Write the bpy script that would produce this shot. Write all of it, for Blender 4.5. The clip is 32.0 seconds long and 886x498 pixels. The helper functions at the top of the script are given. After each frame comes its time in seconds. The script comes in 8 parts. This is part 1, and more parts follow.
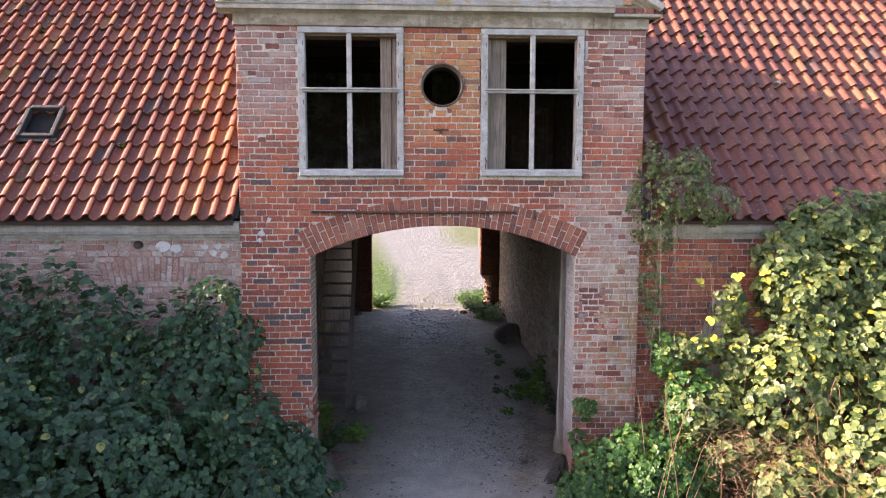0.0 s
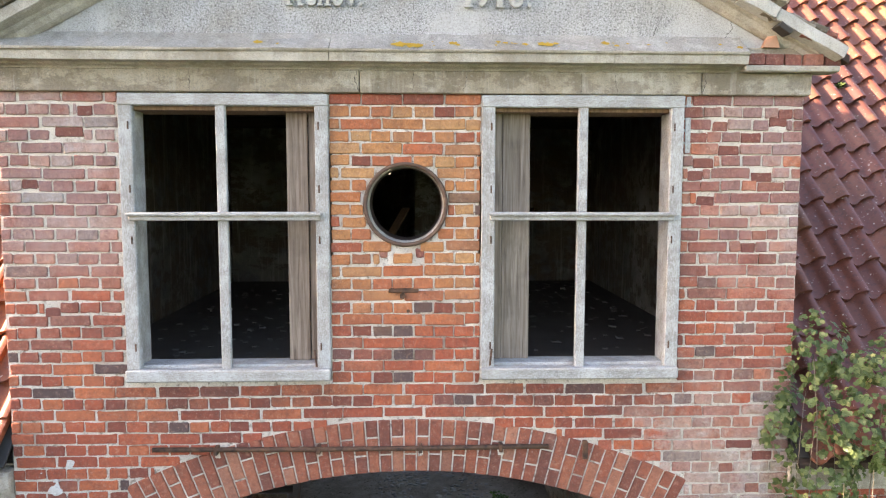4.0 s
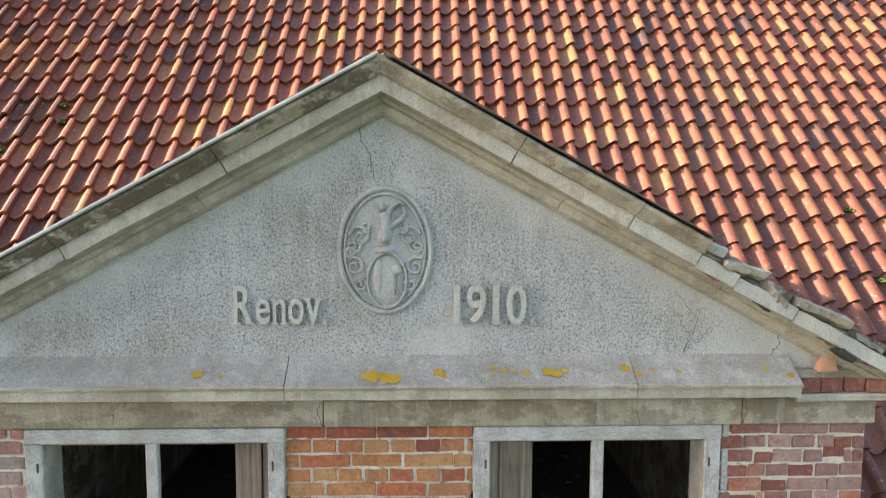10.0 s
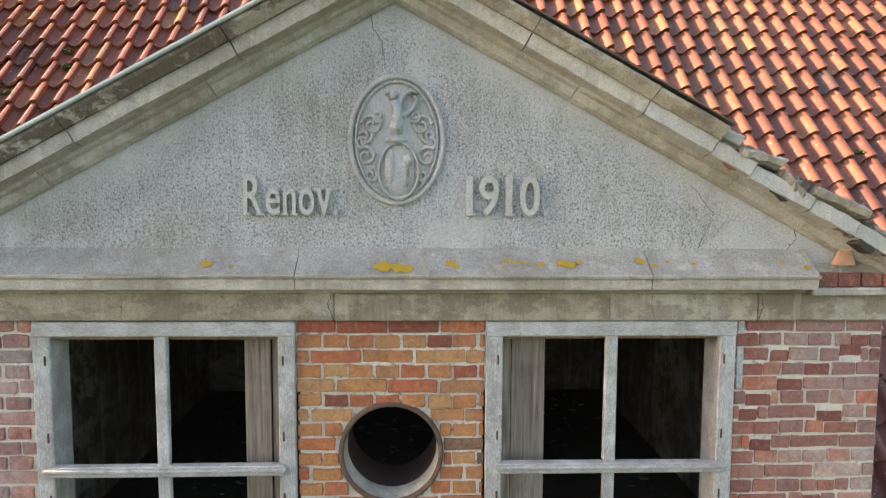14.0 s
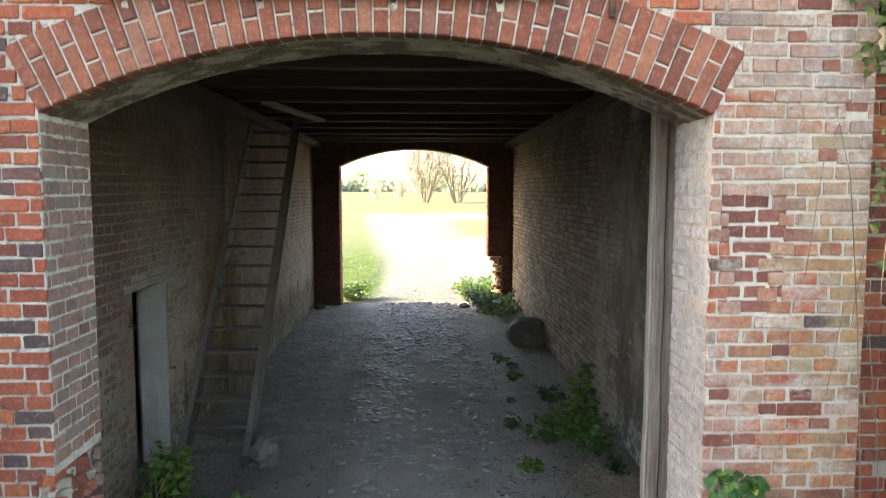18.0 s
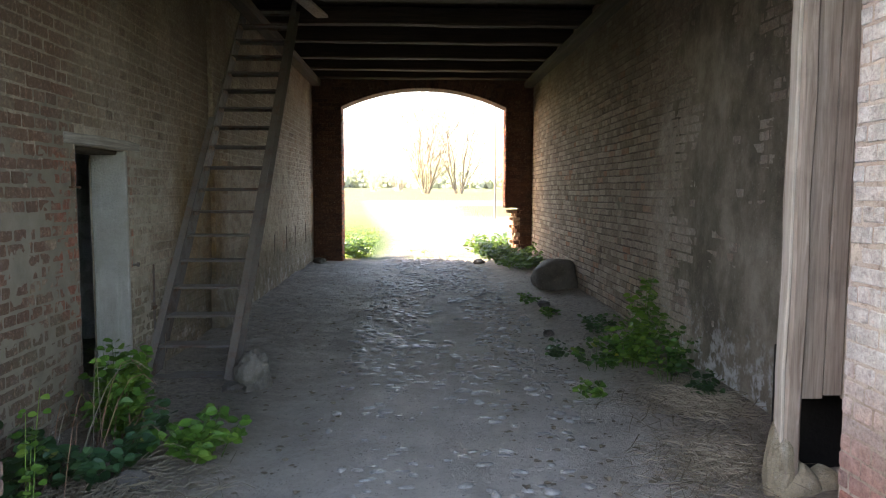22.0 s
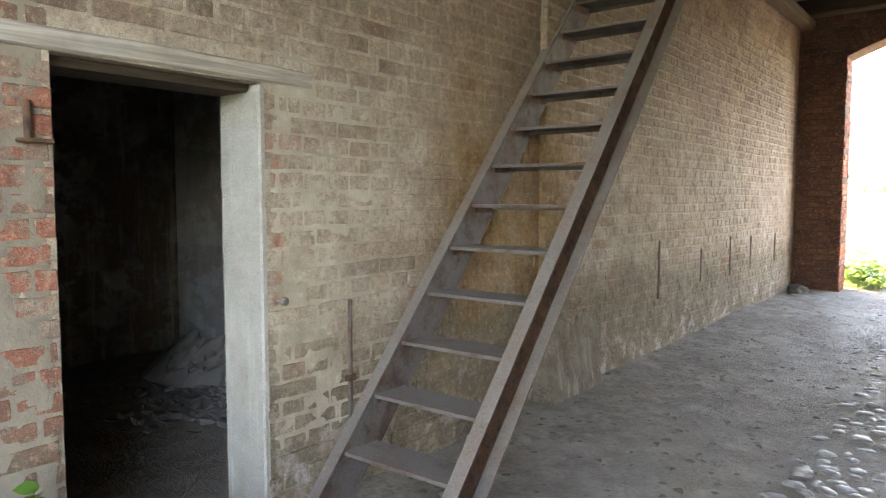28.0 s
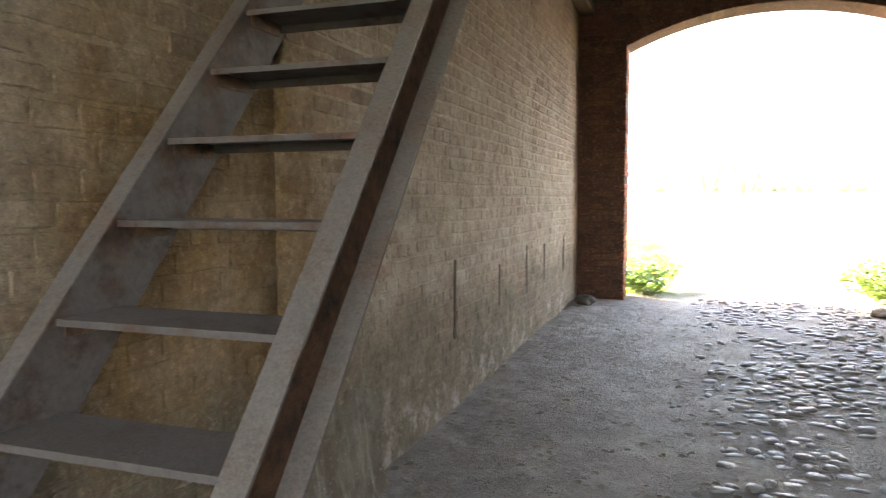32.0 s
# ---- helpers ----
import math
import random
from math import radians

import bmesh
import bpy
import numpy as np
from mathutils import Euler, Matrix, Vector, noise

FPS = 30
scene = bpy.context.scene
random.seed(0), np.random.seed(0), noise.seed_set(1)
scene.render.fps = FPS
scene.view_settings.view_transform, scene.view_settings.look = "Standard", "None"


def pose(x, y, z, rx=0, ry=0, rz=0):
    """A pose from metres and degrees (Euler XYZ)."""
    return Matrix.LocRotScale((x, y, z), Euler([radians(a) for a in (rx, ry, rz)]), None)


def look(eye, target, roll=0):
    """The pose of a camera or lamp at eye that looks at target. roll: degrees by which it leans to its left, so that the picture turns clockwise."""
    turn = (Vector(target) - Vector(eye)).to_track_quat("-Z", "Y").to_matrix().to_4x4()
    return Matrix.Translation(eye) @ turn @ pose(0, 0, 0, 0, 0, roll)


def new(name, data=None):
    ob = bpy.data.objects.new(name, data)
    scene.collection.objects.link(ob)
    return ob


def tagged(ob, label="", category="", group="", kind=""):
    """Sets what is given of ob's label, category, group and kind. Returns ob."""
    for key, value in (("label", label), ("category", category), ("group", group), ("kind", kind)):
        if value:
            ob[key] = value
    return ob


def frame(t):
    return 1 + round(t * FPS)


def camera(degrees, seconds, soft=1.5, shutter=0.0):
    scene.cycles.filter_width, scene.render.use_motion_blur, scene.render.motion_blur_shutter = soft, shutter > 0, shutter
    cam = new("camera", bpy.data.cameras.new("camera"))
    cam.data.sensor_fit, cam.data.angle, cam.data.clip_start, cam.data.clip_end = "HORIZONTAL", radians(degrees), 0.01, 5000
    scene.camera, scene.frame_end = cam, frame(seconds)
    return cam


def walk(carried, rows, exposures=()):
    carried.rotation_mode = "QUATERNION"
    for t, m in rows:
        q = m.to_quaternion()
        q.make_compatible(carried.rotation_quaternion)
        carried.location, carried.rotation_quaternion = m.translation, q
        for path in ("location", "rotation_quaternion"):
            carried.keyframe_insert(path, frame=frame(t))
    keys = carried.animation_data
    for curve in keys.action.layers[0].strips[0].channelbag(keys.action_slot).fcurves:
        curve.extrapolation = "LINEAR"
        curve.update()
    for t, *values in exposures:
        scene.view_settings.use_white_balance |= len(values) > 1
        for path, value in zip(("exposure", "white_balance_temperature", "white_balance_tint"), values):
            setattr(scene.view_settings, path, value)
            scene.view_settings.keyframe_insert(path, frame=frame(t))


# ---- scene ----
cam = camera(64.4, 32.0, soft=1.1, shutter=0.25)
PATH = [
    (0, (-0.403, -8.79, 4.005), (-0.307, -6.802, 3.812), 0.1),
    (0.5, (-0.402, -8.691, 4.244), (-0.308, -6.702, 4.055), 0.2),
    (1, (-0.382, -8.345, 4.264), (-0.289, -6.356, 4.073), 0.1),
    (1.5, (-0.298, -7.75, 4.563), (-0.21, -5.761, 4.376), 0.0),
    (2, (-0.226, -7.111, 5.082), (-0.14, -5.122, 4.893), 0.1),
    (2.5, (-0.139, -6.406, 5.294), (-0.055, -4.416, 5.107), 0.2),
    (3, (-0.044, -5.659, 5.302), (0.033, -3.67, 5.112), 0.1),
    (3.5, (0.077, -4.922, 5.299), (0.147, -2.932, 5.114), 0.1),
    (5.5, (0.098, -3.879, 5.171), (0.175, -1.887, 5.013), 0.0),
    (6, (0.114, -3.654, 5.119), (0.19, -1.662, 4.96), 0.0),
    (6.5, (0.137, -3.432, 5.117), (0.209, -1.44, 4.952), 0.1),
    (7, (0.149, -3.37, 5.221), (0.22, -1.379, 5.05), 0.1),
    (7.5, (0.157, -3.425, 5.782), (0.231, -1.434, 5.607), 0.1),
    (8, (0.181, -3.452, 6.038), (0.256, -1.462, 5.862), 0.1),
    (8.5, (0.187, -3.463, 6.298), (0.264, -1.472, 6.12), 0.1),
    (9, (0.197, -3.468, 6.615), (0.273, -1.477, 6.438), 0.2),
    (9.5, (0.199, -3.481, 6.902), (0.276, -1.491, 6.723), 0.2),
    (10, (0.191, -3.479, 7.071), (0.268, -1.488, 6.892), 0.3),
    (10.5, (0.183, -3.471, 7.501), (0.263, -1.481, 7.32), 0.4),
    (11, (0.189, -3.468, 7.67), (0.264, -1.477, 7.492), 0.4),
    (11.5, (0.2, -3.468, 7.664), (0.27, -1.477, 7.485), 0.3),
    (12, (0.197, -3.477, 7.457), (0.268, -1.486, 7.278), 0.4),
    (12.5, (0.156, -3.476, 7.288), (0.237, -1.485, 7.108), 0.4),
    (13, (0.153, -3.479, 7.106), (0.221, -1.488, 6.929), 0.4),
    (13.5, (0.13, -3.478, 6.834), (0.203, -1.488, 6.656), 0.4),
    (15.5, (0.194, -3.491, 5.317), (0.268, -1.5, 5.137), 0.1),
    (16, (0.208, -3.496, 4.725), (0.283, -1.505, 4.548), 0.0),
    (16.5, (0.228, -3.513, 4.085), (0.296, -1.522, 3.909), -0.0),
    (17, (0.231, -3.519, 3.619), (0.3, -1.527, 3.445), -0.1),
    (17.5, (0.229, -3.527, 3.157), (0.295, -1.536, 2.984), -0.1),
    (18, (0.223, -3.54, 2.675), (0.289, -1.548, 2.507), -0.0),
    (18.5, (0.201, -3.562, 2.118), (0.27, -1.57, 1.951), 0.1),
    (19, (0.142, -3.479, 1.656), (0.216, -1.487, 1.49), 0.2),
    (19.5, (0.072, -3.461, 1.493), (0.149, -1.468, 1.332), 0.3),
    (20, (0.033, -3.421, 1.491), (0.106, -1.428, 1.329), 0.1),
    (20.5, (0.009, -3.204, 1.487), (0.081, -1.212, 1.326), -0.0),
    (21, (0.007, -2.805, 1.503), (0.079, -0.813, 1.34), 0.1),
    (21.5, (-0.003, -2.422, 1.522), (0.07, -0.43, 1.36), 0.2),
    (22, (-0.012, -2.205, 1.533), (0.059, -0.212, 1.371), 0.2),
    (22.5, (-0.023, -2.062, 1.539), (0.048, -0.07, 1.376), 0.2),
    (23, (-0.008, -1.74, 1.539), (0.062, 0.252, 1.377), 0.1),
    (23.5, (-0.001, -1.278, 1.542), (0.067, 0.714, 1.381), 0.2),
    (24, (-0.007, -0.665, 1.545), (0.063, 1.327, 1.384), 0.1),
    (24.5, (0.017, 0.015, 1.538), (0.088, 2.008, 1.379), 0.2),
    (26.5, (0.058, 1.163, 1.409), (-0.358, 3.113, 1.257), 0.1),
    (27, (0.054, 1.237, 1.399), (-0.666, 3.097, 1.249), -0.1),
    (27.5, (0.061, 1.302, 1.386), (-1.002, 2.99, 1.243), -0.2),
    (28, (0.074, 1.391, 1.387), (-1.159, 2.959, 1.241), 0.0),
    (28.5, (0.088, 1.482, 1.373), (-1.25, 2.962, 1.234), 0.0),
    (29, (0.032, 1.659, 1.384), (-1.313, 3.132, 1.239), 0.2),
    (29.5, (-0.051, 1.874, 1.387), (-1.395, 3.349, 1.244), 0.2),
    (30, (-0.163, 2.109, 1.388), (-1.508, 3.582, 1.246), 0.1),
    (30.5, (-0.31, 2.368, 1.391), (-1.653, 3.843, 1.251), 0.2),
    (31, (-0.462, 2.651, 1.409), (-1.61, 4.282, 1.261), -0.0),
    (31.5, (-0.653, 2.893, 1.416), (-1.596, 4.65, 1.263), -0.1),
    (32, (-0.784, 3.042, 1.406), (-1.44, 4.925, 1.259), -0.1),
]
EXPOSURES = [(0, 2.22, 6850, 31), (3.5, 2.72, 7250, 22), (6, 2.84, 7450, 18), (8, 2.55, 7250, 15), (11, 2.05, 7300, 14), (13.5, 2.05, 7330, 16), (15.5, 2.7, 7500, 14), (17, 2.82, 7450, 14), (19, 3.2, 7400, 14), (20.5, 3.2, 7400, 15), (23, 3.52, 7500, 19), (24.5, 3.12, 7600, 19), (26.5, 2.0, 7300, 13), (27.1, 2.72, 7400, 15), (27.6, 4.15, 7800, 18), (28.1, 5.55, 8200, 23), (30.2, 5.8, 8200, 23), (31, 5.75, 8200, 23), (32, 4.9, 8300, 23)]
walk(cam, [(t, look(eye, target, roll)) for t, eye, target, roll in PATH], EXPOSURES)

# ---- light: sun from the side, a little behind the gatehouse front ----
SUN = Vector((-1.0, 0.07, 0.43)).normalized()
world = bpy.data.worlds.new("sky")
scene.world = world
world.use_nodes = True
wn = world.node_tree
sky = wn.nodes.new("ShaderNodeTexSky")
sky.sky_type = "NISHITA"
sky.sun_disc = False
sky.sun_elevation = math.asin(SUN.z)
sky.sun_rotation = math.atan2(SUN.x, SUN.y)
sky.dust_density = 2.0
wn.nodes["Background"].inputs["Strength"].default_value = 0.15
wn.links.new(sky.outputs[0], wn.nodes["Background"].inputs["Color"])
sun = new("sun", bpy.data.lights.new("sun", "SUN"))
sun.data.energy, sun.data.angle, sun.data.color = 5.4, radians(0.6), (1.0, 0.89, 0.72)
sun.matrix_world = look((0, 0, 30), Vector((0, 0, 30)) - SUN)


# ---- materials ----
class Nodes:
    """A node material in short words."""

    def __init__(self, name, rough=0.85, metal=0.0, spec=0.3):
        self.m = bpy.data.materials.new(name)
        self.m.use_nodes = True
        self.t = self.m.node_tree
        self.b = self.t.nodes["Principled BSDF"]
        self.b.inputs["Roughness"].default_value = rough
        self.b.inputs["Metallic"].default_value = metal
        self.b.inputs["Specular IOR Level"].default_value = spec
        self.pos = self.add("ShaderNodeNewGeometry").outputs["Position"]

    def add(self, kind):
        return self.t.nodes.new(kind)

    def put(self, socket, v):
        if isinstance(v, bpy.types.NodeSocket):
            self.t.links.new(v, socket)
        elif isinstance(v, tuple) and len(v) == 3 and socket.type == "RGBA":
            socket.default_value = (*v, 1)
        else:
            socket.default_value = v

    def vec(self, sx=1, sy=1, sz=1, src=None):
        n = self.add("ShaderNodeMapping")
        self.put(n.inputs["Vector"], src or self.pos)
        n.inputs["Scale"].default_value = (sx, sy, sz)
        return n.outputs[0]

    def noise(self, scale, detail=4.0, rough=0.6, vec=None, distort=0.0):
        n = self.add("ShaderNodeTexNoise")
        self.put(n.inputs["Vector"], vec or self.pos)
        n.inputs["Scale"].default_value, n.inputs["Detail"].default_value = scale, detail
        n.inputs["Roughness"].default_value, n.inputs["Distortion"].default_value = rough, distort
        return n.outputs["Fac"]

    def voronoi(self, scale, feature="F1", vec=None, out="Distance"):
        n = self.add("ShaderNodeTexVoronoi")
        n.feature = feature
        self.put(n.inputs["Vector"], vec or self.pos)
        n.inputs["Scale"].default_value = scale
        return n.outputs[out]

    def ramp(self, fac, *stops, ease="LINEAR"):
        n = self.add("ShaderNodeValToRGB")
        self.put(n.inputs[0], fac)
        e = n.color_ramp.elements
        n.color_ramp.interpolation = ease
        while len(e) < len(stops):
            e.new(0.5)
        for el, (p, c) in zip(e, stops):
            el.position = p
            el.color = (c, c, c, 1) if isinstance(c, (int, float)) else (*c, 1)
        return n.outputs[0]

    def mix(self, fac, a, b, mode="MIX"):
        n = self.add("ShaderNodeMix")
        n.data_type, n.blend_type = "RGBA", mode
        self.put(n.inputs[0], fac)
        self.put(n.inputs[6], a)
        self.put(n.inputs[7], b)
        return n.outputs[2]

    def math(self, op, a, b=0.0, c=0.0):
        n = self.add("ShaderNodeMath")
        n.operation = op
        for s, v in zip(n.inputs, (a, b, c)):
            self.put(s, v)
        return n.outputs[0]

    def axis(self, i):
        n = self.add("ShaderNodeSeparateXYZ")
        self.put(n.inputs[0], self.pos)
        return n.outputs[i]

    def band(self, v, a, b, soft):
        """1 where v lies between a and b."""
        up = self.add("ShaderNodeMapRange")
        self.put(up.inputs[0], v)
        up.inputs[1].default_value, up.inputs[2].default_value = a - soft, a + soft
        dn = self.add("ShaderNodeMapRange")
        self.put(dn.inputs[0], v)
        dn.inputs[1].default_value, dn.inputs[2].default_value = b + soft, b - soft
        return self.math("MULTIPLY", up.outputs[0], dn.outputs[0])

    def rand(self):
        """A number of its own for each piece, be it an object or an island."""
        a = self.add("ShaderNodeObjectInfo").outputs["Random"]
        b = self.add("ShaderNodeNewGeometry").outputs["Random Per Island"]
        return self.math("FRACT", self.math("ADD", a, b))

    def again(self, r, k):
        return self.math("FRACT", self.math("MULTIPLY", r, k))

    def bump(self, h, strength=0.5, dist=0.01):
        n = self.add("ShaderNodeBump")
        n.inputs["Strength"].default_value, n.inputs["Distance"].default_value = strength, dist
        self.put(n.inputs["Height"], h)
        self.put(self.b.inputs["Normal"], n.outputs[0])
        return self

    def done(self, colour, rough=None):
        self.put(self.b.inputs["Base Color"], colour)
        if rough is not None:
            self.put(self.b.inputs["Roughness"], rough)
        return self.m


def brick_material(name, zones=True, lime=0.0, stops=None, bare=None, darkened=None, bricks=True):
    """Fired brick. zones: the front's own patches. lime: how much limewash clings to it; bare and the argument after
    it: stretches (axis, from, to) with little of it or mixed dark brown.
    """
    n = Nodes(name, 0.9)
    r = n.rand()
    base = n.ramp(r, *(stops or ((0.0, (0.22, 0.06, 0.042)), (0.2, (0.36, 0.082, 0.046)), (0.6, (0.50, 0.118, 0.055)), (0.84, (0.56, 0.165, 0.07)), (0.92, (0.28, 0.095, 0.07)), (0.95, (0.13, 0.085, 0.08)), (1.0, (0.09, 0.065, 0.065)))))
    x, z = n.axis(0), n.axis(2)
    if zones:
        warm = n.math("MULTIPLY", n.band(x, -0.52, 0.55, 0.1), n.band(z, 4.55, 5.9, 0.25))
        warm = n.math("MULTIPLY", warm, n.ramp(n.again(r, 7.31), (0.2, 0.1), (0.5, 0.95)))
        base = n.mix(warm, base, n.ramp(n.again(r, 3.7), (0.0, (0.54, 0.175, 0.06)), (0.6, (0.58, 0.27, 0.10)), (0.85, (0.60, 0.33, 0.14)), (1.0, (0.36, 0.13, 0.07))))
        ochre = n.math("MULTIPLY", n.band(x, 1.95, 2.7, 0.25), n.band(z, 0.9, 3.4, 0.5))
        ochre = n.math("MULTIPLY", ochre, n.ramp(n.math("ADD", n.noise(3.0, 5), n.math("MULTIPLY", n.again(r, 5.1), 0.25)), (0.45, 0.0), (0.66, 0.75)))
        base = n.mix(ochre, base, n.mix(n.noise(6, 4), (0.52, 0.34, 0.15), (0.58, 0.46, 0.27)))
        sides = n.math("MAXIMUM", n.band(x, -2.7, -1.8, 0.3), n.band(x, 1.85, 2.8, 0.25))
        pale = n.math("MULTIPLY", sides, n.band(z, 4.55, 6.0, 0.5))
        pale = n.math("MAXIMUM", pale, n.math("MULTIPLY", n.band(x, 1.9, 2.8, 0.3), n.band(z, 2.6, 4.0, 0.35)))
        pale = n.math("MULTIPLY", pale, n.ramp(n.math("ADD", n.noise(2.6, 5), n.math("MULTIPLY", n.again(r, 13.7), 0.14)), (0.44, 0.0), (0.66, 1.0)))
        base = n.mix(n.math("MULTIPLY", pale, 0.75), base, n.ramp(n.math("ADD", n.math("MULTIPLY", n.noise(9), 0.6), n.math("MULTIPLY", n.again(r, 11.3), 0.4)), (0.25, (0.50, 0.20, 0.15)), (0.5, (0.58, 0.36, 0.28)), (0.8, (0.68, 0.62, 0.55))))
        grey = n.math("MULTIPLY", n.math("MAXIMUM", n.band(x, -2.8, -1.75, 0.2), n.band(x, 2.05, 2.8, 0.2)), n.band(z, 4.9, 6.0, 0.35))
        grey = n.math("MAXIMUM", grey, n.math("MULTIPLY", n.band(x, 1.95, 2.9, 0.35), n.band(z, 2.75, 3.85, 0.35)))
        grey = n.math("MULTIPLY", grey, n.ramp(n.math("ADD", n.noise(2.1, 5), n.math("MULTIPLY", n.again(r, 17.3), 0.12)), (0.46, 0.0), (0.62, 0.8)))
        base = n.mix(grey, base, n.mix(n.noise(9), (0.33, 0.29, 0.28), (0.60, 0.56, 0.53)))
        plum = n.math("MULTIPLY", n.math("MAXIMUM", n.band(x, -2.8, -1.75, 0.1), n.band(x, 1.8, 2.8, 0.1)), n.band(z, 4.9, 6.0, 0.3))
        base = n.mix(n.math("MULTIPLY", plum, n.ramp(n.again(r, 19.1), (0.45, 0.0), (0.6, 0.75))), base, n.mix(n.noise(14, 5), (0.20, 0.085, 0.085), (0.40, 0.20, 0.18)))
        smear = n.math("MULTIPLY", n.band(x, 1.5, 2.9, 0.12), n.band(n.math("ADD", z, n.math("MULTIPLY", n.noise(1.7, 4), 0.6)), 1.15, 4.2, 0.3))
        smear = n.math("MULTIPLY", smear, n.ramp(n.math("ADD", n.noise(5.5, 7, 0.72, n.vec(0.8, 1.0, 1.5)), n.math("MULTIPLY", n.again(r, 23.3), 0.16)), (0.57, 0.0), (0.70, 0.7)))
        base = n.mix(smear, base, n.mix(n.noise(11, 5), (0.58, 0.50, 0.42), (0.74, 0.69, 0.62)))
        film = n.math("MULTIPLY", n.band(x, 1.4, 2.02, 0.16), n.band(n.math("ADD", z, n.math("MULTIPLY", n.noise(2.3, 4), 0.5)), 1.3, 4.4, 0.3))
        film = n.math("MULTIPLY", film, n.ramp(n.math("ADD", n.noise(3.2, 6, 0.7), n.math("MULTIPLY", n.again(r, 29.9), 0.2)), (0.52, 0.0), (0.70, 0.5)))
        base = n.mix(film, base, n.mix(n.noise(8, 5), (0.60, 0.38, 0.27), (0.74, 0.66, 0.58)))
        drip = n.math("MULTIPLY", n.math("MAXIMUM", n.band(x, -1.85, -0.4, 0.08), n.band(x, 0.4, 1.85, 0.08)), n.band(z, 3.82, 4.1, 0.12))
        base = n.mix(n.math("MULTIPLY", drip, n.ramp(n.noise(5, 6), (0.36, 0.1), (0.6, 0.75))), base, (0.11, 0.045, 0.035))
        moss = n.math("MULTIPLY", n.band(x, 2.0, 2.8, 0.2), n.ramp(n.noise(4.0, 6), (0.55, 0.0), (0.72, 0.7)))
        base = n.mix(n.math("MULTIPLY", moss, n.band(z, -1, 4.0, 0.4)), base, (0.20, 0.20, 0.11))
    if lime:
        wash = n.ramp(n.math("ADD", n.noise(1.7, 6, 0.68), n.math("MULTIPLY", n.again(r, 9.7), 0.16)), *(((0.24, 0.45), (0.44, 1.0)) if lime == 0.85 else ((0.36, 0.0), (0.56, lime))))
        if lime > 0.9:
            full = n.math("MULTIPLY", n.band(n.axis(1), 3.0, 3.75, 0.35), n.band(n.axis(2), 0.5, 1.9, 0.4))
            wash = n.math("MAXIMUM", wash, n.math("MULTIPLY", full, n.ramp(n.math("ADD", n.noise(3.3, 6, 0.7), n.math("MULTIPLY", n.again(r, 9.7), 0.12)), (0.36, 0.1), (0.5, 0.95))))
        if bare:
            keep = n.math("SUBTRACT", 1.0, n.math("MULTIPLY", n.band(n.axis(bare[0]), bare[1], bare[2], 0.35), 0.9))
            wash = n.math("MULTIPLY", wash, keep)
        white = ((0.3, (0.56, 0.57, 0.53)), (0.7, (0.80, 0.81, 0.77))) if lime == 0.85 else ((0.3, (0.33, 0.272, 0.20)), (0.7, (0.565, 0.49, 0.385))) if lime > 0.9 else ((0.3, (0.40, 0.345, 0.275)), (0.7, (0.65, 0.585, 0.49)))
        base = n.mix(wash, base, n.ramp(n.noise(5, 5), *white))
    y = n.axis(1)
    if lime > 0.9 and bricks:
        ruddy = n.math("MULTIPLY", n.band(y, 1.35, 2.3, 0.2), n.ramp(n.math("ADD", n.noise(2.2, 6), n.math("MULTIPLY", n.again(r, 6.1), 0.2)), (0.5, 0.1), (0.64, 0.85)))
        base = n.mix(ruddy, base, n.mix(n.noise(12, 4), (0.13, 0.055, 0.035), (0.30, 0.115, 0.065)))
    if lime > 0.9:
        quoin = n.math("MULTIPLY", n.band(y, 2.08, 2.4, 0.03), n.band(z, 0.1, 1.85, 0.05)) if bricks else 0.0
        quoin = n.math("MAXIMUM", quoin, n.math("MULTIPLY", n.math("MULTIPLY", n.band(y, 3.16, 3.205, 0.015), n.ramp(n.noise(2.7, 2), (0.44, 0.1), (0.56, 1.0))), n.band(z, 0.9, 1.85, 0.05)))
        base = n.mix(n.math("MULTIPLY", quoin, n.ramp(n.math("ADD", n.noise(9, 5), n.math("MULTIPLY", n.again(r, 4.9), 0.2)), (0.55, 0.0), (0.62, 0.9))), base, n.mix(n.noise(20, 4), (0.30, 0.08, 0.045), (0.46, 0.15, 0.085)))
        brown = n.math("MULTIPLY", n.band(y, 4.2, 5.56, 0.2), n.band(z, 0.1, 2.1, 0.5))
        base = n.mix(n.math("MULTIPLY", brown, n.ramp(n.noise(3.5, 6), (0.3, 0.55), (0.6, 0.95))), base, n.mix(n.noise(6, 6), (0.10, 0.06, 0.022), (0.36, 0.215, 0.06)))
        damp = n.math("MULTIPLY", n.band(n.math("ADD", z, n.math("MULTIPLY", n.math("SUBTRACT", n.noise(2.1, 6), 0.5), 0.7)), -1.0, 0.78, 0.13), n.ramp(n.noise(5, 7, 0.75), (0.34, 0.25), (0.54, 0.95)))
        base = n.mix(damp, base, n.mix(n.noise(10, 6), (0.075, 0.07, 0.04), (0.20, 0.18, 0.115)))
        salt = n.math("MULTIPLY", n.band(z, -1.0, 0.45, 0.2), n.ramp(n.noise(7, 6, 0.7), (0.52, 0.0), (0.62, 0.8)))
        base = n.mix(salt, base, (0.56, 0.53, 0.48))
    # Dark brown mixed over given stretches; near the entrance it paints weaker light.
    for axis, lo, hi in darkened or ():
        dimming = n.math("MULTIPLY", n.band(n.axis(axis), lo, hi, 0.6), n.ramp(n.noise(1.1, 6), (0.3, 0.45), (0.65, 0.9)))
        base = n.mix(dimming, base, (0.10, 0.072, 0.045))
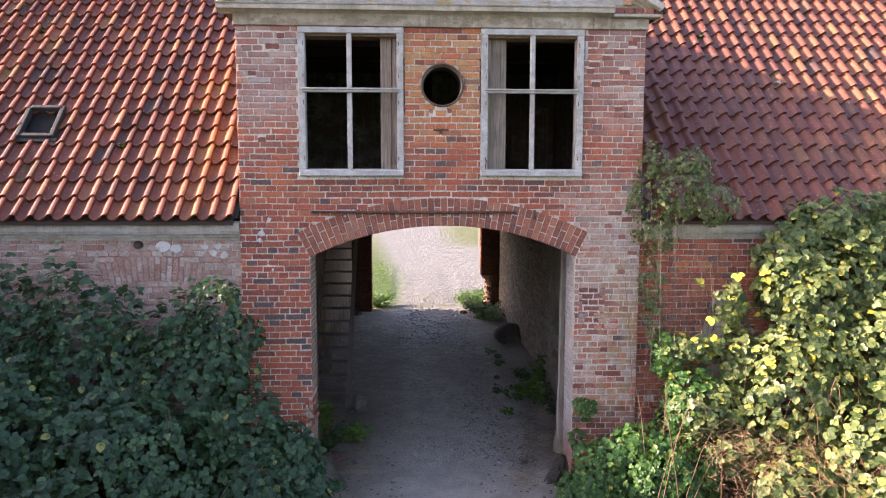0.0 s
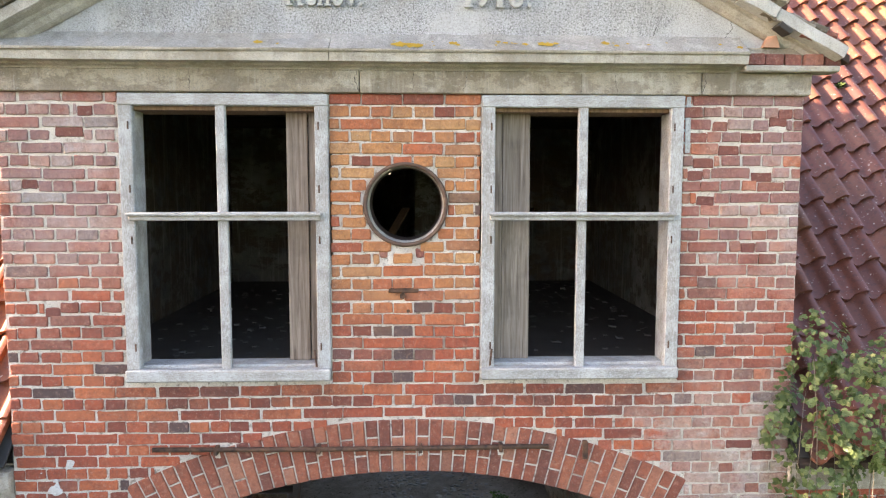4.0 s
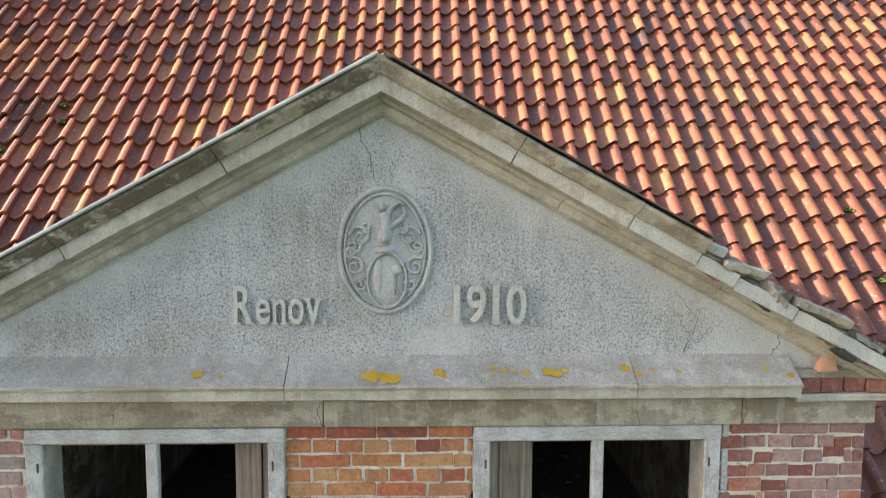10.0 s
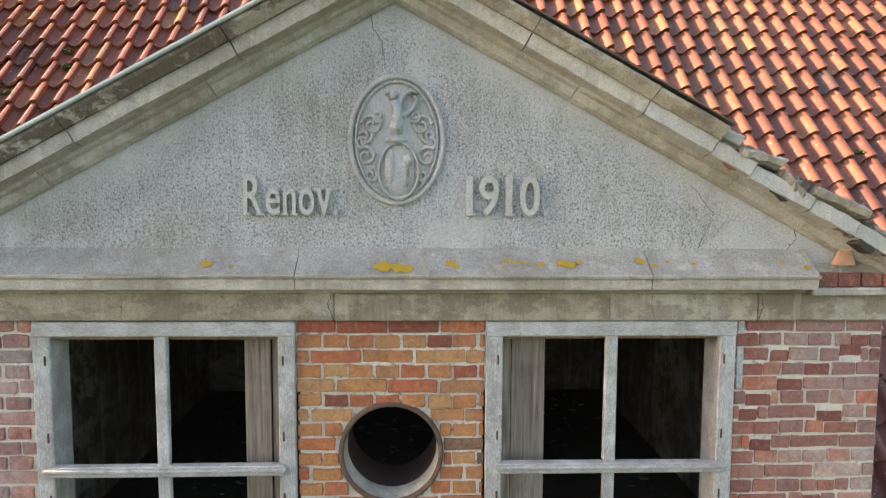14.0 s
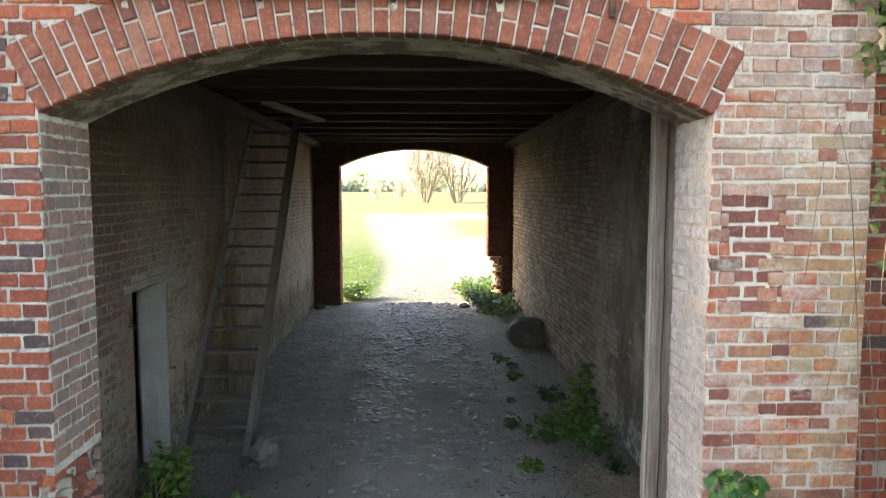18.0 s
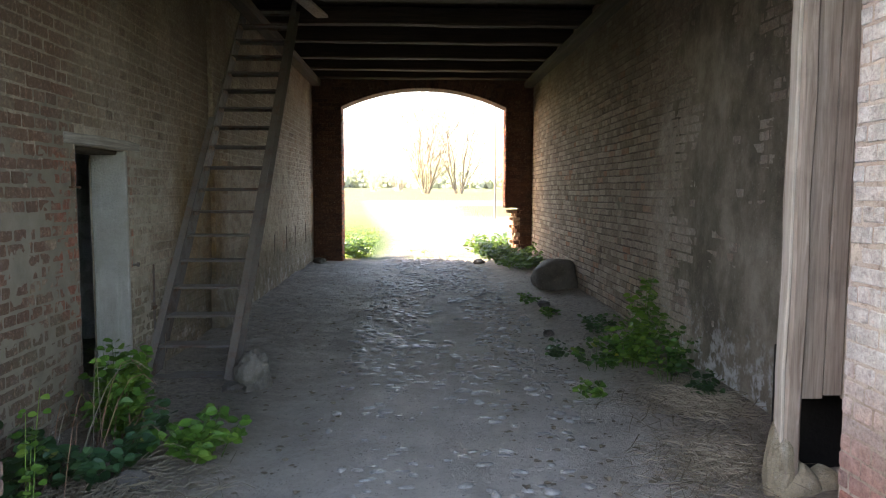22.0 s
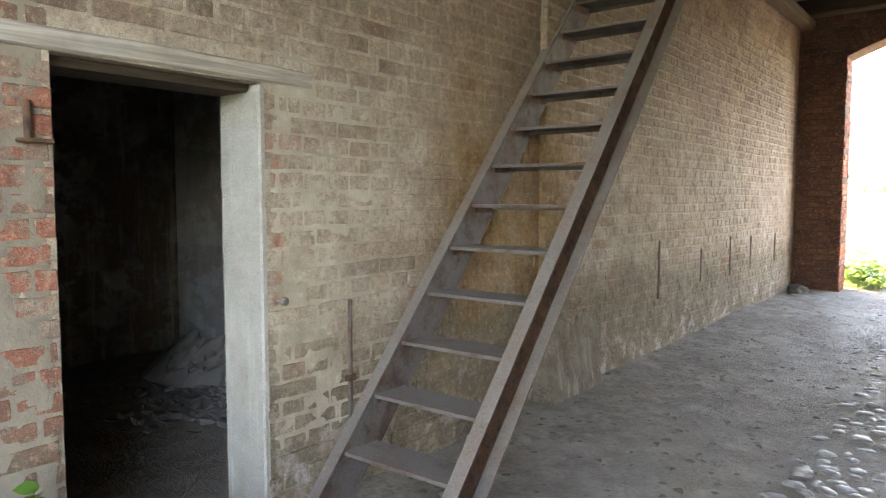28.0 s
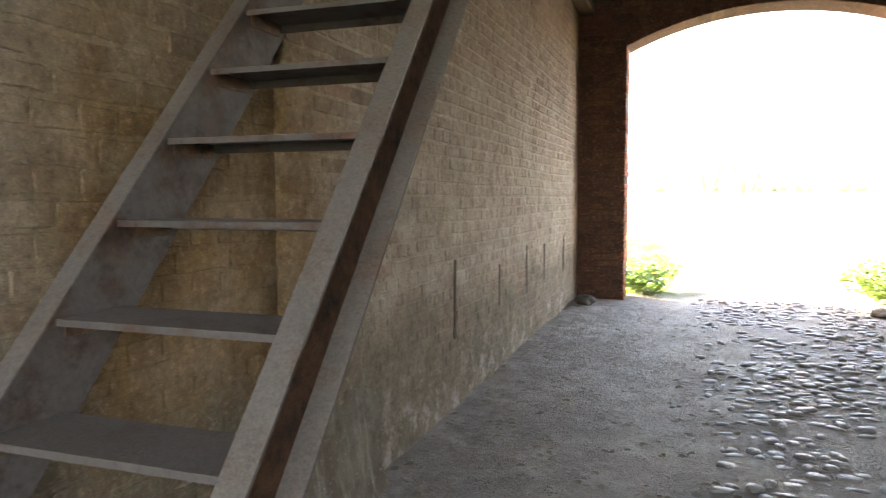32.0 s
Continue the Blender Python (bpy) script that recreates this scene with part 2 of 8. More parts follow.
    grain = n.noise(60, 5, 0.7)
    stain = n.noise(3.2, 6, 0.65)
    base = n.mix(n.ramp(n.noise(14, 6, 0.7), (0.42, 0.0), (0.68, 0.6)), base, n.mix(0.6, base, (0.12, 0.05, 0.035)))
    base = n.mix(n.ramp(n.noise(17, 6, 0.7, n.vec(1.0, 1.0, 1.7)), (0.58, 0.0), (0.74, 0.55)), base, n.mix(0.5, base, (0.62, 0.50, 0.40)))
    col = n.mix(n.ramp(stain, (0.45, 0.0), (0.75, 0.5)), base, n.mix(0.6, base, (0.08, 0.06, 0.055)))
    col = n.mix(n.ramp(grain, (0.35, 0.5), (0.6, 0.0)), col, n.mix(0.55, col, (0.09, 0.05, 0.04)))
    col = n.mix(n.ramp(n.noise(22, 5), (0.64, 0.0), (0.78, 0.5)), col, (0.50, 0.44, 0.38))
    cloud = n.noise(34, 4, 0.7)
    col = n.mix(n.ramp(cloud, (0.30, 0.75), (0.47, 0.0)), col, n.mix(0.55, col, (0.07, 0.035, 0.03)))
    col = n.mix(n.ramp(cloud, (0.55, 0.0), (0.70, 0.6)), col, n.mix(0.45, col, (0.68, 0.42, 0.28)))
    sand = n.noise(210, 3, 0.75)
    col = n.mix(n.ramp(sand, (0.36, 0.6), (0.52, 0.0)), col, n.mix(0.6, col, (0.06, 0.035, 0.03)))
    col = n.mix(n.ramp(n.noise(130, 3, 0.7), (0.60, 0.0), (0.70, 0.55)), col, n.mix(0.5, col, (0.66, 0.56, 0.47)))
    n.bump(n.math("ADD", n.math("ADD", grain, n.math("MULTIPLY", sand, 0.5)), n.math("MULTIPLY", n.noise(18, 4), 1.5)), 1.0, 0.008)
    return n.done(col)


def cement_material(name, lo, hi, stainy=0.6, speckle=0.6, blotch=0.0):
    n = Nodes(name, 0.92)
    big, mid, fine = n.noise(0.9, 6, 0.65), n.noise(5, 6, 0.7), n.noise(85, 4, 0.7)
    col = n.mix(n.ramp(mid, (0.3, 0.0), (0.7, 1.0)), lo, hi)
    streak = n.noise(3.0, 6, 0.7, n.vec(3.0, 3.0, 0.35))
    col = n.mix(n.ramp(streak, (0.5, 0.0), (0.75, 0.7 * stainy)), col, (0.16, 0.15, 0.12))
    col = n.mix(n.ramp(big, (0.5, 0.0), (0.68, 0.75 * stainy)), col, (0.56, 0.55, 0.51))
    murk = n.noise(1.3, 7, 0.7, n.vec(1.0, 1.0, 0.8), 0.4)
    col = n.mix(n.ramp(murk, (0.47, 0.0), (0.64, 0.75 * stainy)), col, n.mix(n.noise(14, 5), (0.18, 0.145, 0.095), (0.33, 0.275, 0.195)))
    if blotch:
        spot = n.noise(4.5, 6, 0.72, n.vec(0.7, 1.0, 1.2))
        col = n.mix(n.ramp(spot, (0.47, 0.0), (0.525, blotch)), col, n.mix(n.noise(22, 5), (0.05, 0.036, 0.022), (0.16, 0.115, 0.07)))
    worn = n.ramp(n.noise(1.6, 5), (0.38, 0.25), (0.6, 1.0))
    speck = n.noise(62, 3, 0.75)
    dots = n.ramp(n.math("ADD", n.voronoi(115), n.math("MULTIPLY", n.noise(22, 4), 0.7)), (0.48, 1.0), (0.66, 0.0))
    pits = n.math("MULTIPLY", dots, worn)
    col = n.mix(n.math("MULTIPLY", pits, 0.75 * speckle), col, (0.085, 0.08, 0.07))
    col = n.mix(n.math("MULTIPLY", n.ramp(fine, (0.50, 0.0), (0.66, 0.75)), speckle), col, n.mix(0.65, col, (0.13, 0.125, 0.11)))
    col = n.mix(n.math("MULTIPLY", n.ramp(n.noise(48, 3), (0.62, 0.0), (0.70, 0.3)), speckle), col, (0.66, 0.64, 0.60))
    grit = n.noise(190, 3, 0.75)
    col = n.mix(n.math("MULTIPLY", n.ramp(grit, (0.38, 0.8), (0.50, 0.0)), 0.4 + 0.6 * speckle), col, n.mix(0.6, col, (0.07, 0.065, 0.055)))
    drip = n.noise(5.0, 5, 0.7, n.vec(3.0, 3.0, 0.22))
    col = n.mix(n.ramp(drip, (0.54, 0.0), (0.70, 0.45)), col, n.mix(0.6, col, (0.66, 0.63, 0.57)))
    if speckle > 1.2:
        x, z = n.axis(0), n.axis(2)
        rake = n.math("ADD", z, n.math("MULTIPLY", n.math("ABSOLUTE", x), 0.54))
        smooth = n.math("MAXIMUM", n.band(n.math("ADD", rake, n.math("MULTIPLY", n.noise(2.0, 5), 0.3)), 7.45, 8.2, 0.12), n.ramp(n.noise(1.4, 5, 0.65), (0.54, 0.0), (0.62, 0.8)))
        col = n.mix(n.math("MULTIPLY", smooth, 0.6), col, n.mix(n.noise(7, 5), (0.44, 0.43, 0.40), (0.60, 0.59, 0.56)))
        rough = n.math("SUBTRACT", 1.0, n.math("MULTIPLY", smooth, 0.75))
        col = n.mix(n.math("MULTIPLY", rough, n.ramp(n.noise(75, 3, 0.8), (0.40, 0.85), (0.47, 0.0))), col, (0.10, 0.095, 0.085))
        col = n.mix(n.math("MULTIPLY", rough, n.ramp(n.noise(95, 3, 0.8), (0.56, 0.0), (0.64, 0.7))), col, (0.66, 0.65, 0.62))
        col = n.mix(n.ramp(n.noise(9, 6, 0.8, n.vec(1.5, 1.5, 0.5)), (0.66, 0.0), (0.70, 0.7)), col, (0.19, 0.10, 0.05))
    rust = n.ramp(n.noise(2.2, 7, 0.75, n.vec(1.6, 1.6, 0.6)), (0.60, 0.0), (0.74, 0.35))
    col = n.mix(rust, col, n.mix(0.7, col, (0.24, 0.19, 0.10)))
    n.bump(n.math("ADD", n.math("ADD", fine, n.math("MULTIPLY", speck, 1.6)), n.math("MULTIPLY", mid, 1.5)), 0.8, 0.007)
    return n.done(col)


def wood_material(name, lo, hi, paint=None, along="z", amount=0.6, rough=0.85):
    n = Nodes(name, rough)
    s = {"x": (1.2, 26, 26), "y": (26, 1.2, 26), "z": (26, 26, 1.2)}[along]
    g = n.noise(1.6, 6, 0.65, n.vec(*s), 0.6)
    col = n.mix(n.ramp(g, (0.3, 0.0), (0.7, 1.0)), lo, hi)
    col = n.mix(n.ramp(n.noise(4, 5), (0.5, 0.0), (0.8, 0.5)), col, n.mix(0.5, lo, (0.03, 0.025, 0.02)))
    h = g
    if paint:
        fine = tuple(v * 7.0 if v > 2 else v * 22.0 for v in s)
        chip = n.math("ADD", n.math("ADD", n.math("MULTIPLY", n.noise(1.3, 7, 0.75, n.vec(*fine)), 0.55), n.math("MULTIPLY", n.noise(7, 6), 0.35)), n.math("MULTIPLY", n.noise(110, 3, 0.7), 0.3))
        k = n.ramp(chip, (0.50 + 0.12 * amount, 1.0), (0.66 + 0.10 * amount, 0.15))
        col = n.mix(k, col, n.mix(n.ramp(n.noise(7, 5), (0.4, 0.0), (0.7, 0.5)), paint, n.mix(0.55, paint, (0.25, 0.26, 0.25))))
        h = n.math("ADD", n.math("MULTIPLY", k, 0.6), g)
    n.bump(h, 0.5, 0.004)
    return n.done(col)


def rust_material(name, paint, amount, rust_lo=(0.022, 0.013, 0.009), rust_hi=(0.135, 0.066, 0.036), dust=0.0):
    n = Nodes(name, 0.75, 0.0, 0.4)
    r = n.mix(n.ramp(n.noise(16, 7, 0.75), (0.36, 0.0), (0.64, 1.0)), rust_lo, rust_hi)
    k = n.ramp(n.noise(6, 7, 0.7), (0.62 - 0.4 * amount, 0.0), (0.75 - 0.4 * amount, 1.0))
    col = n.mix(k, n.mix(n.noise(60, 4), paint, n.mix(0.15, paint, (0.5, 0.45, 0.42))), r)
    if dust:
        sep = n.add("ShaderNodeSeparateXYZ")
        n.put(sep.inputs[0], n.add("ShaderNodeNewGeometry").outputs["Normal"])
        lies = n.math("MULTIPLY", n.ramp(sep.outputs[2], (0.3, 0.0), (0.65, dust)), n.ramp(n.noise(12, 6), (0.25, 0.5), (0.6, 1.0)))
        col = n.mix(lies, col, n.mix(n.ramp(n.noise(120, 4, 0.75), (0.36, 0.0), (0.62, 1.0)), (0.15, 0.127, 0.104), (0.29, 0.247, 0.20)))
    n.bump(n.math("ADD", n.noise(70, 5), n.noise(160, 3)), 0.7, 0.004)
    return n.done(col)


def leaf_material(name, stops, gloss=0.42, through_light=0.2):
    n = Nodes(name, gloss, 0.0, 0.3)
    r = n.rand()
    col = n.ramp(r, *stops)
    col = n.mix(n.ramp(n.noise(25, 4), (0.4, 0.0), (0.8, 0.35)), col, n.mix(0.5, col, (0.02, 0.03, 0.01)))
    n.bump(n.noise(90, 4, 0.6), 0.5, 0.004)
    n.done(col)
    tr = n.add("ShaderNodeBsdfTranslucent")
    n.put(tr.inputs["Color"], n.mix(0.5, col, (0.35, 0.42, 0.04), "MIX"))
    mx = n.add("ShaderNodeMixShader")
    mx.inputs[0].default_value = through_light
    n.t.links.new(n.b.outputs[0], mx.inputs[1])
    n.t.links.new(tr.outputs[0], mx.inputs[2])
    n.t.links.new(mx.outputs[0], n.t.nodes["Material Output"].inputs["Surface"])
    return n.m


def mortar_material(name, lo=(0.40, 0.335, 0.265), hi=(0.68, 0.605, 0.50)):
    n = Nodes(name, 0.95)
    col = n.mix(n.ramp(n.noise(8, 6), (0.3, 0.0), (0.7, 1.0)), lo, hi)
    col = n.mix(n.ramp(n.noise(2, 5), (0.52, 0.0), (0.66, 0.7)), col, n.mix(n.noise(16, 5), (0.16, 0.095, 0.07), (0.32, 0.22, 0.165)))
    col = n.mix(n.ramp(n.noise(26, 5, 0.7), (0.34, 0.8), (0.47, 0.0)), col, (0.13, 0.09, 0.065))
    x, z = n.axis(0), n.axis(2)
    lime = n.math("MAXIMUM", n.math("MULTIPLY", n.band(x, 1.72, 2.8, 0.15), n.band(z, 0.5, 3.9, 0.3)), n.math("MULTIPLY", n.math("MAXIMUM", n.band(x, -2.8, -1.8, 0.2), n.band(x, 1.9, 2.8, 0.2)), n.band(z, 4.8, 6.0, 0.3)))
    col = n.mix(n.math("MULTIPLY", lime, n.ramp(n.noise(3.1, 6), (0.36, 0.1), (0.55, 0.9))), col, n.mix(n.noise(12, 5), (0.50, 0.44, 0.35), (0.68, 0.62, 0.53)))
    sand = n.noise(190, 3, 0.75)
    col = n.mix(n.ramp(sand, (0.36, 0.65), (0.52, 0.0)), col, n.mix(0.6, col, (0.08, 0.06, 0.045)))
    n.bump(n.math("ADD", n.noise(60, 4), n.math("MULTIPLY", sand, 0.5)), 0.9, 0.007)
    return n.done(col)


def tile_material():
    n = Nodes("clay_tile", 0.5, 0.0, 0.36)
    r = n.rand()
    col = n.ramp(r, (0.0, (0.09, 0.033, 0.021)), (0.25, (0.158, 0.048, 0.028)), (0.65, (0.22, 0.064, 0.034)), (0.9, (0.275, 0.10, 0.045)), (0.96, (0.25, 0.12, 0.048)), (0.985, (0.10, 0.045, 0.03)), (1.0, (0.06, 0.036, 0.032)))
    x, y = n.axis(0), n.axis(1)
    # Orange glow left of the gatehouse, light painted into the tile colour.
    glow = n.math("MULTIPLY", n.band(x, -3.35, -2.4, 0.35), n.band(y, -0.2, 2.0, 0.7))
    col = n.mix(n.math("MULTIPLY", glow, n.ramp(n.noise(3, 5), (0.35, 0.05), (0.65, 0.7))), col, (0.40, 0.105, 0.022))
    # Golden sunlight tone painted into the right-hand tiles.
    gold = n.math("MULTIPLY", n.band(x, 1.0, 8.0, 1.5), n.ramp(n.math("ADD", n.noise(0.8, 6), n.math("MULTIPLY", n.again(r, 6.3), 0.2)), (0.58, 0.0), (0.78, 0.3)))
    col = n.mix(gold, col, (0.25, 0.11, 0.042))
    # Darker, duller red on the low tiles right of the gatehouse.
    duller = n.math("MULTIPLY", n.band(x, 0.9, 5.2, 0.6), n.band(y, -0.3, 2.7, 0.6))
    col = n.mix(n.math("MULTIPLY", duller, n.ramp(n.noise(1.6, 6), (0.3, 0.4), (0.7, 0.85))), col, (0.105, 0.034, 0.024))
    col = n.mix(n.ramp(n.noise(7, 6, 0.7), (0.52, 0.0), (0.75, 0.6)), col, (0.075, 0.034, 0.024))
    col = n.mix(n.ramp(n.noise(0.6, 5, 0.6), (0.5, 0.0), (0.75, 0.4)), col, (0.11, 0.045, 0.035))
    col = n.mix(n.ramp(n.noise(26, 6, 0.75), (0.50, 0.0), (0.64, 0.7)), col, n.mix(0.7, col, (0.035, 0.02, 0.016)))
    col = n.mix(n.ramp(n.noise(38, 4), (0.64, 0.0), (0.70, 0.75)), col, (0.48, 0.42, 0.35))
    col = n.mix(n.ramp(n.noise(1.1, 6, 0.7, n.vec(2.5, 0.5, 0.5)), (0.56, 0.0), (0.68, 0.5)), col, (0.09, 0.042, 0.03))
    col = n.mix(n.ramp(n.noise(2.3, 7, 0.7), (0.64, 0.0), (0.74, 0.5)), col, (0.11, 0.10, 0.045))
    n.bump(n.noise(60, 4), 0.25, 0.003)
    return n.done(col, n.ramp(n.noise(9, 5, 0.7), (0.3, 0.32), (0.7, 0.54)))


def ground_material():
    n = Nodes("ground_earth", 0.69, 0.0, 0.45)
    x, y = n.axis(0), n.axis(1)
    wob = n.math("MULTIPLY", n.math("SUBTRACT", n.noise(0.7, 5), 0.5), 2.2)
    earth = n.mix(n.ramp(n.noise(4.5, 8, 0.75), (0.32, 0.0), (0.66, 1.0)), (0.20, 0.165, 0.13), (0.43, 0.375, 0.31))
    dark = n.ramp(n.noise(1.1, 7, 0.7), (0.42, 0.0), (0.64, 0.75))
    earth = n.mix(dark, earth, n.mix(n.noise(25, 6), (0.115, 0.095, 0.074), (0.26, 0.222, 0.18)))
    # Worn track, its right side also lightened to stand in for missing light.
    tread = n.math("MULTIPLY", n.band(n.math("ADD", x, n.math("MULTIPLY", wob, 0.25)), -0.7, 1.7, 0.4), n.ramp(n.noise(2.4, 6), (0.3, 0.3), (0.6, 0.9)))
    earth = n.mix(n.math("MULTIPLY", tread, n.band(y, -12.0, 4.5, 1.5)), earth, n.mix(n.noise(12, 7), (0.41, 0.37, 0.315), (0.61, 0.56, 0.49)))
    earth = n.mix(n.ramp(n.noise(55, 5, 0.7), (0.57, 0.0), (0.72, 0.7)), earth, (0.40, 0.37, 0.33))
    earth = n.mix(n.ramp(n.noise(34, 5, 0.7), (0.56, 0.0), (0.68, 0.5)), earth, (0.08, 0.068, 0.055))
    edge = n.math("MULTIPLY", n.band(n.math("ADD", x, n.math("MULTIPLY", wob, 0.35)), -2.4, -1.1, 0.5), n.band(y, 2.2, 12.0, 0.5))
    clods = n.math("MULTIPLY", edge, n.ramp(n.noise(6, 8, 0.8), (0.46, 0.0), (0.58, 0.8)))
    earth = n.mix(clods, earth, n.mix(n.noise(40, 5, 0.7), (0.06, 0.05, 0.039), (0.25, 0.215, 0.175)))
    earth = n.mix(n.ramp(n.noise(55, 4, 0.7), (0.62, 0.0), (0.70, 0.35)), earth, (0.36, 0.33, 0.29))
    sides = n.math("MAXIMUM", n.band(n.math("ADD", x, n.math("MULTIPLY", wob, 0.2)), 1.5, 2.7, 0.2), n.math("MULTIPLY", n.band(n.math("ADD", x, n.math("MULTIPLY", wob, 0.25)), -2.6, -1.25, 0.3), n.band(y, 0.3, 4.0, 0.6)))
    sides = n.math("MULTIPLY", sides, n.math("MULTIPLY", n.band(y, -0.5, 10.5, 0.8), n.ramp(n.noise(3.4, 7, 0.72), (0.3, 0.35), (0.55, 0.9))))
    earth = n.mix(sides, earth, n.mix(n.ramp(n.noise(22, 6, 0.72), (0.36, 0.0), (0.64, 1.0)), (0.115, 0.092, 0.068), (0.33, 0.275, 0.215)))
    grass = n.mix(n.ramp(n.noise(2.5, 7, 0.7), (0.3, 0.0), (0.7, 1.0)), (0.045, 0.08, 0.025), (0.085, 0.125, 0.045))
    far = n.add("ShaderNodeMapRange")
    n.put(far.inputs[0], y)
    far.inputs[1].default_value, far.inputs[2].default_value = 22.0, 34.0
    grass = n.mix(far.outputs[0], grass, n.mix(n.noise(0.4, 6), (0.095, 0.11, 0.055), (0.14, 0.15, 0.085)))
    path = n.mix(n.ramp(n.noise(5, 6), (0.3, 0.0), (0.7, 1.0)), (0.13, 0.132, 0.126), (0.20, 0.201, 0.192))
    lane = n.math("MULTIPLY", n.band(n.math("ADD", x, n.math("MULTIPLY", wob, 0.3)), -0.75, 1.6, 0.25), n.band(y, 11.0, 18.0, 0.5))
    yard = n.math("MULTIPLY", n.band(n.math("ADD", x, n.math("MULTIPLY", n.math("SUBTRACT", y, 18.0), 0.1)), -0.7, 60.0, 0.5), n.band(n.math("ADD", y, wob), 15.0, 50.0, 1.5))
    island = n.math("MULTIPLY", n.band(n.math("ADD", x, wob), 2.0, 80.0, 0.8), n.band(n.math("ADD", y, wob), 31.0, 43.0, 1.5))
    lane = n.math("MAXIMUM", lane, n.math("MULTIPLY", yard, n.math("SUBTRACT", 1.0, island)))
    outside = n.mix(lane, grass, path)
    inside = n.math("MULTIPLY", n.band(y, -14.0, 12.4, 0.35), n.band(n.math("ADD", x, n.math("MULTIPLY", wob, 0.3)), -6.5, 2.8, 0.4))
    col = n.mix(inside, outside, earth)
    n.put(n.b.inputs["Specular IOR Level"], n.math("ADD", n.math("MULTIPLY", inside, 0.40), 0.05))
    n.bump(n.math("ADD", n.noise(14, 7, 0.75), n.math("ADD", n.math("MULTIPLY", n.noise(48, 5, 0.7), 0.8), n.math("MULTIPLY", n.noise(130, 3), 0.35))), 1.0, 0.05)
    return n.done(col)


def stone_material(name, lo, hi, rough=0.8):
    n = Nodes(name, rough, 0.0, 0.5)
    col = n.mix(n.ramp(n.noise(6, 7, 0.7), (0.3, 0.0), (0.7, 1.0)), lo, hi)
    col = n.mix(n.math("MULTIPLY", n.rand(), 0.15), col, n.mix(0.5, col, (0.4, 0.38, 0.35)))
    col = n.mix(n.ramp(n.noise(50, 4), (0.6, 0.0), (0.72, 0.5)), col, (0.30, 0.29, 0.27))
    n.bump(n.math("ADD", n.noise(25, 6), n.noise(90, 3)), 0.8, 0.009)
    return n.done(col)


def granite_material():
    """Dark, mossy and pitted, with pale lichen spots."""
    n = Nodes("grey_granite", 0.92, 0.0, 0.25)
    col = n.mix(n.ramp(n.noise(5, 8, 0.75), (0.32, 0.0), (0.66, 1.0)), (0.028, 0.026, 0.02), (0.15, 0.135, 0.11))
    col = n.mix(n.ramp(n.noise(3.1, 6, 0.7), (0.5, 0.0), (0.62, 0.7)), col, (0.06, 0.062, 0.03))
    col = n.mix(n.ramp(n.noise(9, 5, 0.75), (0.60, 0.0), (0.66, 0.85)), col, n.mix(n.noise(60, 3), (0.24, 0.24, 0.22), (0.42, 0.42, 0.39)))
    col = n.mix(n.ramp(n.noise(80, 4, 0.7), (0.36, 0.7), (0.5, 0.0)), col, (0.02, 0.018, 0.014))
    n.bump(n.math("ADD", n.noise(22, 7, 0.75), n.noise(80, 3)), 1.0, 0.025)
    return n.done(col)


def plaster_skin_material():
    """Thin sooty plaster with dark runs and white lime at the foot."""
    n = Nodes("sooty_plaster_skin", 0.93)
    z = n.axis(2)
    col = n.mix(n.ramp(n.noise(2.2, 8, 0.72), (0.32, 0.0), (0.66, 1.0)), (0.145, 0.122, 0.09), (0.37, 0.325, 0.255))
    col = n.mix(n.ramp(n.noise(0.9, 6, 0.7, n.vec(1.0, 1.0, 0.6)), (0.46, 0.0), (0.60, 0.85)), col, n.mix(n.noise(18, 5), (0.055, 0.047, 0.034), (0.16, 0.138, 0.10)))
    col = n.mix(n.math("MULTIPLY", n.band(z, -1.0, 0.5, 0.25), n.ramp(n.noise(6, 7, 0.75), (0.50, 0.0), (0.58, 0.9))), col, n.mix(n.noise(30, 4), (0.42, 0.42, 0.41), (0.66, 0.66, 0.64)))
    col = n.mix(n.ramp(n.noise(48, 5, 0.7), (0.58, 0.0), (0.70, 0.5)), col, (0.42, 0.38, 0.31))
    n.bump(n.math("ADD", n.noise(9, 7, 0.7), n.math("MULTIPLY", n.noise(70, 4), 0.4)), 0.9, 0.014)
    return n.done(col)


def lime_skin_material():
    """Dirty limewash, thick enough to hide the joints."""
    n = Nodes("flaking_limewash_skin", 0.93)
    z, y = n.axis(2), n.axis(1)
    col = n.mix(n.ramp(n.noise(3.4, 8, 0.74), (0.32, 0.0), (0.66, 1.0)), (0.25, 0.207, 0.15), (0.47, 0.41, 0.325))
    col = n.mix(n.ramp(n.noise(1.3, 6, 0.7), (0.5, 0.0), (0.64, 0.7)), col, n.mix(n.noise(18, 5), (0.14, 0.115, 0.08), (0.30, 0.25, 0.185)))
    col = n.mix(n.ramp(n.noise(13, 5, 0.7), (0.60, 0.0), (0.70, 0.45)), col, (0.56, 0.515, 0.44))
    # Dirt tone deepened by the entrance and higher up, painting dimmer light there.
    dimming = n.math("MAXIMUM", n.band(y, -1.0, 2.6, 0.2), n.band(z, 2.0, 4.0, 0.5))
    col = n.mix(n.math("MULTIPLY", dimming, n.ramp(n.noise(1.7, 6, 0.7), (0.3, 0.65), (0.6, 0.95))), col, n.mix(n.noise(9, 5), (0.095, 0.078, 0.058), (0.24, 0.205, 0.16)))
    n.bump(n.math("ADD", n.noise(11, 7, 0.7), n.math("MULTIPLY", n.noise(70, 4), 0.4)), 0.9, 0.01)
    return n.done(col)


